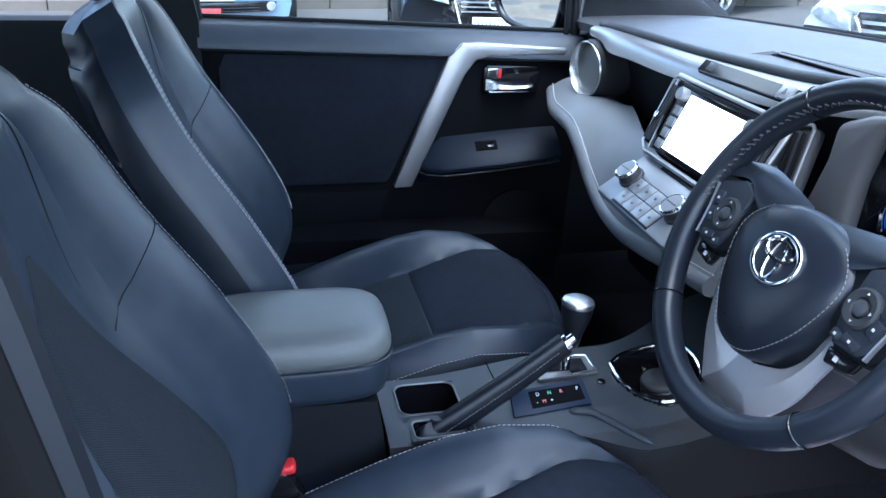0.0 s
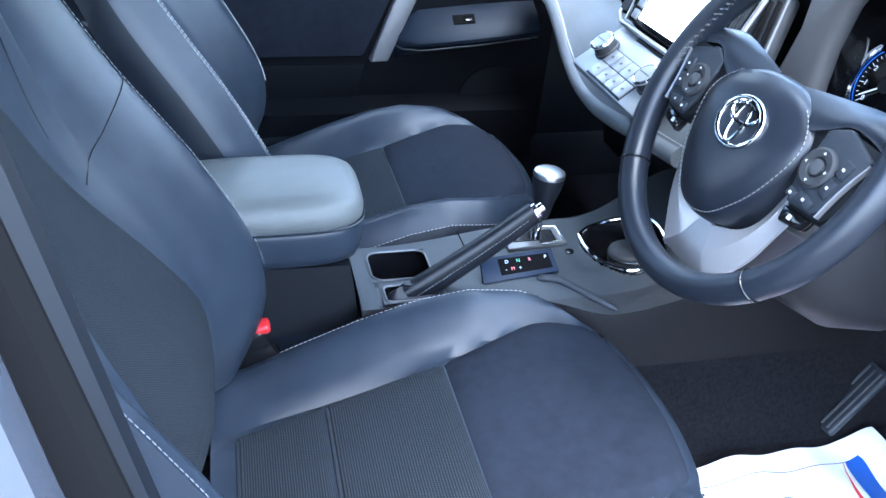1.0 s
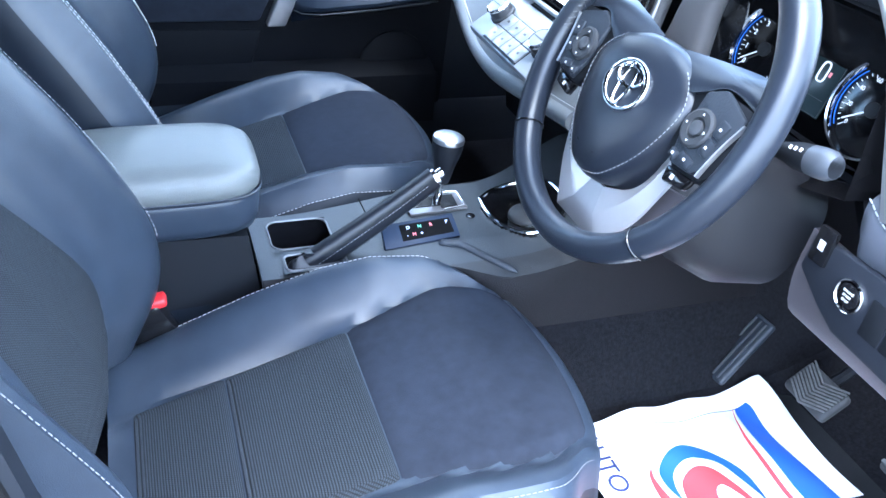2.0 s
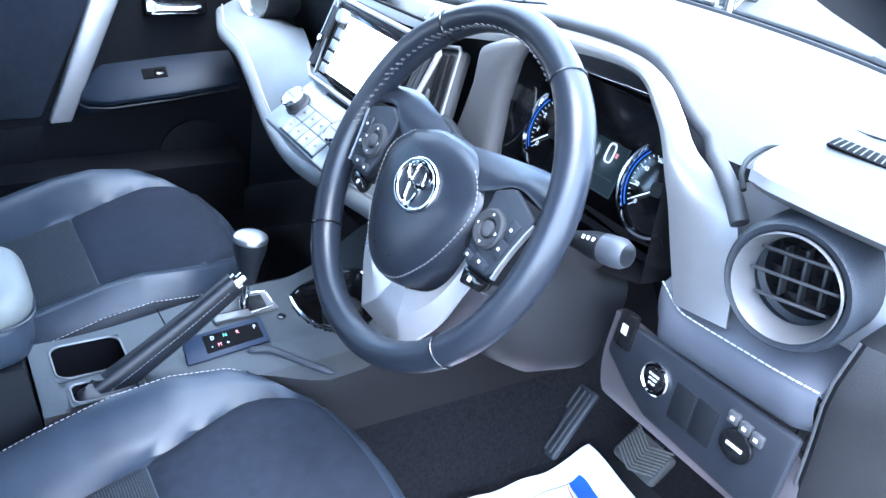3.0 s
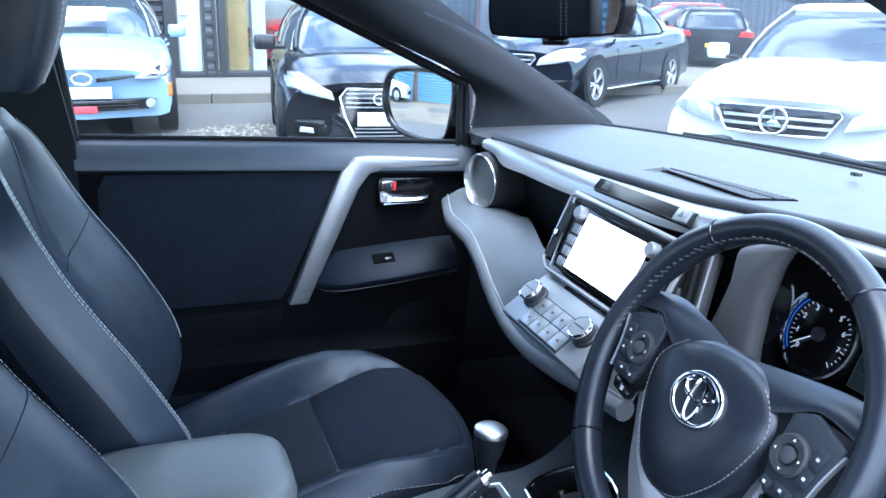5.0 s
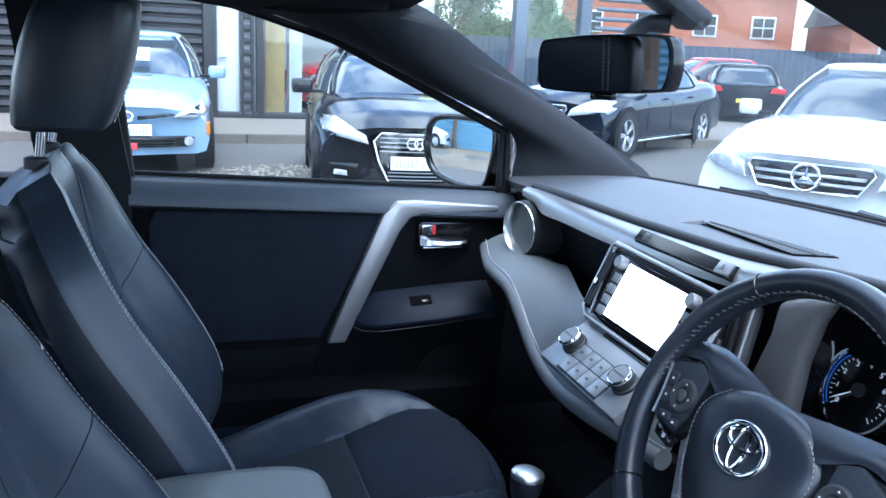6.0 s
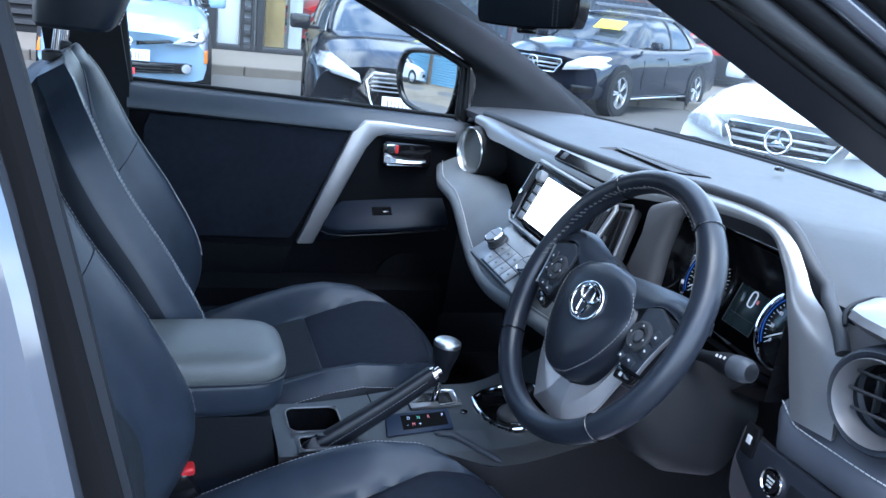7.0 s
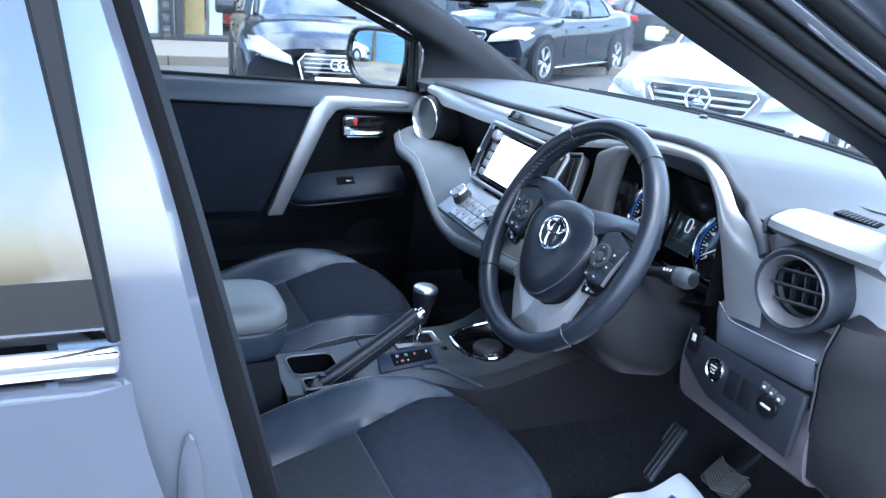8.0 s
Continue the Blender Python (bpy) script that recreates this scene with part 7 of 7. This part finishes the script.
c1.patch("sticker", [(-0.10, 0.29), (0.12, 0.29), (0.12, 0.36), (-0.10, 0.36)], INK_RED, 0.026, 0.0, label="small red sticker")
part("windscreen_card", rbox(0.01, 0.55, 0.24, 0.002, m=pose(0.90, -0.05, 1.21, 0, -56, 0)), PAPER, c1.ob, "white card behind the windscreen")

# black small hatchback
BLACK = mat("black_paint", (0.008, 0.009, 0.012), 0.14, metal=0.0, var=0.1, scale=4, coat=0.0)
c2 = Body("small_hatchback", "glossy black small hatchback with chrome-edged grille on gravel", BLACK, 3.98, 1.74, 1.42,
          [(-1.99, 0.90), (-1.6, 1.02), (-0.9, 0.98), (0.75, 0.97), (1.3, 0.92), (1.75, 0.82), (1.99, 0.72)], 2.47, 0.80, 0.31, (0.98, -1.75, 0.10, -1.35, 0.80, 0.60), 0.30, 7, pose(1.74, 7.50, 0, 0, 0, -98))
hl = [(0.44, 0.63), (0.80, 0.70), (0.83, 0.80), (0.70, 0.82), (0.46, 0.70)]
for q in (hl, mirrored(hl)):
    c2.patch("headlight", q, LAMP, 0.025, -0.08, label="clear headlight")
gp = [(-0.34, 0.72), (0.34, 0.72), (0.40, 0.66), (0.36, 0.50), (0.27, 0.32), (-0.27, 0.32), (-0.36, 0.50), (-0.40, 0.66)]
c2.patch("grille", gp, GLOSS, 0.014, -0.04)
part("grille_frame", tube([c2.bend(c2.L / 2, y, z) + Vector((0.018, 0, 0)) for y, z in gp], 0.011, 8, True), CHROME, c2.ob, "chrome grille frame")
for k in range(4):
    z = 0.575 + 0.036 * k
    c2.patch("grille_bar", [(-0.35, z), (0.35, z), (0.35, z + 0.011), (-0.35, z + 0.011)], ALUBTN, 0.026, 0.0)
for k in range(3):
    z = 0.345 + 0.03 * k
    c2.patch("grille_bar", [(-0.28, z), (0.28, z), (0.28, z + 0.009), (-0.28, z + 0.009)], ALUBTN, 0.026, 0.0)
for k in range(4):
    c2.outline("emblem_ring", [(-0.09 + 0.06 * k + 0.042 * math.cos(a), 0.645 + 0.042 * math.sin(a)) for a in (2 * math.pi * j / 8 for j in range(8))], 0.007, CHROME, d=0.036)
p = c2.patch("number_plate", [(-0.26, 0.43), (0.26, 0.43), (0.26, 0.54), (-0.26, 0.54)], PLATE_W, 0.028, -0.01, label="white number plate")
c2.bars(p, 0, 0.485, 0.44, 0.075)
for s in (1, -1):
    c2.patch("side_intake", [(s * 0.48, 0.34), (s * 0.78, 0.36), (s * 0.80, 0.46), (s * 0.52, 0.47)][::s], GLOSS, 0.012, -0.04)
    c2.patch("fog_lamp", [(s * 0.60, 0.36), (s * 0.72, 0.365), (s * 0.71, 0.41), (s * 0.61, 0.405)][::s], LAMP, 0.02, -0.02)
part("price_card", rbox(0.01, 0.26, 0.18, 0.002, m=pose(0.60, 0.30, 1.16, 0, -52, 0)), mat("yellow_card", (0.85, 0.75, 0.05), 0.6), c2.ob, "yellow card behind the windscreen")


def saloon(name, label, paint, where):
    c = Body(name, label, paint, 4.88, 1.855, 1.47,
             [(-2.44, 0.92), (-2.2, 1.06), (-1.5, 1.05), (-0.9, 1.00), (0.9, 0.98), (1.5, 0.94), (2.1, 0.86), (2.44, 0.74)], 2.874, 0.95, 0.335, (1.10, -1.72, 0.25, -1.0, 0.82, 0.60), 0.34, 5, where)
    hl = [(0.44, 0.60), (0.86, 0.66), (0.90, 0.74), (0.84, 0.83), (0.68, 0.82), (0.48, 0.70)]
    for q in (hl, mirrored(hl)):
        c.patch("headlight", q, LAMP, 0.02, -0.10, label="clear headlight")
    gp = [(-0.40, 0.74), (0.40, 0.74), (0.43, 0.70), (0.34, 0.56), (-0.34, 0.56), (-0.43, 0.70)]
    c.patch("grille", gp, GLOSS, 0.012, -0.04, label="dark grille with silver louvres")
    part("grille_frame", tube([c.bend(c.L / 2, y, z) + Vector((0.016, 0, 0)) for y, z in gp], 0.012, 8, True), CHROME, c.ob, "chrome grille frame")
    for k in range(2):
        z = 0.605 + 0.055 * k
        c.patch("louvre", [(-0.37, z), (0.37, z), (0.38, z + 0.024), (-0.38, z + 0.024)], ALLOY, 0.028, 0.0)
    c.outline("emblem_ring", [(0.092 * math.cos(a), 0.655 + 0.092 * math.sin(a)) for a in (2 * math.pi * j / 10 for j in range(10))], 0.011, CHROME, d=0.055, label="chrome ring emblem")
    for k in range(3):
        a = radians(90 + 120 * k)
        u, v = math.cos(a), math.sin(a)
        c.patch("emblem_arm", [(-v * 0.016, 0.655 + u * 0.016), (v * 0.016, 0.655 - u * 0.016), (u * 0.09, 0.655 + v * 0.09)], CHROME, 0.058, 0.03, sub=2)
    c.patch("lower_intake", [(-0.50, 0.30), (0.50, 0.30), (0.46, 0.42), (-0.46, 0.42)], GLOSS, 0.012, -0.03)
    for s in (1, -1):
        c.patch("side_intake", [(s * 0.55, 0.30), (s * 0.84, 0.33), (s * 0.84, 0.42), (s * 0.58, 0.42)][::s], GLOSS, 0.012, -0.04)
    p = c.patch("number_plate", [(-0.26, 0.34), (0.26, 0.34), (0.26, 0.445), (-0.26, 0.445)], PLATE_W, 0.03, -0.01, label="white number plate")
    c.bars(p, 0, 0.392, 0.44, 0.075)
    return c


NAVY = mat("black_blue_paint", (0.008, 0.011, 0.02), 0.14, var=0.1, scale=4, coat=0.0)
WHITE_PAINT = mat("white_paint", (0.66, 0.68, 0.70), 0.25, var=0.02, scale=4, coat=1.0)
c3 = saloon("saloon_car", "dark blue-black saloon car with alloy wheels", NAVY, pose(6.45, 11.15, 0, 0, 0, 214))
part("price_card", rbox(0.01, 0.46, 0.27, 0.002, m=pose(0.70, 0.20, 1.262, 0, -61, 0)), mat("yellow_card", (0.85, 0.75, 0.05), 0.6), c3.ob, "yellow card behind the windscreen")
saloon("saloon_car", "white saloon car with broad silver grille facing the windscreen", WHITE_PAINT, pose(5.76, 5.08, 0, 0, 0, 214.0))
HATCH_TOP = [(-2.1, 0.92), (-1.8, 1.0), (-0.9, 0.98), (0.8, 0.97), (1.6, 0.86), (2.1, 0.70)]
c5 = Body("hatchback", "black hatchback with yellow rear plate at the far fence", BLACK, 4.2, 1.80, 1.42, HATCH_TOP, 2.58, 0.86, 0.32, (1.0, -2.0, 0.10, -1.35, 0.80, 0.60), 0.30, 7, pose(12.9, 16.6, 0, 0, 0, 58))
tl = [(0.50, 0.80), (0.84, 0.78), (0.85, 0.90), (0.56, 0.92)]
for q in (tl, mirrored(tl)):
    c5.patch("tail_lamp", q, TAIL, 0.02, -0.06, -1, "red tail lamp")
c5.patch("number_plate", [(-0.2, 0.56), (0.2, 0.56), (0.2, 0.65), (-0.2, 0.65)], PLATE_Y, 0.02, -0.01, -1, "yellow number plate")
RED_PAINT = mat("red_paint", (0.55, 0.02, 0.025), 0.2, var=0.05, scale=4, coat=1.0)
Body("hatchback", "red hatchback half hidden behind the black one", RED_PAINT, 4.2, 1.80, 1.55, HATCH_TOP, 2.58, 0.86, 0.32, (1.0, -2.0, 0.10, -1.35, 0.80, 0.60), 0.30, 7, pose(13.6, 19.3, 0, 0, 0, 170))
c7 = Body("hatchback", "shiny red hatchback on show behind the glass", RED_PAINT, 4.1, 1.76, 1.45, HATCH_TOP, 2.55, 0.84, 0.31, (1.0, -1.95, 0.10, -1.3, 0.80, 0.60), 0.32, 7, pose(3.62, 15.85, 0.13, 0, 0, 205))
hl = [(0.46, 0.64), (0.82, 0.70), (0.84, 0.80), (0.72, 0.82), (0.48, 0.70)]
for q in (hl, mirrored(hl)):
    c7.patch("headlight", q, LAMP, 0.025, -0.08)
c7.patch("grille", [(-0.45, 0.40), (0.45, 0.40), (0.40, 0.55), (-0.40, 0.55)], GLOSS, 0.012, -0.03)
# cars and fence behind, seen in the door mirror
c8 = Body("hatchback", "white hatchback parked behind beside the blue fence", WHITE_PAINT, 4.2, 1.80, 1.45, HATCH_TOP, 2.58, 0.86, 0.32, (1.0, -2.0, 0.10, -1.35, 0.80, 0.60), 0.30, 7, pose(-12.4, 6.1, 0, 0, 0, -90))
for q in (hl, mirrored(hl)):
    c8.patch("headlight", q, LAMP, 0.025, -0.08)
c8.patch("grille", [(-0.45, 0.40), (0.45, 0.40), (0.40, 0.55), (-0.40, 0.55)], GLOSS, 0.012, -0.03)

# ---- buildings and distance ----
CLAD = mat("black_cladding", (0.028, 0.029, 0.032), 0.45, var=0.12, scale=6)
STEEL = mat("grey_steel", (0.16, 0.18, 0.21), 0.4, metal=0.4, var=0.08, scale=8)
shop = thing("showroom", "car showroom with black ribbed cladding and large glass front", "building")
FY = 13.80
for k in range(28):
    z = 0.22 + 0.155 * k
    rib = loft([[(x, FY + 0.00, z), (x, FY - 0.055, z + 0.03), (x, FY - 0.055, z + 0.095), (x, FY + 0.0, z + 0.125), (x, FY + 0.03, z + 0.125), (x, FY + 0.03, z)] for x in (-9.0, 0.08)])
    part("cladding_rib", rib, CLAD, shop)
part("cladding_back", rbox(9.2, 0.1, 4.5, 0.01, m=pose(-4.5, FY + 0.08, 2.37)), CLAD, shop)
for x, w in ((0.20, 0.20), (1.02, 0.12)):
    part("post", rbox(w, 0.22, 4.4, 0.01, m=pose(x, FY, 2.32)), CLAD, shop, "black steel post")
part("white_panel", rbox(0.36, 0.05, 2.35, 0.01, m=pose(0.50, FY + 0.03, 1.31)), mat("white_door", (0.50, 0.53, 0.53), 0.4, var=0.04, scale=3), shop, "pale door leaf")
part("panel_handle", rbox(0.13, 0.04, 0.02, 0.006, m=pose(0.42, FY - 0.03, 1.12)), STEEL, shop)
part("sign_board", rbox(0.34, 0.05, 0.22, 0.01, m=pose(0.50, FY - 0.02, 2.42)), STEEL, shop, "small dark sign")
for s in (-1, 1):
    part("slotted_post", rbox(0.05, 0.16, 4.2, 0.005, m=pose(0.81 + 0.085 * s, FY - 0.03, 2.22)), CLAD, shop)
for k in range(20):
    part("post_rung", rbox(0.14, 0.10, 0.10, 0.008, m=pose(0.81, FY - 0.02, 0.22 + 0.2 * k)), CLAD, shop)
part("slot_back", rbox(0.14, 0.02, 4.2, 0, m=pose(0.81, FY + 0.05, 2.22)), mat("pale_back", (0.5, 0.5, 0.5), 0.6), shop)
part("base_rail", rbox(3.6, 0.20, 0.10, 0.01, m=pose(1.6, FY, 0.17)), CLAD, shop)
part("shop_glass", rbox(4.6, 0.02, 4.2, 0, m=pose(3.38, FY, 2.2)), CLEAR, shop, "large shop window").visible_shadow = False
part("inner_column", rbox(0.34, 0.3, 4.2, 0.01, m=pose(1.36, FY + 0.8, 2.2)), mat("oak_column", (0.36, 0.24, 0.10), 0.6, var=0.25, scale=12, bump=0.2, bscale=40), shop, "timber-clad inner column")
part("inner_column", rbox(0.24, 0.3, 4.2, 0.01, m=pose(1.74, FY + 0.9, 2.2)), mat("white_column", (0.52, 0.52, 0.51), 0.6, var=0.05), shop, "white inner column")
part("shop_floor", rbox(14, 8, 0.06, 0.0, m=pose(2.0, FY + 4.2, 0.11)), mat("shop_tiles", (0.42, 0.42, 0.41), 0.3, var=0.08, scale=4), shop)
part("shop_wall", rbox(8.0, 0.1, 4.2, 0.01, m=pose(1.9, FY + 5.8, 2.2)), mat("shop_plaster", (0.40, 0.38, 0.35), 0.8, var=0.06), shop)
part("shop_roof", rbox(13.2, 8.4, 0.35, 0.02, m=pose(-2.4, FY + 4.0, 4.65)), CLAD, shop)
for x, y in ((5.75, FY - 0.05), (7.4, FY + 0.6), (5.75, FY + 7.6)):
    part("corner_post", rbox(0.24, 0.24, 4.3, 0.02, m=pose(x, y, 2.2)), STEEL, shop, "blue-grey steel corner post")
for k in range(14):
    part("louvre", rbox(1.6, 0.12, 0.05, 0.01, m=pose(9.0, FY + 1.6, 1.6 + 0.2 * k, 30, 0, 0)), STEEL, shop, "grey louvre blade")
part("side_glass", rbox(1.5, 0.02, 3.9, 0, m=pose(6.6, FY + 0.3, 2.1, 0, 0, 21)), CLEAR, shop).visible_shadow = False

FENCE = mat("dark_corrugated", (0.06, 0.075, 0.10), 0.6, var=0.15, scale=4)
def fence(p, q, h, material, label, wave=0.22):
    p, q = Vector(p), Vector(q)
    d = q - p
    n = max(8, int(d.length / (wave / 6)))
    side = Vector((-d.y, d.x, 0)).normalized()
    bm = sheet(lambda u, v: p + d * u + side * 0.025 * math.sin(2 * math.pi * u * d.length / wave) + Vector((0, 0, h * v)), n, 1, 0.01, (-0.7, -0.7, 0))
    return tagged(part("fence", bm, material), label, "fence")


fence((8.5, 27.5, 0), (40, 17.0, 0), 1.95, FENCE, "dark blue-grey corrugated boundary fence")
blue = sheet(lambda u, v: (-14 + 0.02 * math.sin(2 * math.pi * v * 15), -4 + 16 * u, 2.3 * v), 8, 150, 0.01, (1, 0, 0))
tagged(part("fence", blue, mat("blue_corrugated", (0.12, 0.26, 0.36), 0.5, var=0.1, scale=4)), "blue corrugated metal fence behind the car", "fence")

BRICK = mat("red_brick", (0.42, 0.16, 0.09), 0.85, var=0.2, scale=4)
SLATE = mat("slate", (0.20, 0.21, 0.23), 0.7, var=0.2, scale=3)
WFRAME = mat("white_frame", (0.75, 0.76, 0.76), 0.5, var=0.03)


def house(label, where, w, d, h, roof_h, wins):
    th = thing("house", label, "house")
    part("wall", rbox(w, d, h, 0.02, m=pose(0, 0, h / 2)), BRICK, th, "red brick walls")
    part("roof", loft([[(-w / 2 - 0.2, -d / 2 - 0.3, h), (-w / 2 - 0.2, 0, h + roof_h), (-w / 2 - 0.2, d / 2 + 0.3, h)], [(w / 2 + 0.2, -d / 2 - 0.3, h), (w / 2 + 0.2, 0, h + roof_h), (w / 2 + 0.2, d / 2 + 0.3, h)]]), SLATE, th, "grey slate roof")
    part("chimney", rbox(0.7, 0.5, 1.3, 0.03, m=pose(w * 0.3, 0, h + roof_h + 0.3)), BRICK, th)
    for x, z in wins:
        wn_ = part("window", rbox(1.25, 0.12, 1.15, 0.02, m=pose(x, -d / 2 - 0.02, z)), WFRAME, th, "white-framed window")
        for i in (-1, 1):
            for j in (-1, 1):
                part("pane", rbox(0.50, 0.04, 0.44, 0, m=pose(x + i * 0.28, -d / 2 - 0.085, z + j * 0.26)), CARGLASS, wn_)
    th.matrix_basis = where
    return th


house("red brick terraced house with white windows and slate roof", pose(27.0, 42.0, 0, 0, 0, -24), 12, 7, 5.2, 2.4, [(-4.6, 3.3), (-1.6, 3.3), (1.4, 3.3), (4.4, 3.3)])
house("red brick house end with grey roof behind the fence", pose(38.0, 34.5, 0, 0, 0, -24), 10, 7, 3.6, 2.6, [(-3.0, 2.6), (0.5, 2.6)])

LEAF = mat("leaf", (0.055, 0.10, 0.03), 0.7, var=0.5, scale=3)
BARK = mat("bark", (0.10, 0.075, 0.055), 0.9, var=0.3, scale=8, bump=0.6, bscale=30)


def tree(label, where, h, spread, n, seed, low=0.6):
    r = random.Random(seed)
    th = thing("tree", label, "tree")
    trunk = tube(spline([(0, 0, 0), (0.06 * h * r.uniform(-1, 1) * 0.3, 0, h * 0.3), (r.uniform(-0.2, 0.2), r.uniform(-0.2, 0.2), h * 0.75)], 8), [0.035 * h * (1 - 0.09 * k) for k in range(9)], 8)
    tips = []
    for k in range(14):
        a, z = r.uniform(0, 6.28), h * r.uniform(0.15, 0.6)
        e = Vector((math.cos(a) * spread * r.uniform(0.4, 0.8), math.sin(a) * spread * r.uniform(0.4, 0.8), h * r.uniform(low, 0.95)))
        join(trunk, tube(spline([(0, 0, z), e * 0.5 + Vector((0, 0, z * 0.5)), e], 6), [0.012 * h * (1 - 0.13 * i) for i in range(7)], 6))
        tips.append(e)
    part("trunk", trunk, BARK, th, "bark-covered trunk and limbs")
    vs, fs = [], []
    clumps = [(t + Vector((r.gauss(0, 0.4), r.gauss(0, 0.4), r.gauss(0, 0.3))), spread * r.uniform(0.18, 0.38)) for t in tips for _ in range(4)]
    for k in range(n):
        c, cr = clumps[k % len(clumps)]
        p = c + Vector((r.gauss(0, 1), r.gauss(0, 1), r.gauss(0, 0.8))) * cr * 0.55
        s = 0.035 * spread * r.uniform(0.6, 1.3)
        u = Vector((r.gauss(0, 1), r.gauss(0, 1), r.gauss(0, 1))).normalized()
        w = u.orthogonal().normalized()
        b = len(vs)
        vs += [p - u * s, p + w * s * 0.5, p + u * s, p - w * s * 0.5]
        fs.append((b, b + 1, b + 2, b + 3))
    m = bpy.data.meshes.new("crown")
    m.from_pydata([tuple(v) for v in vs], [], fs)
    m.materials.append(LEAF)
    c = new("crown", m)
    c.parent = th
    c["label"] = "loose crown of small green leaves"
    th.matrix_basis = where
    return th


tree("leafy green tree beyond the showroom", pose(12.6, 38, 0), 5.6, 3.0, 26000, 1, 0.2)
tree("leafy green tree beyond the showroom", pose(17.0, 41, 0), 4.6, 3.0, 24000, 2, 0.2)
tree("green tree with broad crown behind the forecourt", pose(8.0, 40, 0), 5.6, 3.2, 26000, 3, 0.2)
tree("bare-trunked tree standing against the blue fence", pose(-13.2, 3.75, 0), 6.5, 2.0, 3000, 5)
